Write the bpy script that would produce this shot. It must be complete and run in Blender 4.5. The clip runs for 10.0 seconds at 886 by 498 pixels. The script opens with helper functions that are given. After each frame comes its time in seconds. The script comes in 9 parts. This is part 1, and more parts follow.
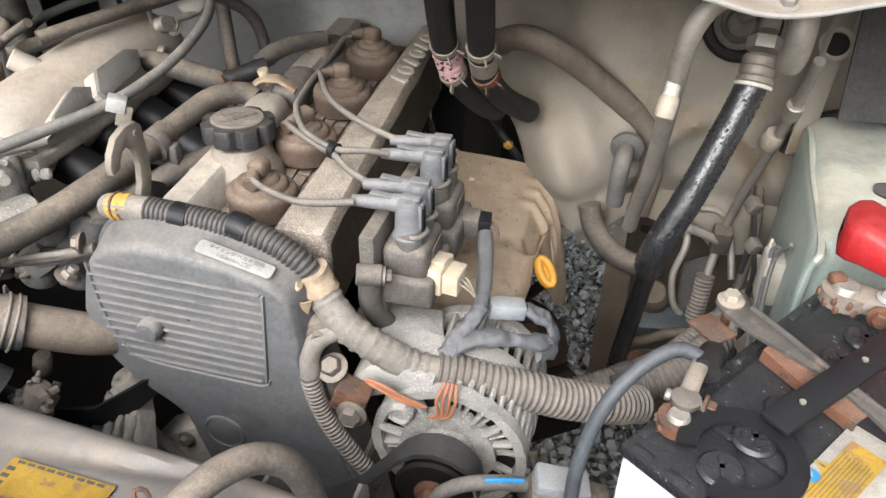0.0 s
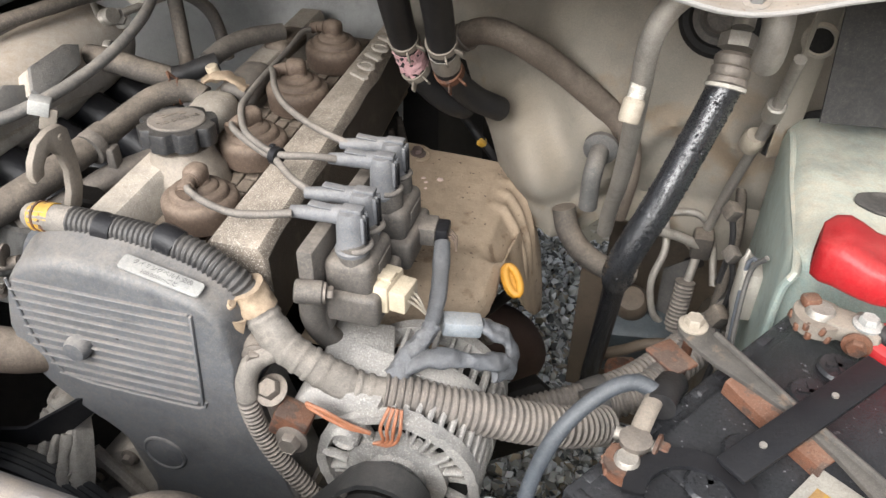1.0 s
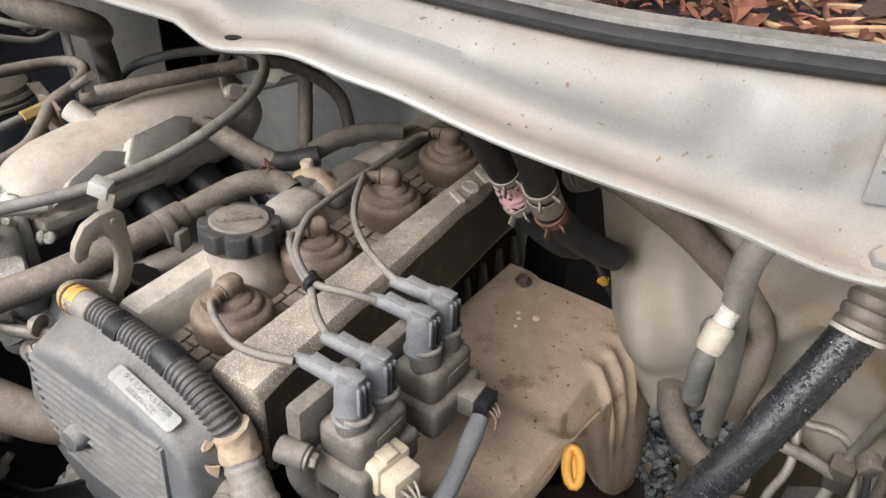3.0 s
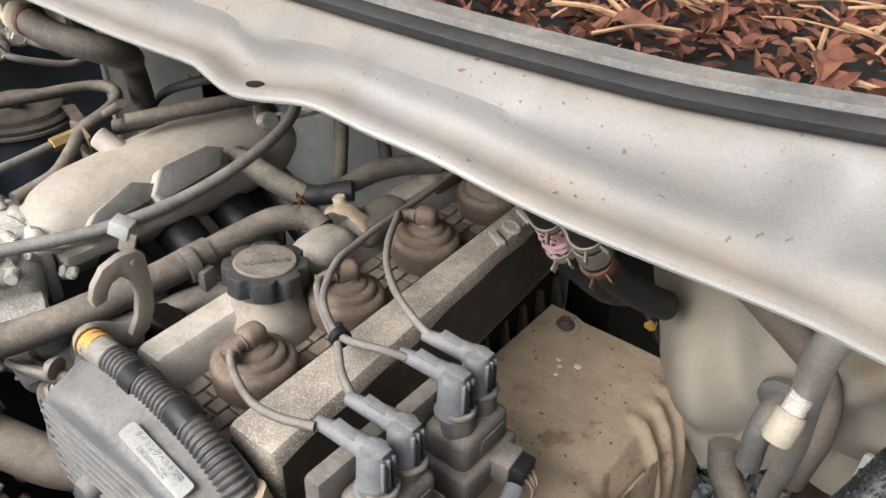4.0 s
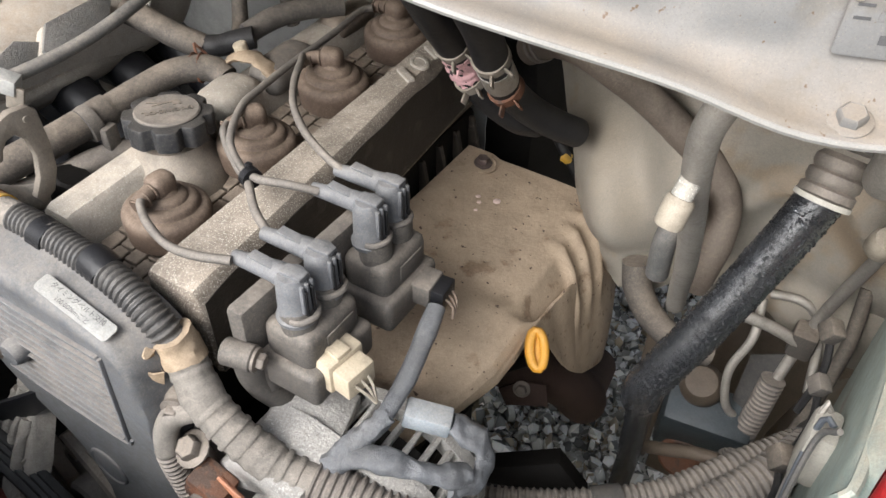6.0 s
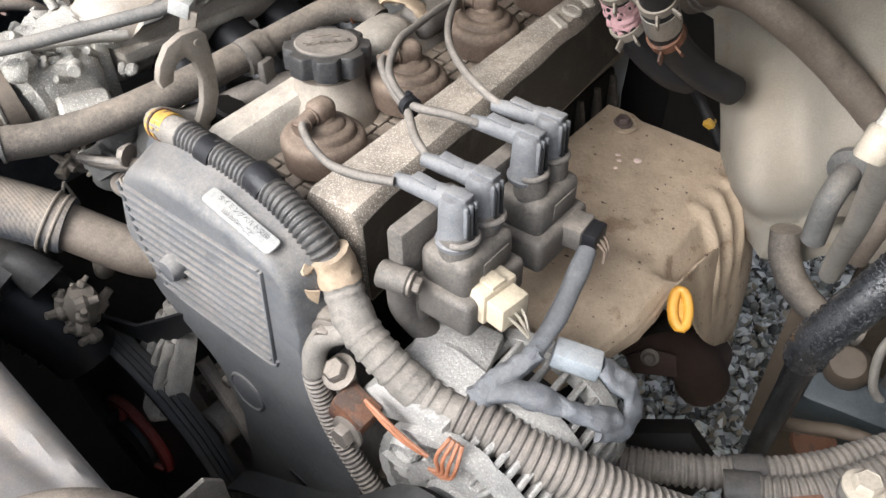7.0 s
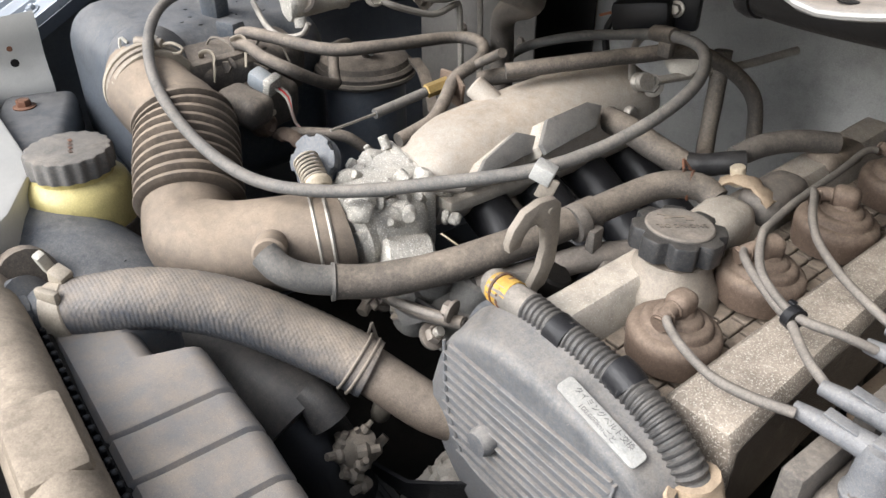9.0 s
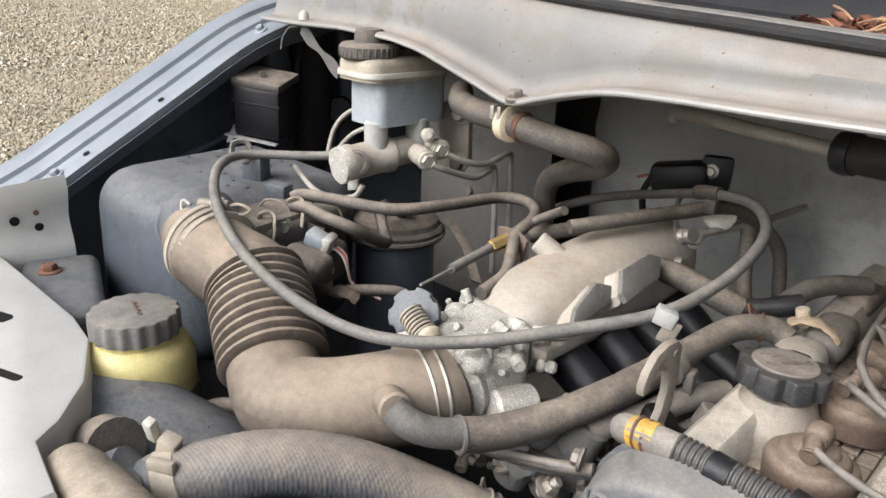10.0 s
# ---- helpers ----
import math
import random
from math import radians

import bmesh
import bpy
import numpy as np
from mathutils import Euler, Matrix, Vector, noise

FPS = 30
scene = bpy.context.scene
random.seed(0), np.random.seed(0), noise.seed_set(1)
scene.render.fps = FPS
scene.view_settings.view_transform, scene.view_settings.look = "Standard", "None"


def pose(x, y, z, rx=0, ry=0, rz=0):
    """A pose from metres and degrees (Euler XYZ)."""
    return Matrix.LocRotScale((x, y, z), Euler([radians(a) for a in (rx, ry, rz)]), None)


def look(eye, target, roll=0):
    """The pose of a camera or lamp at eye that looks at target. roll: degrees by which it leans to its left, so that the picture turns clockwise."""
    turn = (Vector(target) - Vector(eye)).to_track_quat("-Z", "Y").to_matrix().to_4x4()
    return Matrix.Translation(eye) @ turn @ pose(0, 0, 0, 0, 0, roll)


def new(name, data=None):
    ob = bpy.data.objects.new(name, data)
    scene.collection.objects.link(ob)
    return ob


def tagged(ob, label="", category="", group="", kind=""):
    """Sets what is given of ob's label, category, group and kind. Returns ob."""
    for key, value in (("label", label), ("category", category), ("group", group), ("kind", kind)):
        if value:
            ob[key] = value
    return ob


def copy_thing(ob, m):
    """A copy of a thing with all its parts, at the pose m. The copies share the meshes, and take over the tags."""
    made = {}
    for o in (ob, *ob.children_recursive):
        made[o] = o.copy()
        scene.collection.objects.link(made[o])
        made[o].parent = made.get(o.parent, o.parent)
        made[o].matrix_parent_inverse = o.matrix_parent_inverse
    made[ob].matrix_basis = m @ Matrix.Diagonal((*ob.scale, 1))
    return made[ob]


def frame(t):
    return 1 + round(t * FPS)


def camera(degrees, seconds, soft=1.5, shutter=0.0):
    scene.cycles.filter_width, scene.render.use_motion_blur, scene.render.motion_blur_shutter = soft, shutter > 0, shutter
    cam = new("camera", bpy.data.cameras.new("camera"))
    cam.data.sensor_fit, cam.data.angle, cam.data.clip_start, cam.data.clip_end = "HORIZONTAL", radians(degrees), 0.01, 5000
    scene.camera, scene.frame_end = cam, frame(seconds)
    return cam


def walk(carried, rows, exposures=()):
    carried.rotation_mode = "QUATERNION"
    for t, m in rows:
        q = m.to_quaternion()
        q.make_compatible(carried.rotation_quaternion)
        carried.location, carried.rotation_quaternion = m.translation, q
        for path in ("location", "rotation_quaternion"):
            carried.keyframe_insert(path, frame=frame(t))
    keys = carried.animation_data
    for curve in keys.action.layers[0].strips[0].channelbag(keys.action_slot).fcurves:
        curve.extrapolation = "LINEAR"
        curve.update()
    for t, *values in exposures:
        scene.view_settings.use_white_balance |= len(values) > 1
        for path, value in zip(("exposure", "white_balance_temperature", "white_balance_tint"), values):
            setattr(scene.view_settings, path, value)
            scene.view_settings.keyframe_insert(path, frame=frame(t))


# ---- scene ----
cam = camera(60.7, 10.0)
PATH = [
    (0, (-0.002, 0.015, 1.349), (-0.415, 1.595, 0.194), 0.8),
    (0.5, (0.017, 0.036, 1.346), (-0.45, 1.586, 0.171), -0.1),
    (1, (0.027, 0.072, 1.342), (-0.391, 1.628, 0.156), 0.7),
    (1.5, (0.079, 0.122, 1.359), (-0.413, 1.662, 0.183), 3.0),
    (2, (0.106, 0.158, 1.364), (-0.58, 1.64, 0.21), 3.8),
    (2.5, (0.1, 0.192, 1.368), (-0.73, 1.621, 0.243), 2.9),
    (3, (0.081, 0.228, 1.369), (-0.839, 1.625, 0.272), 2.7),
    (3.2, (0.073, 0.239, 1.366), (-0.879, 1.624, 0.282), 2.6),
    (4.3, (0.052, 0.273, 1.375), (-0.963, 1.604, 0.279), 2.0),
    (4.5, (0.054, 0.268, 1.365), (-0.939, 1.594, 0.245), 1.7),
    (5, (0.086, 0.271, 1.346), (-0.732, 1.587, 0.081), 0.8),
    (5.2, (0.09, 0.279, 1.351), (-0.651, 1.577, 0.021), 1.0),
    (6.3, (0.081, 0.255, 1.348), (-0.704, 1.521, 0.013), 1.2),
    (6.5, (0.079, 0.254, 1.343), (-0.729, 1.501, 0.004), 0.8),
    (7, (0.057, 0.217, 1.313), (-0.883, 1.366, -0.026), -0.9),
    (7.5, (0.033, 0.194, 1.306), (-1.03, 1.224, -0.039), -1.8),
    (8, (0.003, 0.186, 1.311), (-1.146, 1.179, 0.01), -0.1),
    (8.5, (-0.03, 0.164, 1.315), (-1.299, 1.098, 0.085), 0.3),
    (9, (-0.084, 0.166, 1.323), (-1.412, 1.185, 0.228), 0.2),
    (9.5, (-0.167, 0.113, 1.324), (-1.48, 1.373, 0.493), 1.8),
    (10, (-0.183, 0.032, 1.316), (-1.471, 1.39, 0.61), 2.5),
]
EXPOSURES = [(0.0, 1.76, 6290, 10), (1.0, 1.78, 6280, 10), (2.0, 1.74, 6220, 10), (3.0, 1.65, 6230, 10), (4.5, 1.60, 6220, 10), (5.0, 1.62, 6240, 10), (6.5, 1.82, 6230, 10), (7.0, 1.99, 6090, 10), (7.5, 1.95, 6080, 10), (8.0, 1.84, 6100, 10), (9.0, 1.71, 6170, 10), (9.5, 1.63, 6210, 10), (10.0, 1.53, 6220, 10)]
walk(cam, [(t, look(eye, target, roll)) for t, eye, target, roll in PATH], EXPOSURES)

# ---- world, sun and sky ----
world = bpy.data.worlds.new("overcast_sky")
scene.world = world
world.use_nodes = True
wn = world.node_tree.nodes
sky = wn.new("ShaderNodeTexSky")
sky.sky_type, sky.sun_disc = "NISHITA", False
sky.sun_elevation, sky.sun_rotation = radians(40), radians(189)
sky.air_density, sky.dust_density, sky.ozone_density = 1.0, 4.0, 1.0
grey = wn.new("ShaderNodeHueSaturation")
grey.inputs["Saturation"].default_value = 0.45
world.node_tree.links.new(sky.outputs[0], grey.inputs["Color"])
world.node_tree.links.new(grey.outputs[0], wn["Background"].inputs[0])
wn["Background"].inputs[1].default_value = 0.065
sun = new("sun", bpy.data.lights.new("sun", "SUN"))
sun.data.energy, sun.data.angle, sun.data.color = 1.95, radians(50), (1.0, 0.975, 0.945)
sun.matrix_world = look((-0.85, -2.95, 3.9), (-0.3, 0.5, 1.0))


# ---- mesh helpers ----
def V(*a):
    return Vector(a)


def smooth_path(pts, step=0.006):
    """Catmull-Rom through the points, resampled at even steps."""
    p = [Vector(q) for q in pts]
    p = [p[0] * 2 - p[1]] + p + [p[-1] * 2 - p[-2]]
    dense = []
    for i in range(1, len(p) - 2):
        for k in range(16):
            t = k / 16
            a, b, c, d = p[i - 1], p[i], p[i + 1], p[i + 2]
            dense.append(0.5 * ((2 * b) + (c - a) * t + (2 * a - 5 * b + 4 * c - d) * t * t + (3 * b - a - 3 * c + d) * t ** 3))
    dense.append(p[-2])
    dist = [0.0]
    for a, b in zip(dense, dense[1:]):
        dist.append(dist[-1] + (b - a).length)
    n = max(2, int(dist[-1] / step) + 1)
    out, j = [], 0
    for k in range(n):
        s = dist[-1] * k / (n - 1)
        while j < len(dist) - 2 and dist[j + 1] < s:
            j += 1
        span = max(1e-9, dist[j + 1] - dist[j])
        out.append(dense[j].lerp(dense[j + 1], min(1, (s - dist[j]) / span)))
    return out, dist[-1]


def sweep(bm, path, radii, sides=14, caps=True, squash=1.0):
    """A tube of rings along the path, with a radius for each point."""
    up = Vector((0, 0, 1))
    t0 = (path[1] - path[0]).normalized()
    if abs(t0.dot(up)) > 0.9:
        up = Vector((1, 0, 0))
    u = (up - t0 * up.dot(t0)).normalized()
    rings = []
    for i, c in enumerate(path):
        t = (path[min(i + 1, len(path) - 1)] - path[max(i - 1, 0)]).normalized()
        u = (u - t * u.dot(t)).normalized()
        w = t.cross(u)
        r = radii[i]
        rings.append([bm.verts.new(c + (u * math.cos(a) * squash + w * math.sin(a)) * r) for a in (2 * math.pi * k / sides for k in range(sides))])
    for a, b in zip(rings, rings[1:]):
        for k in range(sides):
            bm.faces.new((a[k], a[(k + 1) % sides], b[(k + 1) % sides], b[k]))
    if caps:
        bm.faces.new(rings[0][::-1])
        bm.faces.new(rings[-1])
    return bm


def tube(pts, r, sides=14, step=0.006, bm=None, end=None, wobble=0.0, squash=1.0):
    """A hose through the points; r to end radius; wobble: uneven thickness."""
    bm = bm or bmesh.new()
    path, length = smooth_path(pts, step)
    e = r if end is None else end
    rad = [r + (e - r) * i / (len(path) - 1) + wobble * noise.noise(q * 60) for i, q in enumerate(path)]
    return sweep(bm, path, rad, sides, squash=squash)


def conduit(pts, r, pitch=0.004, depth=0.0012, sides=16, bm=None):
    """A corrugated hose: rings that swell and narrow."""
    bm = bm or bmesh.new()
    path, length = smooth_path(pts, pitch / 4)
    rad = [r - depth * (0, 0.15, 1, 1)[i % 4] for i in range(len(path))]
    return sweep(bm, path, rad, sides)


def lathe(profile, sides=24, m=None, bm=None):
    """A turned body: profile of (radius, height) from the bottom up, about z, then moved by m."""
    bm = bm or bmesh.new()
    m = m or Matrix()
    rings = []
    for r, z in profile:
        if r < 1e-6:
            rings.append([bm.verts.new(m @ Vector((0, 0, z)))])
        else:
            rings.append([bm.verts.new(m @ Vector((r * math.cos(a), r * math.sin(a), z))) for a in (2 * math.pi * k / sides for k in range(sides))])
    for a, b in zip(rings, rings[1:]):
        for k in range(sides):
            l = (k + 1) % sides
            if len(a) == 1 and len(b) > 1:
                bm.faces.new((a[0], b[l], b[k]))
            elif len(b) == 1 and len(a) > 1:
                bm.faces.new((a[k], a[l], b[0]))
            elif len(a) > 1:
                bm.faces.new((a[k], a[l], b[l], b[k]))
    for ring, flip in ((rings[0], True), (rings[-1], False)):
        if len(ring) > 1:
            bm.faces.new(ring[::-1] if flip else ring)
    return bm


def axis(a, b):
    """A pose at a, whose z points to b."""
    a, b = Vector(a), Vector(b)
    return Matrix.Translation(a) @ (b - a).to_track_quat("Z", "Y").to_matrix().to_4x4()


def rod(a, b, r, sides=14, r2=None, bm=None, lip=0.0):
    L = (Vector(b) - Vector(a)).length
    r2 = r if r2 is None else r2
    c = min(r, r2) * 0.15
    prof = [(r - c, 0), (r, c), (r2, L - c), (r2 - c, L)]
    if lip:
        prof = [(r - c, 0), (r, c), (r2, L - lip * 3), (r2 + lip, L - lip * 2.5), (r2 + lip, L - c), (r2 + lip - c, L)]
    return lathe(prof, sides, axis(a, b), bm)


def box(c, size, bevel=0.002, rot=(0, 0, 0), bm=None, seg=2, m=None):
    """A block with rounded edges; c: its middle."""
    bm = bm or bmesh.new()
    t = bmesh.new()
    bmesh.ops.create_cube(t, size=1)
    bmesh.ops.scale(t, vec=size, verts=t.verts)
    if bevel > 0:
        bmesh.ops.bevel(t, geom=t.edges[:], offset=min(bevel, min(size) * 0.45), segments=seg, affect="EDGES", profile=0.5)
    bmesh.ops.transform(t, matrix=(m or Matrix()) @ pose(*c, *rot), verts=t.verts)
    return join(bm, t)


def join(bm, other):
    me = bpy.data.meshes.new("joined")
    other.to_mesh(me)
    other.free()
    bm.from_mesh(me)
    bpy.data.meshes.remove(me)
    return bm


def prism(outline, m, depth, bevel=0.003, bm=None, seg=2):
    """An outline in the plane x, y of pose m, made depth thick along its z, front edge rounded."""
    bm = bm or bmesh.new()
    t = bmesh.new()
    low = [t.verts.new((x, y, 0)) for x, y in outline]
    top = [t.verts.new((x, y, depth)) for x, y in outline]
    n = len(outline)
    t.faces.new(low[::-1])
    front = t.faces.new(top)
    for k in range(n):
        t.faces.new((low[k], low[(k + 1) % n], top[(k + 1) % n], top[k]))
    bmesh.ops.recalc_face_normals(t, faces=t.faces)
    if bevel > 0:
        bmesh.ops.bevel(t, geom=list(front.edges), offset=bevel, segments=seg, affect="EDGES", profile=0.5)
    bmesh.ops.transform(t, matrix=m, verts=t.verts)
    return join(bm, t)


def sheet(rows, thick=0.0, bm=None, close=False):
    """A skin over rows of points; thick: pushed along the normals into a plate."""
    bm = bm or bmesh.new()
    t = bmesh.new()
    vs = [[t.verts.new(p) for p in row] for row in rows]
    for a, b in zip(vs, vs[1:]):
        for k in range(len(a) - (0 if close else 1)):
            l = (k + 1) % len(a)
            t.faces.new((a[k], a[l], b[l], b[k]))
    bmesh.ops.recalc_face_normals(t, faces=t.faces)
    if thick:
        t.normal_update()
        front = t.faces[:]
        rim = [e for e in t.edges if len(e.link_faces) == 1]
        back = {v: t.verts.new(v.co - v.normal * thick) for v in t.verts[:]}
        for f in front:
            t.faces.new([back[v] for v in reversed(f.verts)])
        for e in rim:
            a, b = e.verts
            t.faces.new((b, a, back[a], back[b]))
    return join(bm, t)


def crinkle(bm, amount=0.0012, scale=170):
    """Uneven folds, as in wound tape."""
    for v in bm.verts:
        v.co += noise.noise_vector(v.co * scale) * amount
    return bm


def hexbolt(at, to, r=0.006, bm=None, flange=True):
    """A hexagon bolt head on a washer, standing at `at` and pointing along `to`."""
    m = axis(at, Vector(at) + Vector(to))
    bm = bm or bmesh.new()
    if flange:
        lathe([(r * 1.45, -0.001), (r * 1.5, r * 0.15), (r * 1.2, r * 0.3)], 18, m, bm)
    return lathe([(r, r * 0.2), (r * 1.02, r * 0.9), (r * 0.85, r * 1.1), (r * 0.8, r * 1.05)], 6, m, bm)


def rounded(w, h, r, n=4):
    out = []
    for cx, cy, a0 in ((w / 2 - r, h / 2 - r, 0), (-w / 2 + r, h / 2 - r, 90), (-w / 2 + r, -h / 2 + r, 180), (w / 2 - r, -h / 2 + r, 270)):
        for k in range(n + 1):
            a = radians(a0 + 90 * k / n)
            out.append((cx + r * math.cos(a), cy + r * math.sin(a)))
    return out


def mesh_of(name, bm, material, angle=38):
    me = bpy.data.meshes.new(name)
    bmesh.ops.recalc_face_normals(bm, faces=bm.faces)
    bm.to_mesh(me)
    bm.free()
    for m in material if isinstance(material, (list, tuple)) else [material]:
        me.materials.append(m)
    me.shade_smooth()
    me.set_sharp_from_angle(angle=radians(angle))
    return me


def thing(name, at, label, category, group="", kind=""):
    ob = tagged(new(name), label, category, group, kind)
    ob.location = at
    ob.empty_display_size = 0.02
    return ob


def root_of(ob):
    return Matrix() if ob.parent else Matrix.Translation(ob.location)


def part(name, bm, material, parent, label=""):
    """Links a bmesh, in world places, as one mesh object under a thing or part."""
    ob = new(name, mesh_of(name, bm, material))
    ob.parent = parent
    ob.matrix_parent_inverse = root_of(parent).inverted()
    return tagged(ob, label)


def solo(name, bm, material, label, category, group="", kind=""):
    return tagged(new(name, mesh_of(name, bm, material)), label, category, group, kind)


def letters(text, m, size, depth=0.0002, align="CENTER", bm=None, squeeze=1.0):
    """Raised writing in the plane x, y of pose m, as a bmesh."""
    cu = bpy.data.curves.new("writing", "FONT")
    cu.body, cu.size, cu.extrude, cu.align_x, cu.align_y, cu.resolution_u = text, size, depth, align, "CENTER", 2
    ob = new("writing", cu)
    deps = bpy.context.evaluated_depsgraph_get()
    me = bpy.data.meshes.new_from_object(ob.evaluated_get(deps), depsgraph=deps)
    bpy.data.objects.remove(ob)
    bpy.data.curves.remove(cu)
    t = bmesh.new()
    t.from_mesh(me)
    bpy.data.meshes.remove(me)
    bmesh.ops.transform(t, matrix=m @ Matrix.Diagonal((squeeze, 1, 1, 1)), verts=t.verts)
    bm = bm or bmesh.new()
    return join(bm, t)


# ---- materials ----
DUST = (0.265, 0.218, 0.170)


def surface(name, base, rough=0.6, metal=0.0, dust=0.5, dust_colour=DUST, grain=1.0, scale=40, bump=0.25, fleck=None, fleck_at=0.62, fleck_scale=500,
            stain=None, stain_at=0.6, stain_scale=14, coat=0.0, vary=0.2, grime=0.5, speckle=0.85, weave=0.0, shine=0.4):
    """A surface under dust: dust lies thicker on what faces up and in patches; grain and stains at two scales."""
    mean = sum(dust_colour) / 3
    dust_colour = tuple(c * 0.97 + mean * 0.03 for c in dust_colour)
    m = bpy.data.materials.new(name)
    m.use_nodes = True
    nt = m.node_tree
    N, L = nt.nodes, nt.links
    bsdf = N["Principled BSDF"]

    def node(kind, **kw):
        n = N.new(kind)
        for k, v in kw.items():
            n.inputs[k].default_value = v
        return n

    def math_node(op, a, b=None, clamp=False):
        n = N.new("ShaderNodeMath")
        n.operation, n.use_clamp = op, clamp
        for i, v in enumerate((a, b)):
            if v is None:
                continue
            if isinstance(v, (int, float)):
                n.inputs[i].default_value = v
            else:
                L.new(v, n.inputs[i])
        return n.outputs[0]

    def mix(fac, a, b):
        n = N.new("ShaderNodeMix")
        n.data_type = "RGBA"
        if isinstance(fac, (int, float)):
            n.inputs["Factor"].default_value = fac
        else:
            L.new(fac, n.inputs["Factor"])
        for sock, v in ((n.inputs[6], a), (n.inputs[7], b)):
            if isinstance(v, tuple):
                sock.default_value = (*v[:3], 1)
            else:
                L.new(v, sock)
        return n.outputs[2]

    def band(v, lo, hi):
        n = N.new("ShaderNodeMapRange")
        n.inputs[1].default_value, n.inputs[2].default_value = lo, hi
        L.new(v, n.inputs[0])
        return n.outputs[0]

    co = N.new("ShaderNodeTexCoord").outputs["Object"]
    geo = N.new("ShaderNodeNewGeometry")
    sep = N.new("ShaderNodeSeparateXYZ")
    L.new(geo.outputs["Normal"], sep.inputs[0])

    def noisy(sc, detail=5, rough_=0.6):
        n = node("ShaderNodeTexNoise", Scale=sc, Detail=detail, Roughness=rough_)
        L.new(co, n.inputs["Vector"])
        return n.outputs["Fac"]

    big, fine = noisy(scale * 0.35), noisy(scale * 9, 6, 0.7)
    dark = tuple(c * (1 - vary) for c in base)
    light = tuple(min(1, c * (1 + vary)) for c in base)
    colour = mix(band(big, 0.3, 0.7), dark, light)
    if stain:
        st = noisy(stain_scale, 4)
        colour = mix(band(st, stain_at, stain_at + 0.06), colour, stain)
    facing = band(sep.outputs[2], -0.2, 0.9)
    amount = math_node("MULTIPLY", facing, dust)
    patch = band(noisy(scale * 0.6, 8, 0.62), 0.25, 0.75)
    amount = math_node("MULTIPLY", amount, math_node("ADD", math_node("MULTIPLY", patch, 1.0), 0.3), True)
    amount = math_node("ADD", amount, math_node("MULTIPLY", math_node("SUBTRACT", fine, 0.5), grain * min(1, dust * 2)), True)
    soft_dust = tuple(c * 1.3 for c in dust_colour)
    hard_dust = tuple(c * 0.85 for c in dust_colour)
    colour = mix(amount, colour, mix(band(noisy(scale * 2.2, 5), 0.3, 0.7), hard_dust, soft_dust))
    if dust > 0.15:
        sp = node("ShaderNodeTexNoise", Scale=1500, Detail=2, Roughness=0.7)
        L.new(co, sp.inputs["Vector"])
        pits = math_node("MULTIPLY", band(sp.outputs["Fac"], 0.62, 0.70), 0.4)
        colour = mix(pits, colour, tuple(c * 0.45 for c in base))
        lint = math_node("MULTIPLY", band(sp.outputs["Fac"], 0.38, 0.31), 0.3)
        colour = mix(lint, colour, tuple(min(1, c * 1.7) for c in dust_colour))
    if dust > 0.05:
        smear = math_node("MULTIPLY", band(noisy(scale * 1.3, 9, 0.7), 0.50, 0.72), grime)
        colour = mix(smear, colour, tuple(c * 0.4 for c in base))
        mottle = node("ShaderNodeTexNoise", Scale=760, Detail=4, Roughness=0.75)
        L.new(co, mottle.inputs["Vector"])
        hsv = N.new("ShaderNodeHueSaturation")
        L.new(colour, hsv.inputs["Color"])
        L.new(math_node("ADD", math_node("MULTIPLY", math_node("SUBTRACT", mottle.outputs["Fac"], 0.5), speckle), 1.0), hsv.inputs["Value"])
        colour = hsv.outputs[0]
    if fleck:
        fl = node("ShaderNodeTexNoise", Scale=fleck_scale, Detail=2)
        L.new(co, fl.inputs["Vector"])
        colour = mix(band(fl.outputs["Fac"], fleck_at, fleck_at + 0.04), colour, fleck)
    L.new(colour, bsdf.inputs["Base Color"])
    rr = math_node("ADD", math_node("MULTIPLY", amount, max(0.0, 0.9 - rough)), rough, True)
    L.new(math_node("ADD", rr, math_node("MULTIPLY", math_node("SUBTRACT", fine, 0.5), 0.25), True), bsdf.inputs["Roughness"])
    if metal:
        L.new(math_node("MULTIPLY", math_node("SUBTRACT", 1.0, amount, True), metal), bsdf.inputs["Metallic"])
    bsdf.inputs["Coat Weight"].default_value = coat
    bsdf.inputs["Specular IOR Level"].default_value = shine
    bp = node("ShaderNodeBump", Strength=min(1.0, bump * 1.4), Distance=0.0012)
    L.new(math_node("ADD", fine, math_node("MULTIPLY", big, 2.0)), bp.inputs["Height"])
    if weave:
        last = bp.outputs[0]
        for direction in ("X", "Y"):
            w = node("ShaderNodeTexWave", Scale=weave)
            w.bands_direction = direction
            L.new(co, w.inputs["Vector"])
            b2 = node("ShaderNodeBump", Strength=0.16, Distance=0.0012)
            L.new(w.outputs["Fac"], b2.inputs["Height"])
            L.new(last, b2.inputs["Normal"])
            last = b2.outputs[0]
        L.new(last, bsdf.inputs["Normal"])
    else:
        L.new(bp.outputs[0], bsdf.inputs["Normal"])
    return m


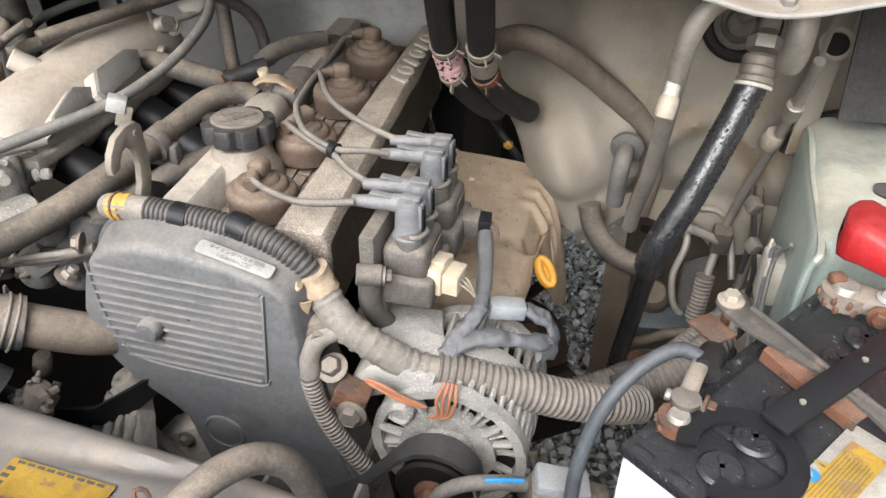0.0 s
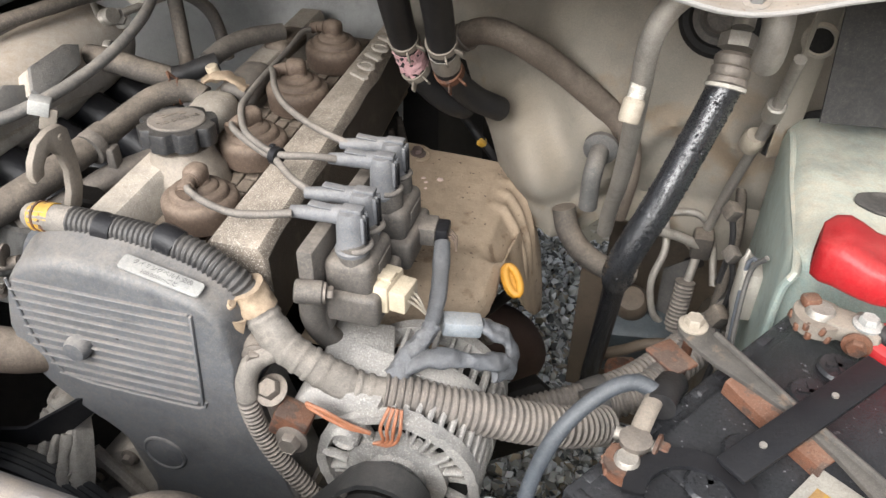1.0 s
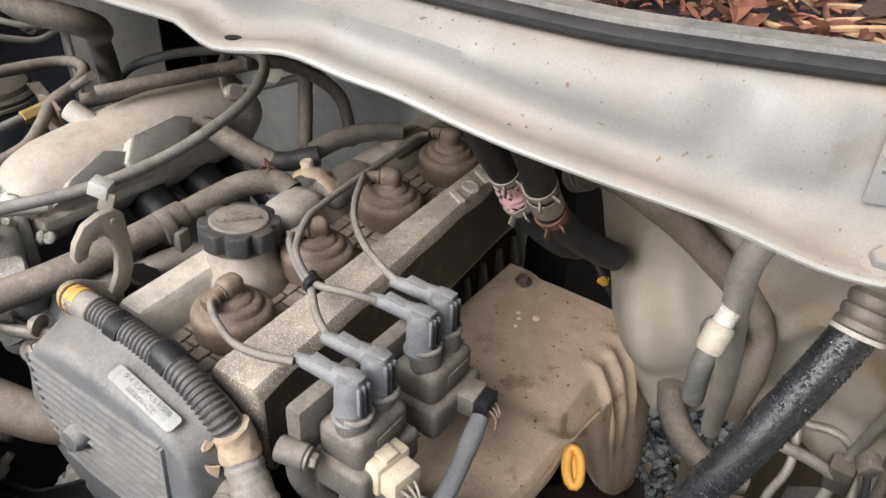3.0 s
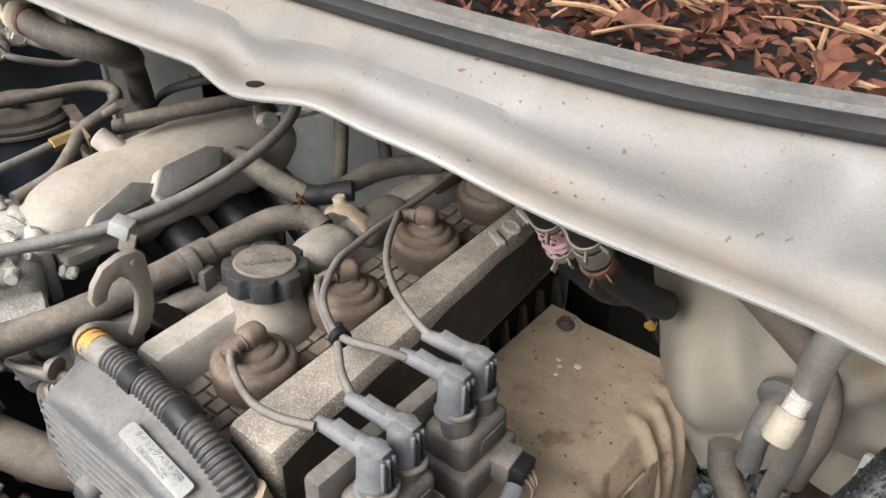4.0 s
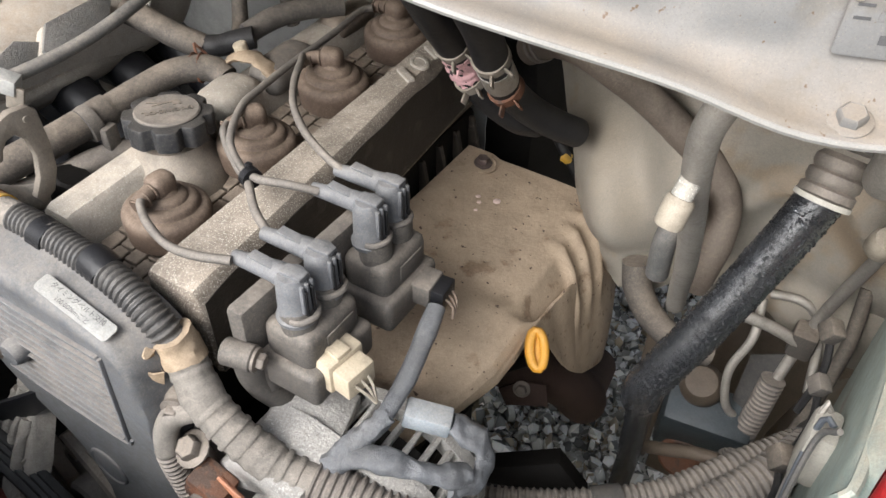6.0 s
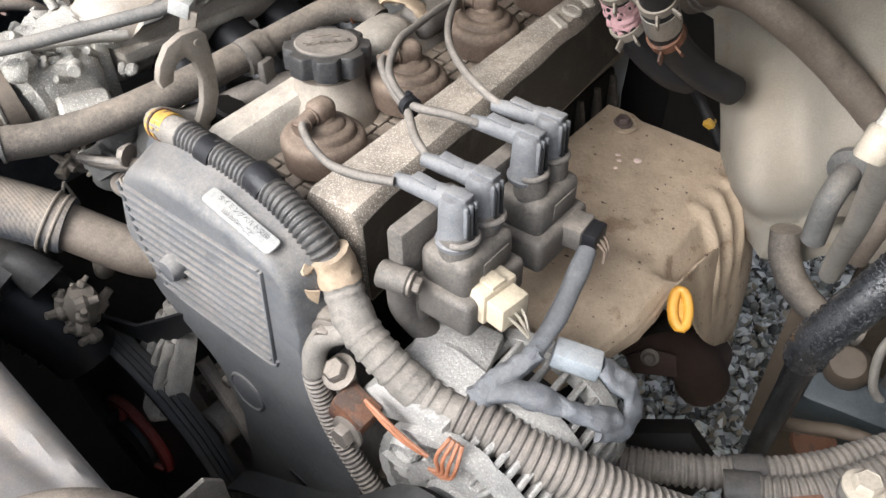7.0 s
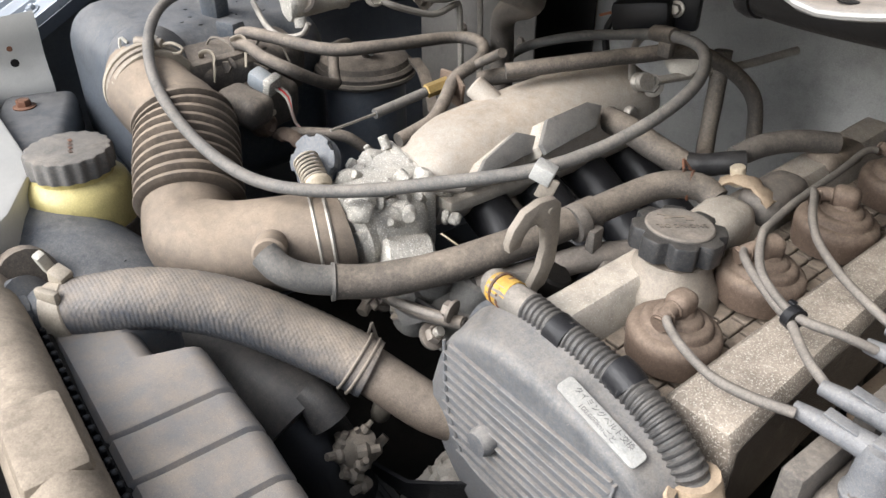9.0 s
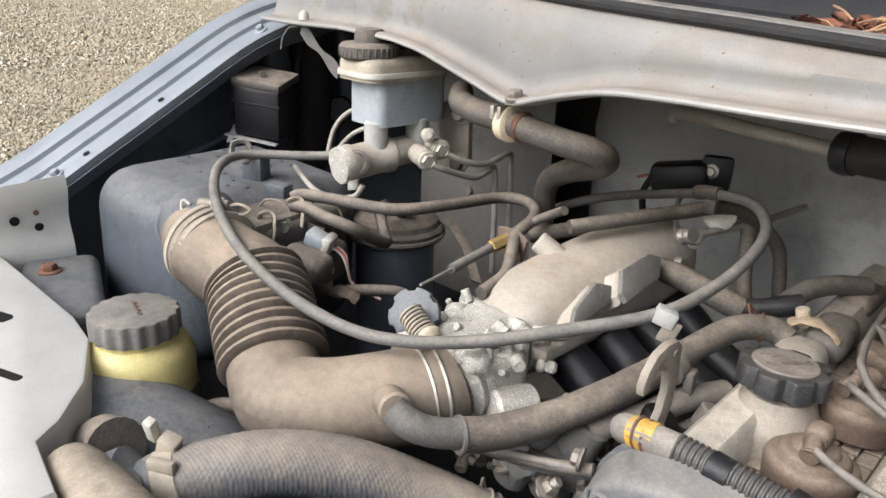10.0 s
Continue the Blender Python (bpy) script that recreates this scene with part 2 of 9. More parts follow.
GREY_MIX = ((0.0, (0.10, 0.098, 0.088)), (0.14, (0.26, 0.25, 0.215)), (0.36, (0.48, 0.465, 0.41)), (0.58, (0.38, 0.31, 0.215)), (0.68, (0.64, 0.625, 0.575)), (0.84, (0.84, 0.82, 0.77)))
SAND_MIX = ((0.0, (0.21, 0.172, 0.115)), (0.14, (0.30, 0.25, 0.165)), (0.38, (0.38, 0.32, 0.22)), (0.68, (0.45, 0.39, 0.275)), (0.88, (0.56, 0.51, 0.41)))


def pebble_mix(name, shades):
    """Stones of mixed colour, each of one shade."""
    m = bpy.data.materials.new(name)
    m.use_nodes = True
    N, L = m.node_tree.nodes, m.node_tree.links
    ramp = N.new("ShaderNodeValToRGB")
    ramp.color_ramp.interpolation = "CONSTANT"
    for at, c in shades:
        e = ramp.color_ramp.elements.new(at)
        e.color = (*c, 1)
    L.new(N.new("ShaderNodeNewGeometry").outputs["Random Per Island"], ramp.inputs[0])
    nz = N.new("ShaderNodeTexNoise")
    nz.inputs["Scale"].default_value = 260
    mixer = N.new("ShaderNodeMix")
    mixer.data_type, mixer.blend_type = "RGBA", "MULTIPLY"
    mixer.inputs["Factor"].default_value = 0.35
    L.new(ramp.outputs[0], mixer.inputs[6])
    L.new(nz.outputs["Color"], mixer.inputs[7])
    L.new(mixer.outputs[2], N["Principled BSDF"].inputs["Base Color"])
    N["Principled BSDF"].inputs["Roughness"].default_value = 0.7
    return m


# Dark bases under pale top dust; the dark sides are partly painted shade.
cast_cover = surface("dusty_painted_casting", (0.11, 0.09, 0.072), 0.6, 0.1, 0.8, (0.285, 0.228, 0.172), bump=0.35)
rail_metal = surface("speckled_cast_rail", (0.13, 0.108, 0.086), 0.5, 0.15, 0.8, (0.33, 0.278, 0.222), fleck=(0.46, 0.42, 0.355), fleck_at=0.585, fleck_scale=900, bump=0.4)
bare_alu = surface("dusty_bare_aluminium", (0.40, 0.37, 0.32), 0.5, 0.3, 0.7, (0.34, 0.285, 0.225), fleck=(0.6, 0.57, 0.5), fleck_at=0.66, fleck_scale=900, bump=0.4)
white_alu = surface("corroded_white_aluminium", (0.40, 0.385, 0.345), 0.55, 0.25, 0.45, (0.498, 0.438, 0.358), fleck=(0.75, 0.72, 0.66), fleck_at=0.6, fleck_scale=800, bump=0.8)
grey_cast = surface("grey_rough_casting", (0.15, 0.15, 0.144), 0.6, 0.2, 0.3, bump=0.7, scale=90)
alt_alu = surface("furred_grey_aluminium", (0.40, 0.39, 0.37), 0.55, 0.3, 0.4, (0.356, 0.316, 0.266), fleck=(0.52, 0.5, 0.46), fleck_at=0.58, fleck_scale=600, bump=0.8)
# Near-black; the dark of occluded gaps is put into this colour.
dark_void = surface("black_iron_and_shade", (0.010, 0.0095, 0.009), 0.6, 0.0, 0.16, (0.045, 0.038, 0.031), shine=0.12)
belt_black = surface("worn_belt_rubber", (0.034, 0.035, 0.036), 0.5, 0, 0.15, (0.2, 0.18, 0.15))
front_white = surface("white_front_paint", (0.46, 0.455, 0.43), 0.4, 0, 0.18, (0.35, 0.30, 0.24), coat=0.2, bump=0.05, grain=0.2, scale=16, grime=0.1, speckle=0.4)
pump_dust = surface("dusty_pump_housing", (0.04, 0.041, 0.043), 0.45, 0, 0.32, (0.20, 0.17, 0.14), bump=0.2, scale=30)
cast_dust = surface("dusty_alloy_casting", (0.37, 0.35, 0.315), 0.6, 0.15, 0.55, (0.37, 0.32, 0.265), bump=0.9, scale=80)
cover_pale = surface("dusty_belt_cover_edge", (0.078, 0.083, 0.091), 0.45, 0, 0.6, (0.275, 0.25, 0.22), bump=0.2, scale=24)
bar_steel = surface("weathered_bar_steel", (0.075, 0.07, 0.064), 0.4, 0.15, 0.25, (0.19, 0.165, 0.135), stain=(0.16, 0.12, 0.09), stain_at=0.6, stain_scale=60)
cable_blue = surface("blue_grey_cable", (0.05, 0.058, 0.068), 0.45, 0, 0.2, (0.2, 0.19, 0.175))
# Brown grime, darkened further for shade on the rail's side and head fins.
grime_and_shade = surface("brown_grime_and_shade", (0.036, 0.030, 0.024), 0.45, 0, 0.25, (0.14, 0.115, 0.09), stain=(0.075, 0.062, 0.05), stain_at=0.58, stain_scale=40, bump=0.5, scale=50)
lip_light_white = surface("white_lip_highlight", (0.24, 0.236, 0.224), 0.4, 0, 0.25, (0.30, 0.25, 0.19), coat=0.2, bump=0.05, grain=0.2, scale=16, grime=0.15, speckle=0.4)
hose_brown = surface("dusty_brown_hose", (0.125, 0.10, 0.08), 0.65, 0, 0.75, (0.25, 0.205, 0.16))
far_dark = surface("dark_dusty_grey", (0.03, 0.03, 0.03), 0.7, 0, 0.32, (0.16, 0.14, 0.115), bump=0.4, scale=30)
cover_dust = surface("dusty_lower_cover", (0.30, 0.275, 0.24), 0.55, 0, 0.6, (0.45, 0.39, 0.32))
water_bead = surface("water_beads", (0.028, 0.032, 0.038), 0.05, 0, 0.0, shine=1.0, coat=0.5, bump=0.0)
teal_grey = surface("dark_teal_metal", (0.03, 0.042, 0.05), 0.45, 0.1, 0.25, (0.14, 0.135, 0.125))
chip_pink = surface("flaked_pale_paint", (0.66, 0.52, 0.47), 0.6, 0, 0.0)
bolt_purple = surface("purple_brown_bolt", (0.11, 0.078, 0.075), 0.55, 0.3, 0.25)
tan_plastic = surface("tan_aged_plastic", (0.33, 0.29, 0.23), 0.5, 0, 0.4)
hook_steel = surface("dusty_cast_steel", (0.225, 0.20, 0.168), 0.55, 0.2, 0.6, (0.27, 0.22, 0.17))
plenum_alu = surface("sand_dusted_casting", (0.42, 0.39, 0.345), 0.5, 0.1, 0.85, (0.27, 0.21, 0.152), scale=14, bump=0.3, grime=0.15)
black_rubber = surface("black_rubber", (0.016, 0.016, 0.017), 0.5, 0, 0.13, (0.14, 0.12, 0.10), shine=0.25)
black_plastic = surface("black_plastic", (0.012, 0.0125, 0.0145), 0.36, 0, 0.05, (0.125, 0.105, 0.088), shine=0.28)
cap_black = surface("dusty_black_cap", (0.018, 0.02, 0.023), 0.36, 0, 0.24, (0.200, 0.170, 0.135))
dusty_rubber = surface("dust_covered_rubber", (0.055, 0.05, 0.045), 0.65, 0, 0.75, (0.246, 0.201, 0.156))
grey_rubber = surface("grey_dusty_rubber", (0.09, 0.09, 0.088), 0.6, 0, 0.55, (0.260, 0.225, 0.185))
boot_brown = surface("brown_dusty_boot", (0.092, 0.064, 0.047), 0.6, 0, 0.75, (0.22, 0.165, 0.122), bump=0.3)
wire_grey = surface("grey_ignition_cable", (0.12, 0.11, 0.1), 0.55, 0, 0.5, (0.284, 0.244, 0.199))
boot_grey = surface("grey_moulded_boot", (0.122, 0.127, 0.136), 0.45, 0, 0.35, (0.285, 0.255, 0.215))
cover_grey = surface("grey_blue_belt_cover", (0.093, 0.098, 0.105), 0.42, 0, 0.6, (0.25, 0.218, 0.18), bump=0.15, scale=26)
rib_grey = surface("scuffed_rib_grey", (0.135, 0.142, 0.15), 0.6, 0, 0.45)
coil_grey = surface("dusty_coil_plastic", (0.08, 0.074, 0.068), 0.55, 0, 0.65, (0.25, 0.212, 0.172))
shield_steel = surface("weathered_heat_shield", (0.41, 0.32, 0.228), 0.6, 0.0, 0.55, (0.36, 0.275, 0.192), stain=(0.19, 0.12, 0.07), stain_at=0.61, stain_scale=34, fleck=(0.085, 0.055, 0.04), fleck_at=0.68, fleck_scale=190, grime=0.4, scale=26, bump=0.45)
rust = surface("rusty_brown_steel", (0.15, 0.062, 0.033), 0.75, 0.2, 0.2, stain=(0.07, 0.04, 0.03), stain_at=0.52, stain_scale=60, bump=0.5)
dark_rust = surface("dark_rusted_exhaust", (0.045, 0.026, 0.02), 0.8, 0.2, 0.15, (0.104, 0.074, 0.059), bump=0.6)
zinc = surface("zinc_plated_steel", (0.42, 0.4, 0.36), 0.45, 0.8, 0.4, (0.353, 0.293, 0.233))
bolt_steel = surface("dull_bolt_steel", (0.2, 0.18, 0.16), 0.5, 0.7, 0.5, (0.282, 0.232, 0.182))
paint = surface("silver_white_body_paint", (0.17, 0.172, 0.172), 0.48, 0.05, 0.62, (0.225, 0.178, 0.13), coat=0.08, bump=0.05, grain=0.25, fleck=(0.12, 0.08, 0.05), fleck_at=0.70, fleck_scale=240, scale=16, grime=0.12, speckle=0.45, stain=(0.165, 0.16, 0.15), stain_at=0.55, stain_scale=18)
paint_silver = surface("silver_blue_fender_paint", (0.25, 0.275, 0.305), 0.3, 0.35, 0.12, (0.478, 0.438, 0.378), coat=0.5, bump=0.03, grain=0.1, scale=16, grime=0.1, speckle=0.4)
bay_paint = surface("dusty_bay_paint", (0.22, 0.202, 0.172), 0.5, 0.0, 0.7, (0.315, 0.25, 0.175), stain=(0.20, 0.155, 0.108), stain_at=0.57, stain_scale=9, bump=0.12, scale=14, grain=0.25, grime=0.3, speckle=0.8)
bay_grey = surface("grey_bay_paint", (0.33, 0.333, 0.322), 0.5, 0.0, 0.45, (0.34, 0.315, 0.28), bump=0.1, scale=14, grain=0.2)
plate_grey = surface("dusty_dark_steel_plate", (0.11, 0.105, 0.098), 0.55, 0.0, 0.4, (0.23, 0.21, 0.18), bump=0.2, scale=18)
bay_dark = surface("dark_blue_grey_inner_wing", (0.075, 0.087, 0.106), 0.36, 0.0, 0.25, (0.21, 0.20, 0.185), bump=0.1, scale=12, shine=0.5)
box_plastic = surface("dark_dusty_box_plastic", (0.05, 0.061, 0.076), 0.4, 0, 0.42, (0.25, 0.23, 0.205), bump=0.15)
shroud_plastic = surface("dusty_shroud_plastic", (0.128, 0.140, 0.157), 0.30, 0, 0.58, (0.33, 0.26, 0.188), bump=0.05, scale=6, grime=0.3, speckle=0.45, vary=0.12)
wet_black = surface("wet_black_hose", (0.007, 0.0075, 0.009), 0.12, 0, 0.0, bump=0.6, scale=50, shine=0.45)
# Wet black hose; a faint pale blue tone paints in part of its sheen.
wet_sheen_black = surface("wet_black_hose_sheen", (0.011, 0.0115, 0.0125), 0.13, 0, 0.06, (0.17, 0.18, 0.195), bump=0.28, scale=60, shine=0.6, coat=0.5, grain=0.5, grime=0.9)
pipe_grey = surface("dull_aluminium_pipe", (0.33, 0.31, 0.28), 0.5, 0.6, 0.55, (0.320, 0.280, 0.230))
yellow = surface("yellow_plastic", (0.50, 0.24, 0.02), 0.45, 0, 0.15, stain=(0.3, 0.16, 0.03), stain_at=0.62, stain_scale=90)
tape_yellow = surface("yellow_tape", (0.5, 0.29, 0.035), 0.55, 0, 0.2)
beige = surface("aged_beige_tape", (0.43, 0.325, 0.22), 0.65, 0, 0.2, bump=0.5, scale=120)
ivory = surface("ivory_connector", (0.52, 0.44, 0.32), 0.5, 0, 0.2)
pink = surface("pink_paint_mark", (0.6, 0.36, 0.37), 0.6, 0, 0.35)
red_plastic = surface("red_plastic", (0.36, 0.012, 0.016), 0.45, 0, 0.12, (0.455, 0.255, 0.205))
yellow_zinc = surface("gold_plated_steel", (0.42, 0.29, 0.10), 0.4, 0.6, 0.2)
red_dull = surface("dull_red_paint", (0.20, 0.018, 0.018), 0.6, 0, 0.25)
frame_brown = surface("oily_brown_frame_paint", (0.062, 0.048, 0.035), 0.6, 0, 0.28, (0.16, 0.122, 0.085), stain=(0.05, 0.035, 0.025), stain_at=0.6, stain_scale=40)
copper = surface("copper_orange_wire", (0.38, 0.14, 0.065), 0.5, 0.1, 0.4)
label_white = surface("dirty_white_label", (0.31, 0.312, 0.30), 0.5, 0, 0.3, (0.476, 0.426, 0.356))
ink_grey = surface("faded_ink", (0.20, 0.15, 0.07), 0.6, 0, 0.1)
ink = surface("black_ink", (0.08, 0.08, 0.082), 0.6, 0, 0.1)
label_yellow = surface("yellow_label", (0.45, 0.27, 0.02), 0.5, 0, 0.15, stain=(0.30, 0.17, 0.06), stain_at=0.54, stain_scale=75)
battery_black = surface("scuffed_battery_plastic", (0.018, 0.0185, 0.020), 0.13, 0, 0.05, (0.28, 0.28, 0.285), fleck=(0.16, 0.16, 0.165), fleck_at=0.70, fleck_scale=300, stain=(0.10, 0.10, 0.10), stain_at=0.67, stain_scale=120, grain=1.4, bump=0.3, scale=60, shine=0.6, grime=0.7)
battery_white = surface("pale_battery_case", (0.52, 0.58, 0.62), 0.4, 0, 0.1)
tank_plastic = surface("milky_tank_plastic", (0.27, 0.335, 0.305), 0.4, 0, 0.68, (0.40, 0.335, 0.25), bump=0.15, scale=12, stain=(0.22, 0.20, 0.165), stain_at=0.62, stain_scale=16)
fluid_yellow = surface("yellowed_tank_plastic", (0.48, 0.41, 0.17), 0.35, 0, 0.12)
grey_plastic = surface("bluish_reservoir_plastic", (0.25, 0.28, 0.305), 0.4, 0, 0.4, (0.356, 0.316, 0.266))
leaf_brown = surface("dry_brown_leaves", (0.13, 0.05, 0.028), 0.8, 0, 0.0, vary=0.6, scale=200)
twig_brown = surface("pale_twigs", (0.3, 0.18, 0.1), 0.8, 0, 0.0, vary=0.5, scale=200)
cover_low = surface("dusty_lower_belt_cover", (0.105, 0.107, 0.109), 0.47, 0, 0.68, (0.31, 0.27, 0.22), bump=0.25, scale=26)
slot_black = surface("black_slot", (0.012, 0.012, 0.013), 0.5, 0, 0.0)
stone = pebble_mix("mixed_pebbles", GREY_MIX)
yard_stone = pebble_mix("sandy_stones", SAND_MIX)
gravel_far = surface("sandy_gravel", (0.33, 0.275, 0.185), 0.9, 0, 0.0, vary=0.3, scale=3, stain=(0.19, 0.155, 0.10), stain_at=0.55, stain_scale=30, fleck=(0.42, 0.36, 0.27), fleck_at=0.58, fleck_scale=40, bump=0.8)
tape_grey = surface("grey_vinyl_tape", (0.105, 0.113, 0.125), 0.3, 0, 0.28, (0.24, 0.22, 0.195), bump=0.6, scale=70)
loom_cloth = surface("dusty_loom_tape", (0.2, 0.185, 0.165), 0.6, 0, 0.6, (0.331, 0.286, 0.236), bump=0.6, scale=110)
loom_grey = surface("grey_loom_conduit", (0.13, 0.12, 0.11), 0.55, 0, 0.6, (0.295, 0.250, 0.205))
loom_black = surface("black_loom_conduit", (0.045, 0.045, 0.046), 0.42, 0, 0.32, (0.19, 0.165, 0.135))
duct_brown = surface("dusty_intake_rubber", (0.085, 0.07, 0.057), 0.55, 0, 0.85, (0.275, 0.215, 0.158), bump=0.12, scale=12, grime=0.12, speckle=0.5)
mesh_hose = surface("braided_dusty_hose", (0.07, 0.075, 0.085), 0.5, 0, 0.8, (0.285, 0.235, 0.18), bump=0.15, weave=120, scale=16, grime=0.2)
radiator_brown = surface("sandy_radiator_tank", (0.19, 0.158, 0.12), 0.55, 0.2, 0.7, (0.31, 0.255, 0.195))
fin_brown = surface("muddy_fins", (0.12, 0.09, 0.065), 0.8, 0.2, 0.4)
clear_white = surface("white_plastic", (0.42, 0.4, 0.35), 0.4, 0, 0.3)
olive = surface("olive_cap", (0.38, 0.33, 0.2), 0.5, 0, 0.4)
blue_mark = surface("blue_print", (0.02, 0.25, 0.6), 0.5, 0, 0.1)
red_mark = surface("red_print", (0.6, 0.03, 0.04), 0.5, 0, 0.1)


# ---- setting: ground ----
GROUND = 0.15
bm = bmesh.new()
for x0, x1, y0, y1 in ((-60, 60, -60, 60),):
    vs = [bm.verts.new((x, y, GROUND)) for x, y in ((x0, y0), (x1, y0), (x1, y1), (x0, y1))]
    bm.faces.new(vs)
solo("ground", bm, gravel_far, "sandy gravel ground strewn with small stones", "ground", kind="structure")


def pebbles(name, count, area, size, seed, label, material, fan=None, deep=(0.1, 2.2)):
    """Loose stones of uneven shape, pressed into the ground."""
    rng = random.Random(seed)
    bm = bmesh.new()
    base = bmesh.new()
    bmesh.ops.create_icosphere(base, subdivisions=1, radius=1)
    src = [v.co.copy() for v in base.verts]
    tri = [[v.index for v in f.verts] for f in base.faces]
    base.free()
    for k in range(count):
        x, y = rng.uniform(area[0], area[1]), rng.uniform(area[2], area[3])
        if fan:
            x = area[0] * (area[1] / area[0]) ** rng.random()
            y = -x * rng.uniform(*fan)
        s = size * rng.uniform(0.5, 1.4)
        m = pose(x, y, GROUND + s * rng.uniform(*deep), rng.uniform(0, 360), rng.uniform(0, 360), rng.uniform(0, 360))
        q = V(rng.uniform(0.7, 1.2), rng.uniform(0.7, 1.2), rng.uniform(0.5, 0.9)) * s
        vs = [bm.verts.new(m @ Vector((c.x * q.x, c.y * q.y, c.z * q.z)) + noise.noise_vector(c * 3 + V(k, 0, 0)) * s * 0.25) for c in src]
        for t in tri:
            bm.faces.new([vs[i] for i in t])
    ob = solo(name, bm, material, label, "gravel", kind="stuff")
    return ob


pebbles("gravel", 9500, (-0.30, 0.30, 0.78, 1.75), 0.0112, 3, "grey and white pebbles lying under the engine bay", stone)
pebbles("gravel", 26000, (-4.0, -9.0, 0, 1), 0.014, 4, "pale stones scattered on the sandy yard", yard_stone, (0.12, 0.74), (-0.2, 0.4))
pebbles("gravel", 26000, (-8.5, -24.0, 0, 1), 0.026, 5, "pale stones farther off on the sandy yard", yard_stone, (0.12, 0.74), (-0.2, 0.4))

# ---- setting: body shell ----
LIP_Z = ((-1.05, 1.243), (-0.96, 1.244), (-0.85, 1.248), (-0.753, 1.246), (-0.705, 1.241), (-0.652, 1.229), (-0.612, 1.220), (-0.59, 1.214), (-0.572, 1.212), (-0.543, 1.221), (-0.513, 1.229), (-0.486, 1.235),
         (-0.461, 1.238), (-0.416, 1.240), (-0.342, 1.241), (-0.292, 1.242), (-0.266, 1.242), (-0.262, 1.236), (-0.249, 1.232), (-0.226, 1.235), (-0.202, 1.240), (-0.188, 1.241), (-0.16, 1.236), (-0.128, 1.233), (-0.095, 1.2255),
         (-0.07, 1.2205), (-0.043, 1.2165), (-0.018, 1.213), (0.007, 1.2095), (0.031, 1.205), (0.06, 1.196), (0.075, 1.193), (0.092, 1.192), (0.115, 1.1945), (0.136, 1.199), (0.16, 1.202), (0.30, 1.208))
STRIP_Z = ((-1.05, 1.325), (-0.551, 1.291), (-0.468, 1.287), (-0.402, 1.284), (-0.31, 1.278), (-0.127, 1.268), (-0.045, 1.264), (0.06, 1.265), (0.30, 1.268))


def bow(x):
    """How far back the cowl's lip lies: it bulges towards the bay in its middle."""
    return 0.487 + (0.38 * (x + 0.30) ** 2 if x > -0.57 else 0.0277 + 0.16 * (-0.57 - x))


def strip_z(x):
    return float(np.interp(x, [a for a, _ in STRIP_Z], [b for _, b in STRIP_Z]))


def inside(a, middle, half, steep):
    """1 within half of the middle, 0 outside, with a steep edge."""
    return 0.5 - 0.5 * math.tanh((abs(a - middle) - half) * steep / 2)


LX, LZ = [a for a, _ in LIP_Z], [b for _, b in LIP_Z]
path = [V(x, bow(x), sum(float(np.interp(x + d, LX, LZ)) for d in np.linspace(-0.008, 0.008, 7)) / 7) for x in np.linspace(-1.05, 0.30, 460)]
rows = []
for p in path:
    top = strip_z(p.x)
    emboss = 0.0045 * (inside(p.x, -0.4585, 0.4625, 320) + inside(p.x, 0.041, 0.017, 420))
    dip = 1.2 * max(0, 1.205 - p.z)
    base = max(p.z, 1.205) + 0.008
    rows.append([p + V(0, 0.03, -0.006), p + V(0, 0.006, -0.0045), p + V(0, 0.002, -0.0035), p + V(0, -0.0005, -0.001), p + V(0, 0.0005, 0.0012), p + V(0, 0.003, 0.0026), p + V(0, 0.008, 0.0028), p + V(0, 0.013, 0.0022 + dip * 0.3),
                 V(p.x, p.y + 0.0175, base - 0.004), V(p.x, p.y + 0.0205, base), V(p.x, p.y + 0.0225, base + 0.005), V(p.x, p.y + 0.024 - emboss * 0.6, base + 0.011), V(p.x, p.y + 0.026 - emboss, (base + top) / 2),
                 V(p.x, p.y + 0.029 - emboss * 0.6, top - 0.010), V(p.x, p.y + 0.031, top - 0.005), V(p.x, p.y + 0.036, top - 0.001), V(p.x, p.y + 0.05, top - 0.001)])
cowl = thing("cowl", (-0.3, 0.53, 1.2), "silver-white painted cowl panel with a rolled lip and dust", "cowl panel", kind="structure")
part("panel", sheet(rows, 0.0012), paint, cowl)
# White tube along the lip; the light its edge catches is painted on.
part("lip_highlight", tube([p + V(0, 0.0012, -0.0012) for p in path[::4]], 0.0021, 8, 0.01), lip_light_white, cowl, "rolled edge of the lip, its highlight painted white")
xs = np.linspace(-1.05, 0.30, 70)
part("weatherstrip", tube([V(x, bow(x) + 0.036, strip_z(x) + 0.003) for x in xs], 0.0065, 10, 0.02, squash=0.7), black_rubber, cowl, "flattened black rubber seal")
part("ledge", sheet([[V(x, bow(x) + dy, strip_z(x) + dz) for dy, dz in ((0.043, 0.001), (0.046, 0.008), (0.058, 0.009), (0.064, 0.004), (0.065, -0.02))] for x in xs], 0.001), grey_rubber, cowl, "worn grey rubber ledge behind the seal")
part("gutter", sheet([[V(x, bow(x) + dy, strip_z(x) + dz) for dy, dz in ((0.063, -0.006), (0.17, -0.008), (0.29, -0.002), (0.32, 0.03), (0.89, 0.20))] for x in xs], 0.002), black_plastic, cowl, "black plastic wiper gutter")
bm = hexbolt((0.088, 0.5535, 1.1965), (0, -0.35, 0.9), 0.0056)
part("bolt", bm, paint, cowl)
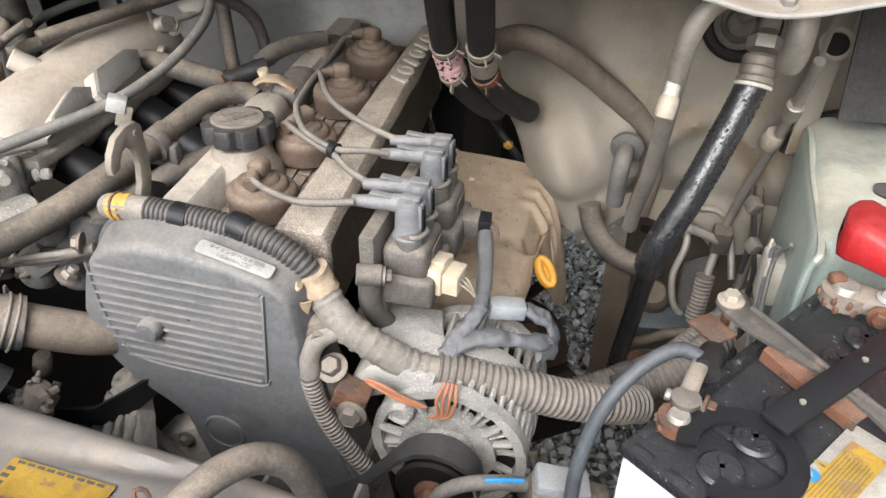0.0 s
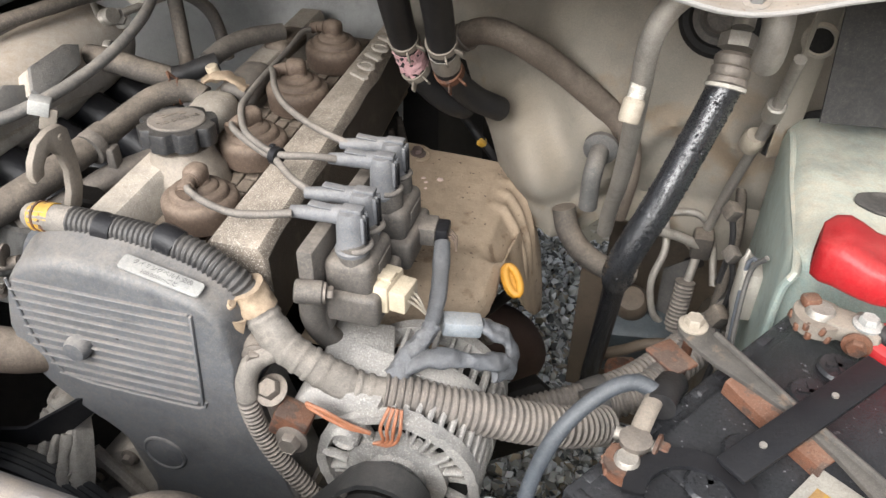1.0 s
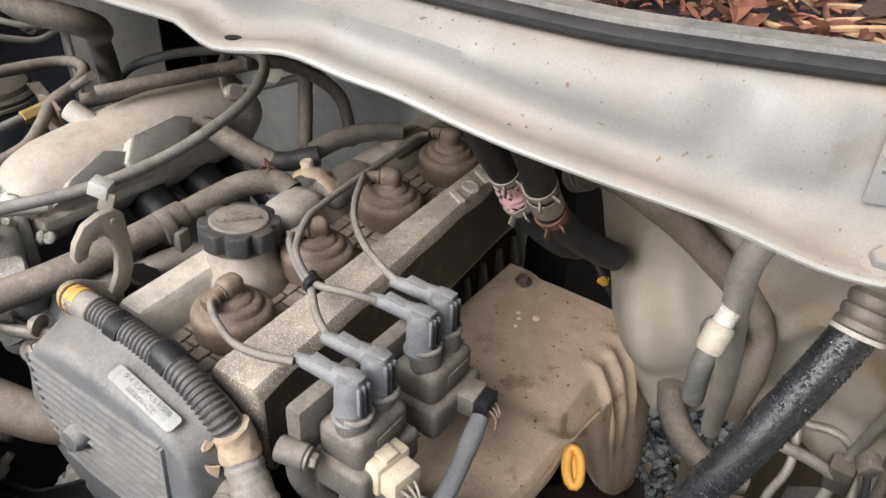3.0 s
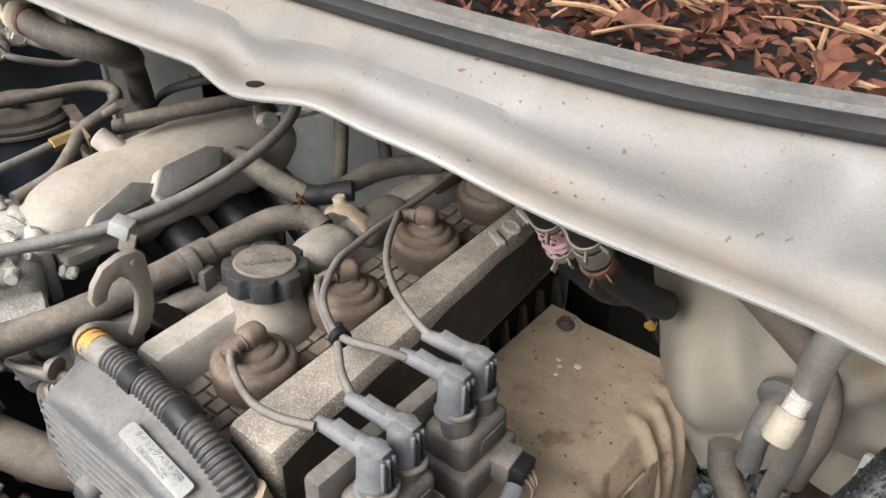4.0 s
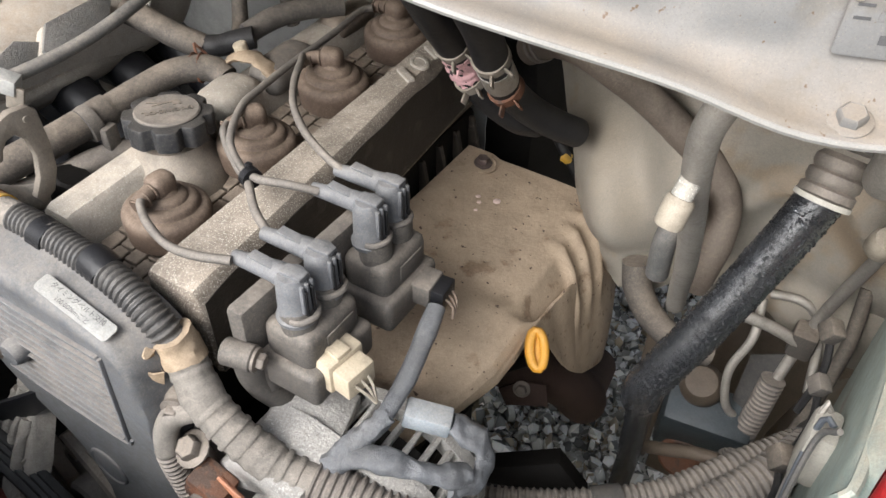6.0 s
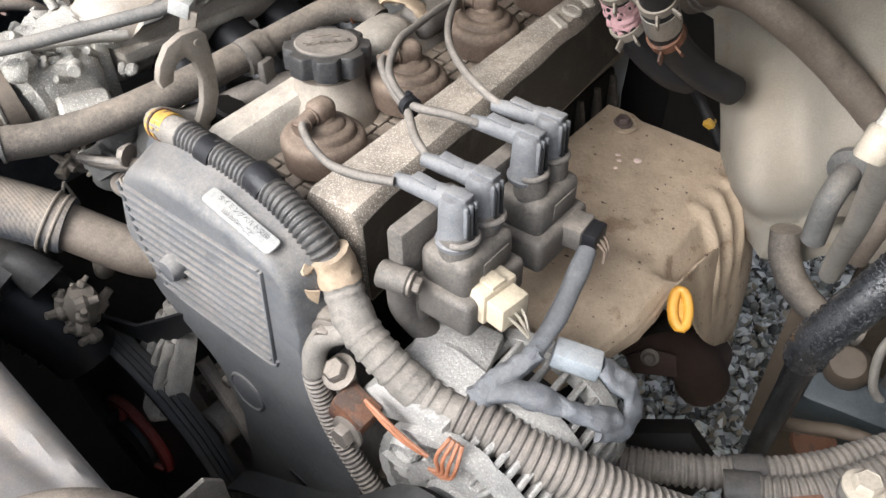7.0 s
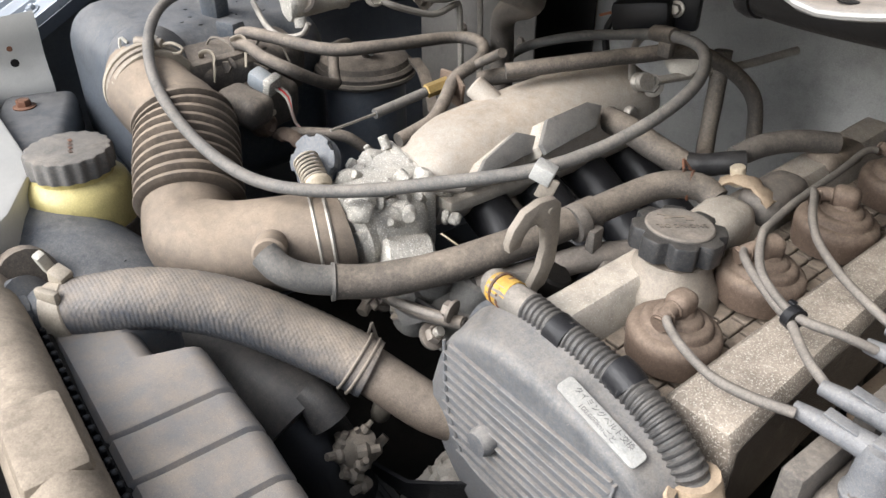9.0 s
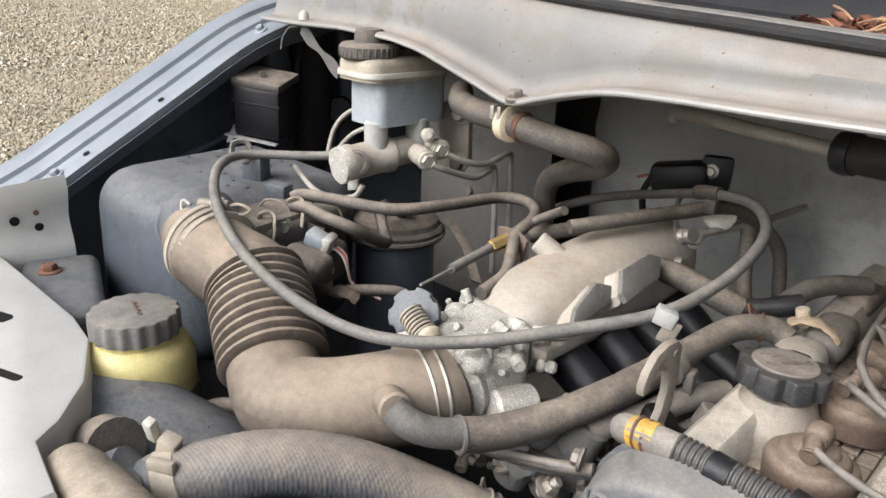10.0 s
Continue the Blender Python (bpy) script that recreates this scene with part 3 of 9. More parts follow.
bm = hexbolt((-0.572, 0.5205, 1.2155), (0, -0.2, 1), 0.0062)
part("bolt", bm, bolt_steel, cowl, "dark bolt in the lip's tab")
part("lip_hole", lathe([(0.0, 0.0), (0.0045, 0.0), (0.0045, 0.0006), (0, 0.0006)], 16, pose(-0.236, 0.4955, 1.2368) @ pose(0, 0, 0, -4, 0, 0)), dark_void, cowl, "small dark hole in the tab")
part("lip_stud", lathe([(0.006, 0), (0.006, 0.006), (0.003, 0.010), (0, 0.010)], 12, pose(-0.94, 0.578, 1.248)), clear_white, cowl, "white plastic stud")

# data plate on the cowl: plate, rivets, words and bars
plate = thing("data_plate", (0.11, 0.53, 1.23), "thin grey aluminium data plate riveted to the cowl", "plate")
PM = pose(0.1085, 0.5715, 1.241, 90, 0, 18)
part("plate", prism(rounded(0.077, 0.046, 0.002), PM, 0.0012, 0.0003), paint, plate)
for x in (-0.0355, 0.0355):
    part("rivet", lathe([(0.0022, 0), (0.0018, 0.0012), (0, 0.0016)], 12, PM @ pose(x, 0, 0.001)), zinc, plate)
PT = PM @ pose(0, 0, 0.0013)
for word, x, y, s in (("ENGINE", -0.033, 0.0155, 0.0042), ("FRAME No.", -0.033, 0.0115, 0.0036), ("COLOR", -0.026, 0.0055, 0.0042), ("TRIM", -0.008, 0.0055, 0.0042)):
    part("writing", letters(word, PT @ pose(x, y, 0), s, 0.0001, "LEFT"), ink, plate)
bm = bmesh.new()
for k in range(9):
    box((-0.022 + k * 0.0052, -0.0155, 0.0001), (0.0042, 0.0036, 0.0002), 0, bm=bm, m=PT)
part("print_line", bm, ink, plate)
bm = bmesh.new()
rng = random.Random(5)
for y, x0, n in ((0.0165, -0.017, 14), (0.0122, -0.02, 7), (0.009, -0.02, 15), (0.001, -0.026, 5), (0.001, -0.006, 6), (-0.003, -0.026, 7), (-0.003, -0.006, 6), (-0.007, -0.026, 4)):
    for k in range(n):
        box((x0 + k * 0.0031, y, 0.0002), (0.0022, 0.0029, 0.0004), 0, bm=bm, m=PT)
part("stamped_print", bm, paint, plate)
bm = bmesh.new()
for y in (0.001, -0.003, -0.008):
    box((-0.0325, y, 0.0001), (0.006, 0.0012, 0.0002), 0, bm=bm, m=PT)
part("small_print", bm, ink, plate)


def dead_leaves():
    """Leaf litter: curled brown leaves, needles and twigs in the gutter."""
    rng = random.Random(11)
    bm = bmesh.new()
    for k in range(2200):
        x = rng.uniform(-0.40, 0.30)
        y = bow(x) + rng.uniform(0.072, 0.24)
        z = strip_z(x) - 0.006 + rng.uniform(0, 0.012)
        s = rng.uniform(0.0025, 0.009)
        m = pose(x, y, z, rng.uniform(-40, 40), rng.uniform(-40, 40), rng.uniform(0, 360))
        w = s * rng.uniform(0.25, 0.7)
        pts = [(-s, 0, 0), (-s * 0.3, w, s * 0.25), (s * 0.5, w * 0.7, s * 0.3), (s, 0, 0.1 * s), (s * 0.4, -w * 0.8, s * 0.25), (-s * 0.4, -w, s * 0.2)]
        vs = [bm.verts.new(m @ Vector(p)) for p in pts]
        mid = bm.verts.new(m @ Vector((0, 0, -s * 0.1)))
        for i in range(6):
            bm.faces.new((vs[i], vs[(i + 1) % 6], mid))
    solo("leaf_litter", bm, leaf_brown, "heap of dry brown leaves in the gutter", "leaves", kind="stuff")
    bm = bmesh.new()
    for k in range(120):
        x = rng.uniform(-0.38, 0.28)
        y = bow(x) + rng.uniform(0.075, 0.23)
        z = strip_z(x) + rng.uniform(0.0, 0.012)
        a, l = rng.uniform(0, 6.28), rng.uniform(0.01, 0.035)
        p = V(x, y, z)
        d = V(math.cos(a) * l, math.sin(a) * l * 0.5, rng.uniform(-0.004, 0.008))
        tube([p - d, p + V(0, 0, 0.003), p + d], rng.uniform(0.0005, 0.0016), 5, 0.008, bm)
    solo("twig_litter", bm, twig_brown, "pale twigs and needles among the leaves", "twigs", kind="stuff")
    for x, y, s, a in ((0.055, 0.645, 0.02, 20), (-0.01, 0.61, 0.013, 110), (0.12, 0.66, 0.017, 60), (-0.09, 0.60, 0.013, 10)):
        m = pose(x, y, strip_z(x) + 0.008, 12, -14, a)
        n = 7
        rws = []
        for i in range(n):
            u = i / (n - 1)
            w = math.sin(math.pi * min(1, u * 0.95 + 0.04)) * s * 0.55
            rws.append([m @ Vector(((u - 0.5) * 2 * s, v * w, abs(v) * w * 0.5 + 0.003 * math.sin(u * 6))) for v in (-1, -0.5, 0, 0.5, 1)])
        solo("leaf", sheet(rws, 0.0005), leaf_brown if a != 20 else dark_rust, "single curled dead leaf on the litter", "leaf", "dead leaves")


dead_leaves()


# firewall: pressed panel with bulges, open below
def firewall_y(x, z):
    y = 0.93
    y -= 0.10 / (1 + math.exp(-(x + 0.115) * 34)) * (1 - 0.35 / (1 + math.exp(-(z - 1.05) * 40)))
    y += 0.018 * math.sin((x + 0.02) * 22) * math.exp(-((z - 0.93) / 0.09) ** 2)
    y -= 0.03 * math.exp(-((x - 0.005) / 0.045) ** 2 - ((z - 0.96) / 0.06) ** 2)
    y -= 0.014 * math.exp(-((x + 0.085 + 0.4 * (z - 0.95)) / 0.030) ** 2 - ((z - 0.95) / 0.09) ** 2)
    y += 0.016 * math.exp(-((x + 0.045 + 0.45 * (z - 0.95)) / 0.028) ** 2 - ((z - 0.94) / 0.08) ** 2)
    y += 0.008 * math.exp(-((z - 0.875 - 0.12 * x) / 0.012) ** 2)
    y -= 0.03 * math.exp(-((x + 0.06) / 0.06) ** 2 - ((z - 0.90) / 0.07) ** 2)
    y += 0.03 * math.exp(-((x + 0.10) / 0.035) ** 2 - ((z - 0.99) / 0.03) ** 2)
    y += 0.012 / (1 + math.exp((abs(x + 0.14) - 0.06) * 200)) / (1 + math.exp((abs(z - 1.085) - 0.03) * 260))
    y -= 0.010 * math.exp(-((z - 0.885 - 0.10 * math.sin(x * 16)) / 0.014) ** 2) * inside(x, 0.03, 0.14, 60)
    return y


rows = []
for x in np.linspace(-1.25, 0.24, 260):
    low = 0.835 + 0.016 * math.sin(x * 30) + 0.006 * math.sin(x * 83) if x > -0.095 else (min(0.985, 0.835 + (-0.095 - x) * 1.9 + 0.02 * math.sin((-0.095 - x) * 60) * inside(x, -0.13, 0.03, 200)) if x > -0.44 else max(0.60, 0.99 - (-0.44 - x) * 6))
    col = [V(x, firewall_y(x, z), z) for z in np.linspace(low, 1.245, 44)]
    col.insert(0, col[0] + V(0, 0.05, -0.004))
    col.append(V(x, bow(x) + 0.045, 1.25))
    rows.append(col)
solo("wall_firewall", sheet(rows, 0.0015), bay_paint, "dusty beige-grey pressed steel firewall", "firewall", kind="structure")
rows = []
for x in np.linspace(-0.74, -0.26, 40):
    rows.append([V(x, firewall_y(x, z) - 0.012 - 0.008 * math.exp(-((z - 1.12) / 0.02) ** 2), z) for z in np.linspace(0.72, 1.2, 30)])
solo("wall_insulation", sheet(rows, 0.002), bay_grey, "grey inner bulkhead panel behind the manifold", "bulkhead", kind="structure")

# Added panel that darkens the bulkhead behind the brake cylinder.
rows = []
for x in np.linspace(-1.20, -0.742, 30):
    rows.append([V(x, firewall_y(x, z) - 0.014 - 0.012 * inside(x, -0.95, 0.06, 160) * inside(z, 1.06, 0.08, 120), z) for z in np.linspace(0.72, 1.22, 30)])
solo("wall_dark_panel", sheet(rows, 0.002), far_dark, "dark dusty panel added to darken the far bulkhead", "bulkhead", kind="structure")

# the opened bonnet leaning back over the cowl, unseen, added to cut sky light
rows = []
for x in np.linspace(-1.12, 0.55, 24):
    rows.append([V(x, 1.02, 1.40), V(x, 0.99, 1.46), V(x, 0.86, 1.80), V(x, 0.70, 2.15), V(x, 0.60, 2.32), V(x, 0.59, 2.36)])
solo("bonnet_underside", sheet(rows, 0.02), paint, "silver-white opened bonnet, unseen, added above the bay to cut sky light", "bonnet", kind="structure")

# inner wings and outer fender of the far side
def fender_top(y):
    """The fender's edge climbs towards the windscreen and levels off."""
    ys, zs = [-0.1, 0.28, 0.324, 0.472, 0.598, 0.95, 1.1], [0.95, 1.048, 1.074, 1.156, 1.228, 1.30, 1.32]
    return sum(float(np.interp(y + d, ys, zs)) for d in np.linspace(-0.05, 0.05, 9)) / 9


rows = []
for y in np.linspace(-0.1, 0.95, 60):
    top = fender_top(y)
    rows.append([V(-1.05, y, top - 0.012), V(-1.06, y, top - 0.03), V(-1.13, y, top - 0.045), V(-1.135 + 0.012 * math.sin(y * 20), y, top - 0.12), V(-1.12, y, top - 0.22), V(-1.02, y, 0.84), V(-0.98, y, 0.62)])
wing = thing("wall_inner_wing", (-1.1, 0.4, 0.7), "dark blue-grey inner wing with pressed ribs and holes", "inner wing", kind="structure")
part("panel", sheet(rows, 0.0015), bay_dark, wing)
for y, z0, z1, r in ((0.655, 1.02, 1.225, 0.022), (0.715, 1.0, 1.23, 0.030), (0.785, 1.0, 1.235, 0.022)):
    part("pressed_rib", tube([(-1.128, y, z0), (-1.118, y, z0 + 0.03), (-1.116, y + 0.004, (z0 + z1) / 2), (-1.118, y, z1 - 0.03), (-1.13, y, z1)], r, 14, 0.01, squash=0.7), bay_dark if r < 0.025 else far_dark, wing)
for y, z, r in ((0.50, 1.075, 0.006), (0.54, 1.10, 0.004), (0.455, 1.05, 0.004), (0.58, 1.03, 0.005)):
    part("hole", lathe([(r, 0), (r, 0.0015), (0, 0.0015)], 14, axis((-1.1315, y, z), (-1.0, y - 0.05, z + 0.02))), slot_black, wing, "small drain hole")
part("seam", tube([(-1.125, 0.40, 1.02), (-1.122, 0.50, 1.055), (-1.12, 0.62, 1.09), (-1.118, 0.70, 1.10)], 0.005, 8), bay_dark, wing, "welded seam")
loom2 = thing("wing_wiring", (-1.10, 0.62, 1.0), "dark taped wiring running down the inner wing", "wiring")
part("strand", tube([(-1.10, 0.60, 1.20), (-1.105, 0.605, 1.16), (-1.10, 0.60, 1.10), (-1.09, 0.585, 1.04), (-1.08, 0.57, 0.98)], 0.007, 10), black_rubber, loom2)
part("strand", tube([(-1.085, 0.68, 1.21), (-1.08, 0.66, 1.15), (-1.07, 0.645, 1.09), (-1.06, 0.64, 1.02)], 0.0045, 8), black_rubber, loom2)
part("grommet", lathe([(0.020, 0), (0.022, 0.004), (0.018, 0.008), (0, 0.006)], 24, axis((-1.10, 0.755, 1.10), (-0.95, 0.62, 1.14))), slot_black, loom2, "black rubber grommet")
strip = thing("frayed_strip", (-0.94, 0.60, 1.21), "frayed dusty strip hanging from a white stud", "strip")
part("ribbon", sheet([[V(-0.962, 0.590, 1.236) + V(0.058, 0.010, -0.046) * u + V(0.002, 0.0, 0.006 + 0.003 * math.sin(u * 9)) * w for w in (-1, 0, 1)] for u in np.linspace(0, 1, 14)], 0.0008), grey_rubber, strip)
part("thread", tube([(-0.968, 0.590, 1.238), (-0.985, 0.588, 1.235), (-0.996, 0.586, 1.222), (-0.999, 0.585, 1.208)], 0.0012, 6, 0.004), grey_rubber, strip)
rows = []
for y in np.linspace(-0.1, 1.1, 70):
    top = fender_top(y)
    rows.append([V(-1.052, y, top - 0.014), V(-1.05, y, top - 0.002), V(-1.053, y, top), V(-1.078, y, top + 0.001), V(-1.080, y, top + 0.0025), V(-1.0815, y, top + 0.008), V(-1.084, y, top + 0.0095), V(-1.102, y, top + 0.0105), V(-1.104, y, top + 0.012), V(-1.1055, y, top + 0.018), V(-1.109, y, top + 0.020), V(-1.128, y, top + 0.024),
                 V(-1.15, y, top + 0.014), V(-1.18, y, top - 0.01), V(-1.22, y, top - 0.06), V(-1.25, y, top - 0.2), V(-1.26, y, 0.4)])
fender = thing("fender", (-1.15, 0.4, 0.4), "silver-blue painted front fender with a creased top edge", "fender")
part("skin", sheet(rows, 0.001), paint_silver, fender)
for y in (0.325, 0.60):
    top = fender_top(y)
    part("bolt", hexbolt((-1.066, y, top + 0.001), (0, -0.5, 0.85), 0.006), paint_silver, fender)
for y in (0.455, 0.36):
    top = fender_top(y)
    part("clip_hole", lathe([(0.004, 0), (0.004, 0.0008), (0, 0.0008)], 12, pose(-1.064, y, top + 0.0015, 30, 0, 0)), dark_void, fender)

# near side inner wing, floor pan rails and bay bottom, with dark sheets and walls added
rows = []
for y in np.linspace(0.0, 0.95, 40):
    rows.append([V(0.42, y, 1.22), V(0.41, y, 1.15), V(0.40, y, 0.95), V(0.30 + 0.02 * math.sin(y * 14), y, 0.80), V(0.22, y, 0.72), V(0.17, y, 0.66), V(0.15, y, 0.55)])
solo("wall_near_wing", sheet(rows, 0.0015), bay_paint, "dusty painted inner wing on the battery side", "inner wing", kind="structure")
rows = []
for x in np.linspace(-1.05, 0.5, 60):
    rows.append([V(x, 0.09, 0.45), V(x, 0.09, 0.93), V(x, 0.085, 0.985), V(x, 0.075, 0.992), V(x, 0.02, 0.995), V(x, -0.05, 0.985), V(x, -0.10, 0.95), V(x, -0.11, 0.45)])
front_panel = solo("front_panel", sheet(rows, 0.0015), front_white, "white painted front cross panel before the radiator", "front panel", kind="structure")
# Two dark sheets added below to hide pale ground between the parts.
solo("dark_floor_sheet", box((-0.70, 0.48, 0.53), (1.02, 0.90, 0.01), 0.004), dark_void, "dark sheet added under the bay to black out the ground", "under tray", kind="structure")
solo("dark_rear_sheet", box((-0.86, 1.16, 0.53), (0.70, 0.44, 0.01), 0.004), dark_void, "dark sheet added under the bay's rear to black out the ground", "under tray", kind="structure")
# Unseen wall added behind the bay to keep its gaps dark.
solo("wall_light_block", box((-0.3, 1.80, 0.90), (1.9, 0.05, 1.15), 0.004), dark_void, "dark plain unseen wall added behind the bay to block light", "bulkhead", kind="structure")
# Unseen fender added to block side light; its arch lets some onto the gravel.
rows = []
for y in np.linspace(-0.2, 1.1, 20):
    arch = 0.42 + 0.42 * math.sqrt(max(0.0, 1 - ((y - 0.62) / 0.36) ** 2))
    rows.append([V(0.42, y, 1.225), V(0.50, y, 1.24), V(0.60, y, 1.19), V(0.66, y, 1.0), V(0.67, y, arch)])
solo("wall_near_fender", sheet(rows, 0.001), paint_silver, "silver-blue fender skin on the battery side, unseen, added to block light", "fender", kind="structure")
# Dark box added to fill the opening behind the engine with black.
solo("tunnel", box((-0.36, 1.12, 0.72), (0.30, 0.30, 0.50), 0.06), dark_void, "dark box added behind the engine for the dark opening there", "tunnel", kind="structure")
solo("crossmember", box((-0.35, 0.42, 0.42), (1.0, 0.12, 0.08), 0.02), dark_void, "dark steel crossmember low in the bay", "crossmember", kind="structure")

# ---- the engine ----
# Block, head and sump take a near-black that stands for deep shade.
engine = thing("engine_block", (-0.3, 0.66, 0.5), "dark iron and aluminium engine block", "engine block")
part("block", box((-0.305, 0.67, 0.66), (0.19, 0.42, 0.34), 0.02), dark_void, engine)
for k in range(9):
    part("head_fin", box((-0.238, 0.60 + k * 0.032, 0.905), (0.012, 0.006, 0.05), 0.002, (0, -12, 0)), grime_and_shade, engine)
part("cylinder_head", box((-0.312, 0.665, 0.885), (0.14, 0.41, 0.10), 0.008), dark_void, engine, "aluminium cylinder head, near-black with the gap's shade in its colour")
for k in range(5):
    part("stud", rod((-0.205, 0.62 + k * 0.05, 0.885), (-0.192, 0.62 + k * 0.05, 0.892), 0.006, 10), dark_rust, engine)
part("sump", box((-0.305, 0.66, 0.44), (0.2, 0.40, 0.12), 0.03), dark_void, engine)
part("exhaust_flange", box((-0.165, 0.67, 0.82), (0.07, 0.34, 0.10), 0.02), dark_rust, engine, "rusty exhaust manifold under the shield")

def rise(y):
    """The engine's top climbs a little towards the bulkhead."""
    return 0.062 * (y - 0.50)


def tilted(bm):
    for v in bm.verts:
        v.co.z += rise(v.co.y)
    return bm


cover = thing("valve_cover", (-0.29, 0.66, 0.93), "dusty brown cast valve cover with two raised rails", "valve cover")
SECTION = [(-0.392, 0.925), (-0.392, 0.945), (-0.382, 0.985), (-0.335, 0.987), (-0.3345, 0.987), (-0.266, 0.987), (-0.262, 0.987), (-0.245, 0.985), (-0.24, 0.945), (-0.238, 0.925)]
part("body", tilted(prism([(x, z) for x, z in SECTION][::-1], pose(0, 0.885, 0, 90, 0, 0), 0.43, 0.004)), cast_cover, cover)
M = pose(0, 0.882, 0, 90, 0, 0)
bm = prism([(-0.2105, 0.940), (-0.2125, 1.012), (-0.217, 1.018), (-0.256, 1.018), (-0.2605, 1.013), (-0.264, 0.985)], M, 0.42, 0.006)
for v in bm.verts:
    if v.co.x > -0.24:
        v.co.x -= 0.022 * (v.co.y - 0.457) / 0.415
part("rail", tilted(bm), rail_metal, cover, "speckled bare metal rail with raised shapes")
# Thin sheet on the rail's side: oily grime with the side's shade painted in.
side_rows = [[V(-0.2095 - 0.022 * (y - 0.457) / 0.415 - 0.002 * (z - 0.94) / 0.072, y, z) for z in np.linspace(0.944, 1.0085 + 0.0025 * math.sin(y * 60) * math.sin(y * 23), 6)] for y in np.linspace(0.466, 0.866, 60)]
part("side_shade", tilted(sheet(side_rows, 0.0004)), grime_and_shade, cover, "oily grime and painted shade down the rail's side")
part("rail", tilted(prism([(-0.335, 0.985), (-0.339, 1.012), (-0.343, 1.017), (-0.366, 1.017), (-0.371, 1.012), (-0.385, 0.95)], M, 0.414, 0.006)), bare_alu, cover, "narrow sandy-coloured rail")
bm = bmesh.new()
rng = random.Random(2)
for j, x in enumerate((-0.327, -0.3135, -0.300, -0.2865, -0.273)):
    for k in range(22):
        y = 0.468 + k * 0.0185 + (0.009 if j % 2 else 0)
        box((x, y, 0.9885), (0.0120, 0.0166, 0.004), 0.0008, bm=bm, seg=1)
tagged(part("tread_pattern", tilted(bm), cast_cover, cover, "pattern of small raised pads between the rails"), kind="stuff")
for k in range(6):
    y = 0.735 + k * 0.0215
    at = pose(-0.2400, y, 1.0176, 0, 0, 60) @ Matrix.Diagonal((1.2, 1.2, 1.3, 1))
    if k % 2:
        t = lathe([(0.0048, 0), (0.0078, 0), (0.0080, 0.0016), (0.0072, 0.0022), (0.0052, 0.0022), (0.0046, 0.0016)], 24, at @ Matrix.Diagonal((0.8, 1.2, 1, 1)))
    else:
        t = prism(rounded(0.006, 0.018, 0.001), at, 0.0022, 0.0006)
    part("raised_mark", tilted(t), bare_alu, cover)

# oil filler
oil = thing("oil_cap", (-0.337, 0.565, 0.99), "black ribbed plastic oil filler cap, dusty on top", "oil cap")
part("neck", lathe([(0.040, 0.985), (0.036, 1.0), (0.034, 1.010), (0.030, 1.014), (0.025, 1.03)], 28, pose(-0.337, 0.565, 0)), hook_steel, oil, "pale dusty metal filler neck")
pts = []
for k in range(96):
    a = 2 * math.pi * k / 96
    w = (math.cos(a * 8) + 0.78)
    r = 0.0292 + 0.0036 * max(-1, min(1, w * 2.2))
    pts.append((r * math.cos(a), r * math.sin(a)))
CAPM = pose(-0.338, 0.566, 1.0315, -3)
part("grip", prism(pts, CAPM @ pose(0, 0, 0.003), 0.0165, 0.002), cap_black, oil)
part("disc", lathe([(0.0240, 0.0185), (0.0240, 0.0205), (0.0228, 0.0215), (0, 0.0218)], 40, CAPM), coil_grey, oil, "dusty grey raised disc")
TM = CAPM @ pose(0, 0, 0.0219, 0, 0, -124)
part("writing", letters("ENGINE·OIL", TM @ pose(0, 0.0036, 0), 0.0068, 0.0004), dusty_rubber, oil, "raised words on the cap")
bm = bmesh.new()
box((0, -0.009, 0), (0.02, 0.0022, 0.0005), 0, bm=bm, m=TM, rot=(0, 0, 8))
box((-0.008, -0.0065, 0), (0.006, 0.005, 0.0005), 0, bm=bm, m=TM)
box((0.009, -0.012, 0), (0.008, 0.0015, 0.0005), 0, bm=bm, m=TM, rot=(0, 0, -20))
part("can_mark", bm, dusty_rubber, oil)


# spark plug boots, one built and three copied
def plug_boot():
    t = thing("spark_plug_boot", (0, 0, 0), "brown dusty rubber spark plug boot with a stepped round seal", "plug boot", "spark plug boots")
    part("seal", lathe([(0.0345, -0.012), (0.0362, 0.002), (0.0368, 0.006), (0.0366, 0.011), (0.0350, 0.0145), (0.0320, 0.0162), (0.0285, 0.0165), (0.0278, 0.0175), (0.0274, 0.0200), (0.0255, 0.0225), (0.0225, 0.0234), (0.0195, 0.0236), (0.0188, 0.0250), (0.0175, 0.0270), (0.0145, 0.0284), (0.0120, 0.0290), (0.0110, 0.0305), (0.0100, 0.032), (0, 0.0325)], 44, Matrix.Diagonal((0.83, 0.83, 0.84, 1))), boot_brown, t)
    bm = box((0.0, -0.001, 0.045), (0.018, 0.021, 0.019), 0.007, (0, 0, 20), seg=4)
    tube([(0, 0.002, 0.041), (0.003, -0.008, 0.045), (0.008, -0.017, 0.044), (0.011, -0.023, 0.041)], 0.0068, 12, 0.003, bm, 0.0052)
    for k in range(3):
        q = V(0.005, -0.010, 0.0445).lerp(V(0.011, -0.023, 0.041), k / 2)
        lathe([(0.0066, -0.0008), (0.0069, 0), (0.0066, 0.0008)], 14, axis(q, q + V(0.006, -0.014, -0.002)), bm)
    bmesh.ops.transform(bm, matrix=pose(0, 0, -0.0125) @ Matrix.Diagonal((0.95, 0.95, 0.95, 1)), verts=bm.verts)
    part("elbow", bm, boot_brown, t)
    return t


first = plug_boot()
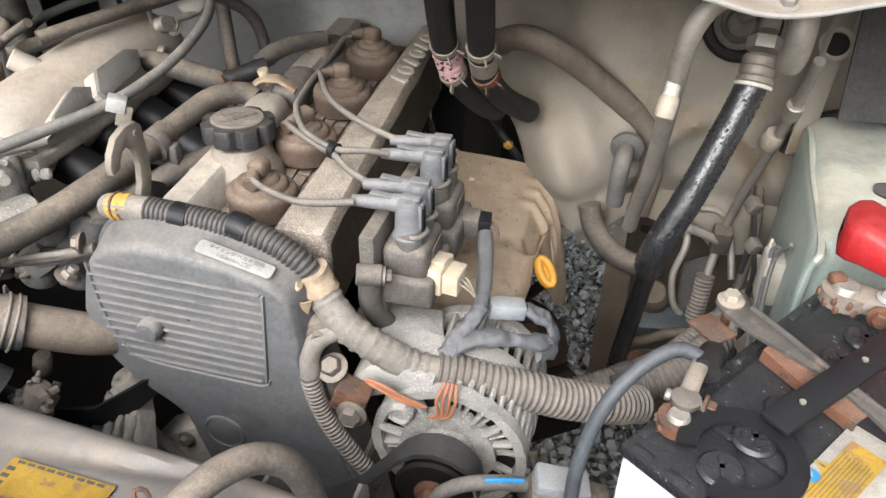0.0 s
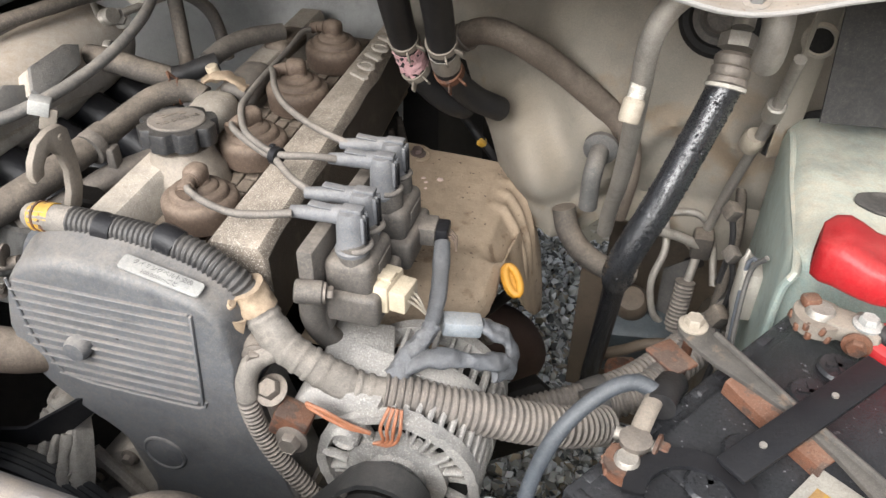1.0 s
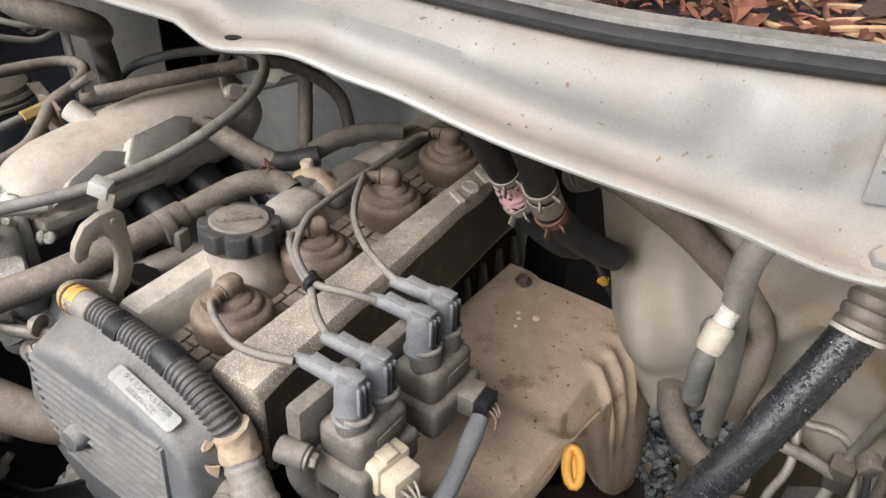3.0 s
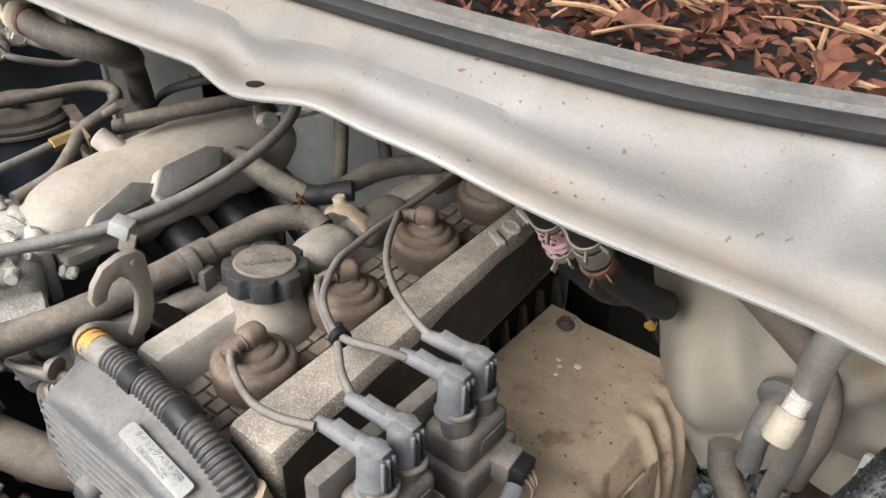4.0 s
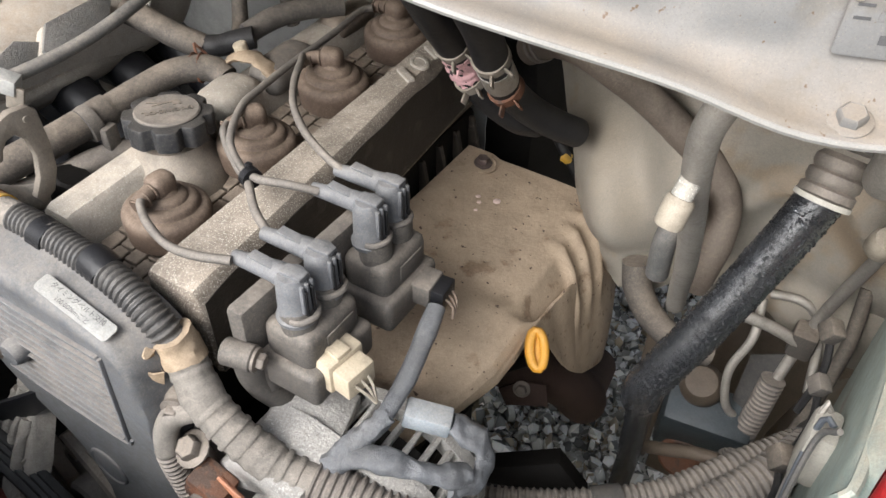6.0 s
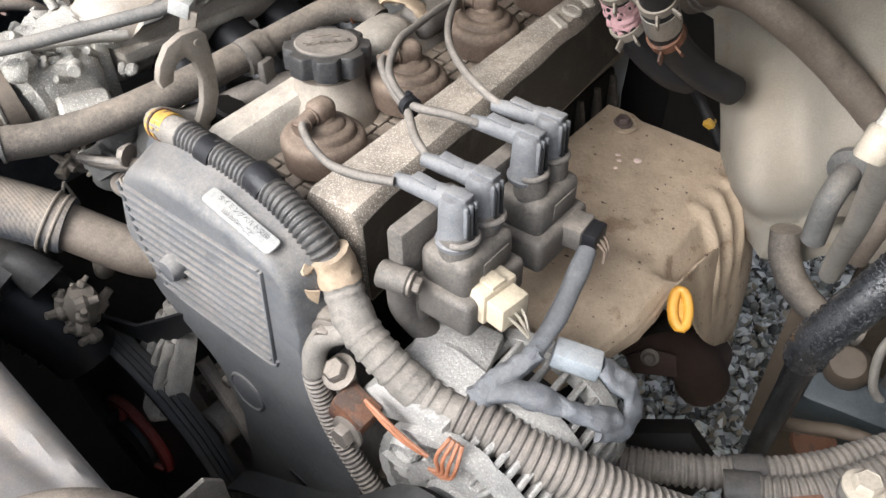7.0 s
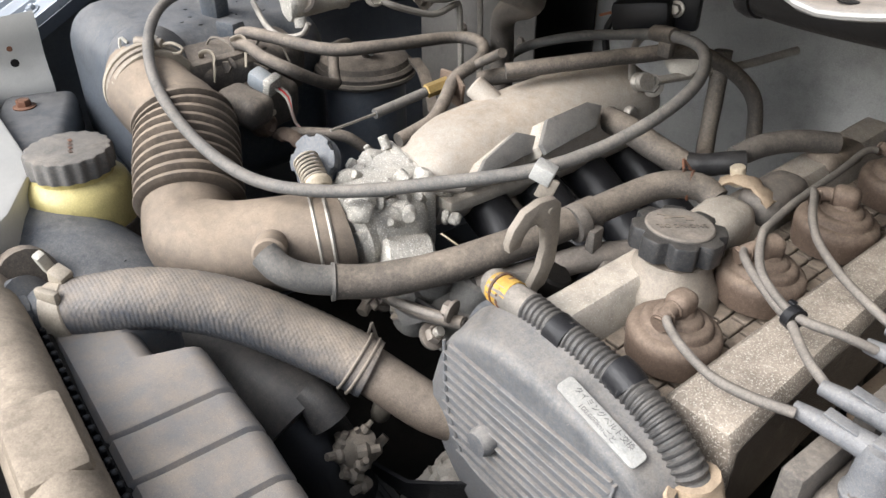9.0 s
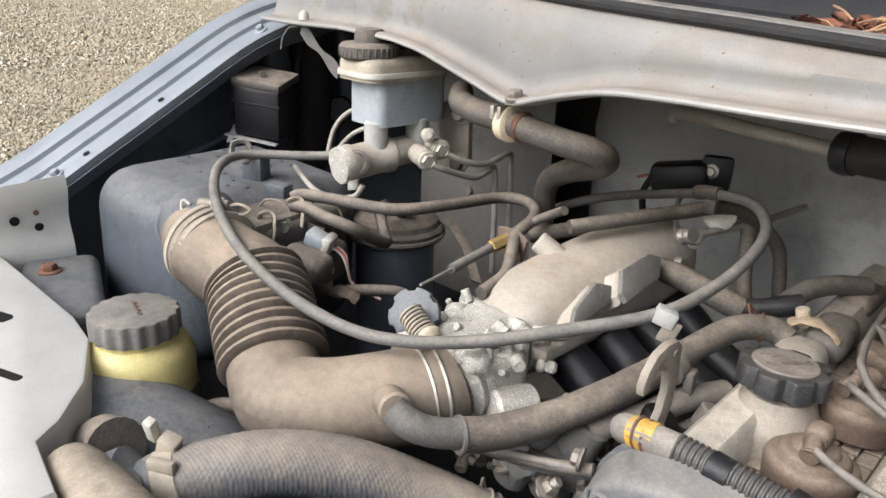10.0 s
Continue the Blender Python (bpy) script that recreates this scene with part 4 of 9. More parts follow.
first.matrix_world = pose(-0.293, 0.513, 1.005 + rise(0.513), -3.5, 0, -20)
for y, turn in ((0.606, -48), (0.703, -85), (0.799, -120)):
    copy_thing(first, pose(-0.293, y, 1.005 + rise(y), -3.5, 0, turn))


def wire(pts, r=0.0030, label="grey dusty ignition cable from plug to coil"):
    solo("ignition_cable", tube(pts, r, 10, 0.005, wobble=0.0003), wire_grey, label, "ignition cable", "ignition cables")


wire([(-0.287, 0.492, 1.038), (-0.281, 0.487, 1.038), (-0.264, 0.478, 1.038), (-0.240, 0.471, 1.038), (-0.218, 0.472, 1.0395), (-0.196, 0.481, 1.039)])
wire([(-0.300, 0.588, 1.043), (-0.291, 0.575, 1.046), (-0.272, 0.560, 1.046), (-0.250, 0.547, 1.045), (-0.236, 0.540, 1.044), (-0.215, 0.523, 1.041), (-0.195, 0.513, 1.038)])
wire([(-0.313, 0.691, 1.049), (-0.305, 0.680, 1.052), (-0.290, 0.653, 1.050), (-0.270, 0.628, 1.048), (-0.241, 0.606, 1.046), (-0.212, 0.594, 1.042), (-0.195, 0.5905, 1.039)])
wire([(-0.315, 0.792, 1.052), (-0.320, 0.782, 1.052), (-0.316, 0.738, 1.050), (-0.310, 0.668, 1.050), (-0.303, 0.626, 1.051), (-0.296, 0.600, 1.052), (-0.274, 0.565, 1.051), (-0.248, 0.547, 1.049), (-0.231, 0.544, 1.047), (-0.212, 0.552, 1.045), (-0.195, 0.563, 1.039)])
bm = lathe([(0.0062, -0.003), (0.0075, -0.003), (0.0075, 0.003), (0.0062, 0.003)], 16, axis((-0.237, 0.544, 1.0455), (-0.222, 0.539, 1.045)))
box((-0.242, 0.549, 1.0505), (0.005, 0.004, 0.004), 0.001, bm=bm)
solo("cable_clip", bm, black_plastic, "black plastic clip holding two ignition cables", "cable clip")


def coil(x, y, z):
    """A double ignition coil with its bracket core; the boots plug in from above."""
    t = thing("ignition_coil", (x, y, z), "dusty grey double ignition coil on the cylinder head", "ignition coil", "ignition coils")
    part("base", box((x, y, z + 0.012), (0.046, 0.062, 0.028), 0.005, seg=3), coil_grey, t)
    part("body", box((x - 0.002, y, z + 0.037), (0.038, 0.052, 0.03), 0.007, seg=3), coil_grey, t)
    part("core", box((x - 0.028, y - 0.008, z + 0.038), (0.014, 0.062, 0.058), 0.004), coil_grey, t, "laminated metal core")
    bm = bmesh.new()
    for dy in (-0.013, 0.012):
        lathe([(0.0118, 0), (0.0115, 0.014), (0.0105, 0.018)], 18, pose(x, y + dy, z + 0.048), bm)
    part("tower", bm, coil_grey, t)
    part("badge", box((x + 0.0175, y + 0.004, z + 0.038), (0.001, 0.026, 0.012), 0.0002), coil_grey, t, "small worn label")
    return t


def coil_boot(x, y, z):
    t = thing("coil_boot", (x, y, z), "grey moulded rubber elbow boot on a coil tower", "cable boot", "coil boots")
    bm = lathe([(0.0128, 0), (0.0132, 0.003), (0.0115, 0.005), (0.0108, 0.022), (0.0104, 0.031), (0.0085, 0.035), (0.003, 0.036)], 20, pose(x, y, z))
    part("sleeve", bm, boot_grey, t)
    bm = tube([(x + 0.003, y, z + 0.029), (x - 0.012, y + 0.001, z + 0.029), (x - 0.028, y + 0.001, z + 0.027), (x - 0.046, y, z + 0.026)], 0.0085, 14, 0.003, None, 0.0046, squash=1.0)
    part("arm", bm, boot_grey, t)
    bm = bmesh.new()
    for dy in (-0.0055, 0.0, 0.0055):
        box((x + 0.0105, y + dy * 0.8, z + 0.022), (0.003, 0.0026, 0.022), 0.001, bm=bm)
    box((x + 0.002, y, z + 0.0365), (0.016, 0.009, 0.003), 0.001, bm=bm)
    part("grip_ribs", bm, boot_grey, t)
    for dy in (-0.0033, 0.0033):
        part("slot", box((x + 0.0108, y + dy * 0.9, z + 0.019), (0.004, 0.0016, 0.020), 0.0003, seg=1), slot_black, t, "narrow black slot")
    part("clip_loop", tube([(x + 0.004, y - 0.0105, z + 0.006), (x + 0.010, y - 0.0085, z + 0.006), (x + 0.0145, y, z + 0.007), (x + 0.010, y + 0.0085, z + 0.006), (x + 0.004, y + 0.0105, z + 0.006)], 0.0021, 8, 0.003), wire_grey, t, "pale moulded clip")
    part("top_pad", box((x - 0.022, y, z + 0.0355), (0.018, 0.007, 0.0016), 0.0005, (0, 4, 0)), boot_grey, t)


coil(-0.152, 0.499, 0.955)
coil(-0.152, 0.579, 0.950)
for y in (0.4865, 0.5125):
    coil_boot(-0.153, y, 1.011)
for y in (0.566, 0.5915):
    coil_boot(-0.156, y, 1.011)
post = thing("coil_bracket", (-0.175, 0.475, 0.93), "cast bracket with a bolt boss carrying the coils", "bracket")
part("arm", box((-0.178, 0.487, 0.960), (0.020, 0.046, 0.046), 0.008, seg=3), coil_grey, post)
part("web", tube([(-0.178, 0.462, 0.982), (-0.180, 0.466, 0.955), (-0.176, 0.476, 0.930), (-0.168, 0.49, 0.905)], 0.010, 12, 0.005), coil_grey, post)
part("boss", rod((-0.186, 0.452, 0.992), (-0.166, 0.458, 0.990), 0.009, 16), coil_grey, post)
part("bolt", hexbolt((-0.165, 0.458, 0.990), (1, 0.3, -0.1), 0.0055), bolt_steel, post)

plugs = thing("coil_connector", (-0.128, 0.49, 0.966), "ivory plastic connector plugged into the front coil", "connector")
part("housing", box((-0.132, 0.493, 0.975), (0.020, 0.030, 0.025), 0.0025, (0, 0, -8)), ivory, plugs)
part("latch", box((-0.130, 0.492, 0.9885), (0.014, 0.012, 0.003), 0.001, (0, 0, -8)), ivory, plugs)
part("plug", box((-0.117, 0.4905, 0.974), (0.016, 0.024, 0.019), 0.002, (0, 0, -8)), ivory, plugs)
for k in range(3):
    part("wire", tube([(-0.110, 0.483 + 0.006 * k, 0.975), (-0.104, 0.485 + 0.004 * k, 0.970), (-0.098, 0.488, 0.961)], 0.0011, 6, 0.004), tan_plastic, plugs)
plugs = thing("coil_connector", (-0.12, 0.60, 0.95), "grey plastic connector plugged into the rear coil", "connector")
part("housing", box((-0.130, 0.588, 0.966), (0.026, 0.024, 0.018), 0.002, (0, 0, 5)), coil_grey, plugs)
part("plug", box((-0.113, 0.590, 0.965), (0.012, 0.02, 0.016), 0.0015, (0, 0, 5)), black_plastic, plugs)
for k in range(3):
    part("wire", tube([(-0.107, 0.585 + 0.005 * k, 0.965), (-0.10, 0.584 + 0.003 * k, 0.962), (-0.098, 0.58, 0.955)], 0.0011, 6, 0.004), boot_brown, plugs)


# heat shield over the exhaust manifold
def shield_point(u, v):
    """u: along the engine 0..1, v: across, from the head to the lower edge 0..1."""
    y = 0.50 + u * (0.338 + 0.033 * min(1, v * 2))
    deep = 1 / (1 + math.exp(-(u - 0.475 - 0.27 * (max(0, v - 0.35) / 0.65) ** 2.5) * 55))
    run = [(-0.232, 0.903), (-0.17, 0.897), (-0.115, 0.889), (-0.092, 0.880), (-0.078, 0.860), (-0.063, 0.825), (-0.049, 0.775), (-0.043, 0.74), (-0.041, 0.712)]
    short = [(-0.215, 0.897), (-0.16, 0.897), (-0.12, 0.896), (-0.10, 0.893), (-0.088, 0.889), (-0.079, 0.884), (-0.074, 0.878), (-0.072, 0.872), (-0.071, 0.866)]
    if u < 0.3:
        k = (0.3 - u) / 0.3
        short = [(x - 0.035 * k * max(0, (i - 2) / 6), z - 0.004 * k) for i, (x, z) in enumerate(short)]
    s = v * 8
    i = min(7, int(s))
    f = s - i
    ax, az = run[i][0] + (run[i + 1][0] - run[i][0]) * f, run[i][1] + (run[i + 1][1] - run[i][1]) * f
    bx, bz = short[i][0] + (short[i + 1][0] - short[i][0]) * f, short[i][1] + (short[i + 1][1] - short[i][1]) * f
    x, z = bx + (ax - bx) * deep, bz + (az - bz) * deep
    for c in (0.735, 0.815, 0.89):
        g = math.exp(-(abs(u - c + 0.2 * (v - 0.4)) / 0.019) ** 2.6) / (1 + math.exp((abs(v - 0.50) - 0.155) * 45))
        x, z = x + 0.0052 * g, z + 0.0045 * g
    z += 0.0045 * deep * inside(v, 0, 0.055, 1500)
    if u > 0.80:
        w = (u - 0.80) / 0.20
        x -= 0.02 * w * w * max(0, v - 0.3)
        z -= 0.012 * w * w * max(0, v - 0.2)
    x += 0.0014 * noise.noise(V(v * 5, y * 40, 1)) * v
    z += 0.0016 * noise.noise(V(v * 7, y * 30, 7))
    return V(x, y, z)


shield = thing("heat_shield", (-0.15, 0.69, 0.75), "weathered tan steel heat shield with pressed ribs", "heat shield")
part("shell", sheet([[shield_point(i / 110, j / 56) for j in range(57)] for i in range(111)], 0.0012), shield_steel, shield)
part("bolt_seat", lathe([(0.0155, -0.001), (0.0158, 0.0008), (0.0135, 0.0014), (0.0125, 0.0005)], 28, axis((-0.207, 0.822, 0.9025), (-0.202, 0.822, 1.0))), shield_steel, shield)
part("bolt", hexbolt((-0.207, 0.822, 0.9035), (0.05, 0, 1), 0.0068), bolt_purple, shield, "rusted purple-brown bolt")
for x, y, r in ((-0.168, 0.782, 0.004), (-0.181, 0.77, 0.0025), (-0.186, 0.777, 0.0028), (-0.178, 0.758, 0.002)):
    part("paint_chip", lathe([(r, 0), (r * 0.8, 0.0006), (0, 0.0007)], 7, pose(x, y, 0.9008 - (x + 0.2) * 0.1, 0, 5, x * 9000)), chip_pink, shield)
bm = bmesh.new()
prism([(-0.022, 0), (0.0, 0.012), (0.025, 0.012), (0.03, -0.01), (-0.012, -0.016)], pose(-0.09, 0.71, 0.735, 60, 0, 20), 0.004, 0.001, bm)
tab = thing("dipstick_bracket", (-0.09, 0.71, 0.72), "dark steel tab with a bolt under the shield", "bracket")
part("tab", bm, dark_rust, tab)
part("bolt", hexbolt((-0.088, 0.708, 0.742), (0.2, -0.8, 0.4), 0.006), bolt_steel, tab)
dip = thing("dipstick", (-0.07, 0.68, 0.80), "yellow plastic dipstick ring on a dark tube", "dipstick")
DM = Matrix.Translation(V(-0.058, 0.652, 0.876)) @ Matrix(((0.80, -0.42, 0.43, 0), (0.10, 0.80, -0.59, 0), (-0.02, 0.43, 0.68, 0), (0, 0, 0, 1)))
oval = [(0.0092 * math.cos(a), 0.0185 * math.sin(a)) for a in (2 * math.pi * k / 28 for k in range(28))]
for h in (-0.002, 0.002):
    part("ring", tube([DM @ V(x * 0.84, y * 0.86, h) for x, y in oval + oval[:2]], 0.0040, 10, 0.003), yellow, dip)
part("web", prism([(x * 0.62, y * 0.70) for x, y in oval], DM @ pose(0, 0, -0.001), 0.002, 0.0005), yellow, dip, "stained inner web")
part("tube", tube([(-0.056, 0.656, 0.862), (-0.072, 0.68, 0.825), (-0.10, 0.71, 0.77), (-0.15, 0.72, 0.70)], 0.006, 10), dark_void, dip)
exhaust = tube([(-0.15, 0.71, 0.77), (-0.11, 0.74, 0.735), (-0.075, 0.79, 0.68), (-0.06, 0.84, 0.60), (-0.08, 0.92, 0.5), (-0.1, 1.05, 0.42)], 0.03, 20, 0.015)
solo("exhaust_pipe", exhaust, dark_rust, "dark rusted exhaust pipe going down", "exhaust pipe")

# timing belt cover
tc = thing("timing_cover", (-0.3, 0.43, 0.74), "grey plastic timing belt cover with a ribbed grille", "timing cover")
FACE = [(-0.419, 0.94), (-0.414, 0.98), (-0.405, 1.002), (-0.39, 1.019), (-0.365, 1.029), (-0.335, 1.033), (-0.30, 1.032), (-0.262, 1.025), (-0.232, 1.013), (-0.214, 0.996), (-0.211, 0.975), (-0.212, 0.945), (-0.217, 0.92),
        (-0.205, 0.87), (-0.187, 0.81), (-0.175, 0.74), (-0.30, 0.74), (-0.322, 0.80), (-0.342, 0.833), (-0.375, 0.858), (-0.405, 0.89)]
cx, cz = -0.315, 0.955
outline, _ = smooth_path([V(x, 0, z) for x, z in FACE + FACE[:1]], 0.005)
rows, centre = [], V(cx, 0, cz)
for inset, y in ((0.008, 0.455), (0.008, 0.438), (0.0095, 0.432), (0.0135, 0.4225), (0.0155, 0.4155), (0.0175, 0.4115), (0.021, 0.4085), (0.026, 0.4075)):
    ring = []
    for p in outline[:-1]:
        d = p - centre
        ring.append(V(0, y, 0) + centre + d - d.normalized() * inset * min(1.0, max(0.22, 0.45 + 0.8 * d.normalized().z)))
    rows.append(ring)
for f in (0.6, 0.25, 0.02):
    rows.append([V(cx, 0.4075, cz) + (p - V(cx, 0.4075, cz)) * f for p in rows[7]])
part("shell", sheet(rows, 0, close=True), cover_grey, tc)
part("rim", sheet([[V(cx, y, cz) + (p - V(cx, 0, cz)).normalized() * ((p - V(cx, 0, cz)).length - k) for k, y in ((0.009, 0.442), (0.0035, 0.442), (0.0035, 0.438), (0.009, 0.438))] for p in outline[:int(len(outline) * 0.52)]], 0, close=True), cover_pale, tc, "raised rim of the cover")
for k in range(11):
    z = 0.992 - k * 0.0092
    x0 = -0.396 + max(0, 0.93 - z) * 0.55 + (0.006 if k == 0 else 0)
    x1 = -0.246 - (0.004 if k == 10 else 0) - max(0, 0.95 - z) * 0.12
    part("grille_bar", box(((x0 + x1) / 2, 0.4068, z), (x1 - x0, 0.0040, 0.0015), 0.0005, seg=1), rib_grey, tc)
part("grille_edge", box((-0.2475, 0.4068, 0.946), (0.0022, 0.0042, 0.093), 0.0007, (0, 5, 0)), rib_grey, tc)
part("grille_edge", tube([(-0.376, 0.4068, 0.899), (-0.350, 0.4068, 0.8945), (-0.30, 0.4068, 0.8935), (-0.262, 0.4068, 0.8935), (-0.252, 0.4068, 0.896), (-0.2485, 0.4068, 0.903)], 0.0014, 6, 0.006), rib_grey, tc)
part("grille_edge", tube([(-0.396, 0.4066, 0.992), (-0.394, 0.4066, 0.95), (-0.389, 0.4066, 0.925), (-0.376, 0.4066, 0.90)], 0.0012, 6, 0.01), rib_grey, tc)
part("knob", lathe([(0.0105, 0), (0.0103, 0.007), (0.0085, 0.0105), (0, 0.0112)], 24, axis((-0.349, 0.4078, 0.937), (-0.349, 0.35, 0.937))), cover_pale, tc, "round dusty plastic stud")
part("boss", lathe([(0.020, 0), (0.0195, 0.0015), (0.018, 0.0022), (0.0165, 0.0012), (0.013, 0.0018), (0, 0.0022)], 28, axis((-0.303, 0.4078, 0.824), (-0.303, 0.3, 0.824))), cover_grey, tc, "round blanking plug")
part("side_lug", rod((-0.226, 0.44, 0.952), (-0.206, 0.424, 0.950), 0.0095, 16), coil_grey, tc)
part("bolt", hexbolt((-0.208, 0.422, 0.950), (0.35, -0.9, 0), 0.0068), bolt_steel, tc)
part("bolt", hexbolt((-0.417, 0.43, 0.992), (-0.9, -0.3, 0.1), 0.0062), bolt_steel, tc)
low = [(-0.374, 0.866), (-0.350, 0.886), (-0.31, 0.8915), (-0.24, 0.8925), (-0.214, 0.912), (-0.202, 0.87), (-0.186, 0.81), (-0.170, 0.74), (-0.158, 0.66), (-0.155, 0.58), (-0.36, 0.58), (-0.336, 0.70), (-0.326, 0.772), (-0.340, 0.830), (-0.356, 0.848)]
part("lower_shell", prism(low, pose(0, 0.462, 0, 90, 0, 0), 0.0528, 0.003, seg=3), cover_low, tc, "dusty brown-grey lower part of the cover")
part("drain_slot", box((-0.262, 0.4075, 0.738), (0.020, 0.0025, 0.010), 0.001, (0, 12, 0)), slot_black, tc)
ex, ey = V(0.0605, -0.001, -0.0140).normalized(), V(0.0, 0.0122, 0.0032).normalized()
ez = ex.cross(ey).normalized()
ey = ez.cross(ex)
LM = Matrix(((ex.x, ey.x, ez.x, -0.2672), (ex.y, ey.y, ez.y, 0.4165), (ex.z, ey.z, ez.z, 1.0152), (0, 0, 0, 1)))
sticker = part("sticker", prism(rounded(0.062, 0.0122, 0.003), LM @ pose(0, 0, -0.001), 0.0015, 0.0003), label_white, tc, "white service label with black writing")
part("writing", letters("タイミングベルト交換", LM @ pose(0, 0.0026, 0.0006), 0.0046, 0.00003), ink, sticker)
part("writing", letters("100,000kmごと", LM @ pose(0, -0.0028, 0.0006), 0.0044, 0.00003), ink, sticker)


# wiring loom over the timing cover and down past the alternator
LOOM = [(-0.402, 0.490, 0.9960), (-0.405, 0.474, 1.0010), (-0.401, 0.457, 1.0140), (-0.386, 0.446, 1.0230), (-0.356, 0.446, 1.0250), (-0.30, 0.445, 1.0230), (-0.257, 0.443, 1.0180), (-0.228, 0.441, 1.0030), (-0.216, 0.443, 0.9840)]
loom = thing("wiring_loom", (-0.2, 0.44, 0.9), "dusty ribbed wiring loom with tape bands along the engine", "wiring loom")
part("taped_start", tube(LOOM[:5], 0.0108, 14, 0.005, wobble=0.0012), loom_cloth, loom)
part("black_conduit", conduit(LOOM[4:], 0.0112, 0.0042, 0.0016), loom_black, loom, "black corrugated conduit")
for a, b in ((-0.333, -0.318), (-0.283, -0.270)):
    part("tape_wrap", tube([(a, 0.4455, 1.0242), ((a + b) / 2, 0.445, 1.0235), (b, 0.4445, 1.0205 if b > -0.3 else 1.0232)], 0.0117, 16, 0.004, wobble=0.0006), black_plastic, loom, "smooth black tape wrap")
part("yellow_band", tube([(-0.3885, 0.4470, 1.0218), (-0.380, 0.4460, 1.0238), (-0.371, 0.446, 1.0246)], 0.0113, 16, 0.004), tape_yellow, loom, "yellow marker tape")
for x in (-0.384, -0.377):
    part("band_mark", lathe([(0.0108, -0.0012), (0.0119, -0.0010), (0.0119, 0.0010), (0.0108, 0.0012)], 16, axis((x, 0.4463, 1.0235), (x + 0.01, 0.446, 1.0248))), rust, loom)
part("beige_band", crinkle(tube([(-0.219, 0.442, 0.997), (-0.2155, 0.443, 0.987), (-0.210, 0.441, 0.977)], 0.0138, 20, 0.002, wobble=0.002)), beige, loom, "peeling beige tape")
flag = [[V(-0.2215 - 0.018 * u + 0.003 * v, 0.4285 - 0.006 * math.sin(u * 2.6) - 0.004 * v * u, 0.992 - 0.019 * v + 0.003 * math.sin(u * 4 + v * 2)) for u in np.linspace(0, 1, 8)] for v in np.linspace(0, 1, 6)]
part("tape_flag", sheet(flag, 0.0012), beige, loom, "loose flap of tape")
flag = [[V(-0.224 + 0.011 * u - 0.006 * v, 0.4245 - 0.005 * math.sin(u * 3 + 0.4), 0.982 - 0.020 * v - 0.003 * u) for u in np.linspace(0, 1, 6)] for v in np.linspace(0, 1, 6)]
bm = sheet(flag, 0.0012)
part("tape_end", bm, beige, loom, "loose curled tape end")
part("tape_crumple", crinkle(tube([(-0.2215, 0.4275, 0.994), (-0.227, 0.4255, 0.986), (-0.226, 0.424, 0.975), (-0.2215, 0.4245, 0.968)], 0.0068, 14, 0.002, squash=0.55), 0.0035, 130), beige, loom, "crumpled tape end")
part("cloth_wrap", tube([(-0.214, 0.443, 0.984), (-0.205, 0.439, 0.968), (-0.19, 0.434, 0.953), (-0.165, 0.433, 0.938), (-0.14, 0.437, 0.922), (-0.112, 0.444, 0.912)], 0.0128, 20, 0.003, wobble=0.0022), loom_cloth, loom, "wrapped tan tape section")
pth, L = smooth_path([(-0.207, 0.440, 0.971), (-0.19, 0.434, 0.953), (-0.165, 0.433, 0.938), (-0.14, 0.437, 0.922), (-0.12, 0.442, 0.914)], 0.009)
for a, b in zip(pth, pth[1:]):
    part("tape_turn", lathe([(0.0134, -0.0018), (0.0139, 0), (0.0136, 0.0022)], 16, axis(a, b)), loom_cloth, loom)
part("big_conduit", conduit([(-0.118, 0.443, 0.914), (-0.095, 0.449, 0.908), (-0.07, 0.455, 0.9), (-0.04, 0.466, 0.889), (-0.012, 0.478, 0.876), (0.02, 0.495, 0.862), (0.05, 0.52, 0.845)], 0.0174, 0.0058, 0.0022, 20), loom_grey, loom, "wide grey corrugated conduit")
part("branch_loop", tube([(-0.188, 0.438, 0.950), (-0.197, 0.428, 0.951), (-0.208, 0.420, 0.946), (-0.2145, 0.415, 0.932), (-0.214, 0.411, 0.915)], 0.0084, 16, 0.003, wobble=0.001), loom_cloth, loom, "tape-wrapped loop")
part("branch", conduit([(-0.2145, 0.412, 0.918), (-0.214, 0.41, 0.91), (-0.208, 0.41, 0.88), (-0.195, 0.41, 0.85), (-0.175, 0.41, 0.82), (-0.16, 0.41, 0.80)], 0.0082, 0.004, 0.0013, 14), loom_grey, loom, "thin corrugated branch")

tapes = thing("taped_branch", (-0.1, 0.47, 0.93), "grey vinyl-taped cable branch with a square plug", "cable branch")
part("knot", crinkle(tube([(-0.112, 0.455, 0.920), (-0.105, 0.467, 0.932), (-0.098, 0.48, 0.942), (-0.092, 0.492, 0.948)], 0.0105, 20, 0.002, end=0.0075, wobble=0.002), 0.002), tape_grey, tapes)
part("stub", tube([(-0.094, 0.490, 0.948), (-0.097, 0.52, 0.952), (-0.103, 0.55, 0.958), (-0.109, 0.576, 0.964)], 0.0068, 18, 0.002, wobble=0.0014, squash=0.8), tape_grey, tapes)
part("plug", box((-0.075, 0.512, 0.935), (0.032, 0.017, 0.014), 0.002, (0, 10, 22)), grey_plastic, tapes, "square grey plastic plug")
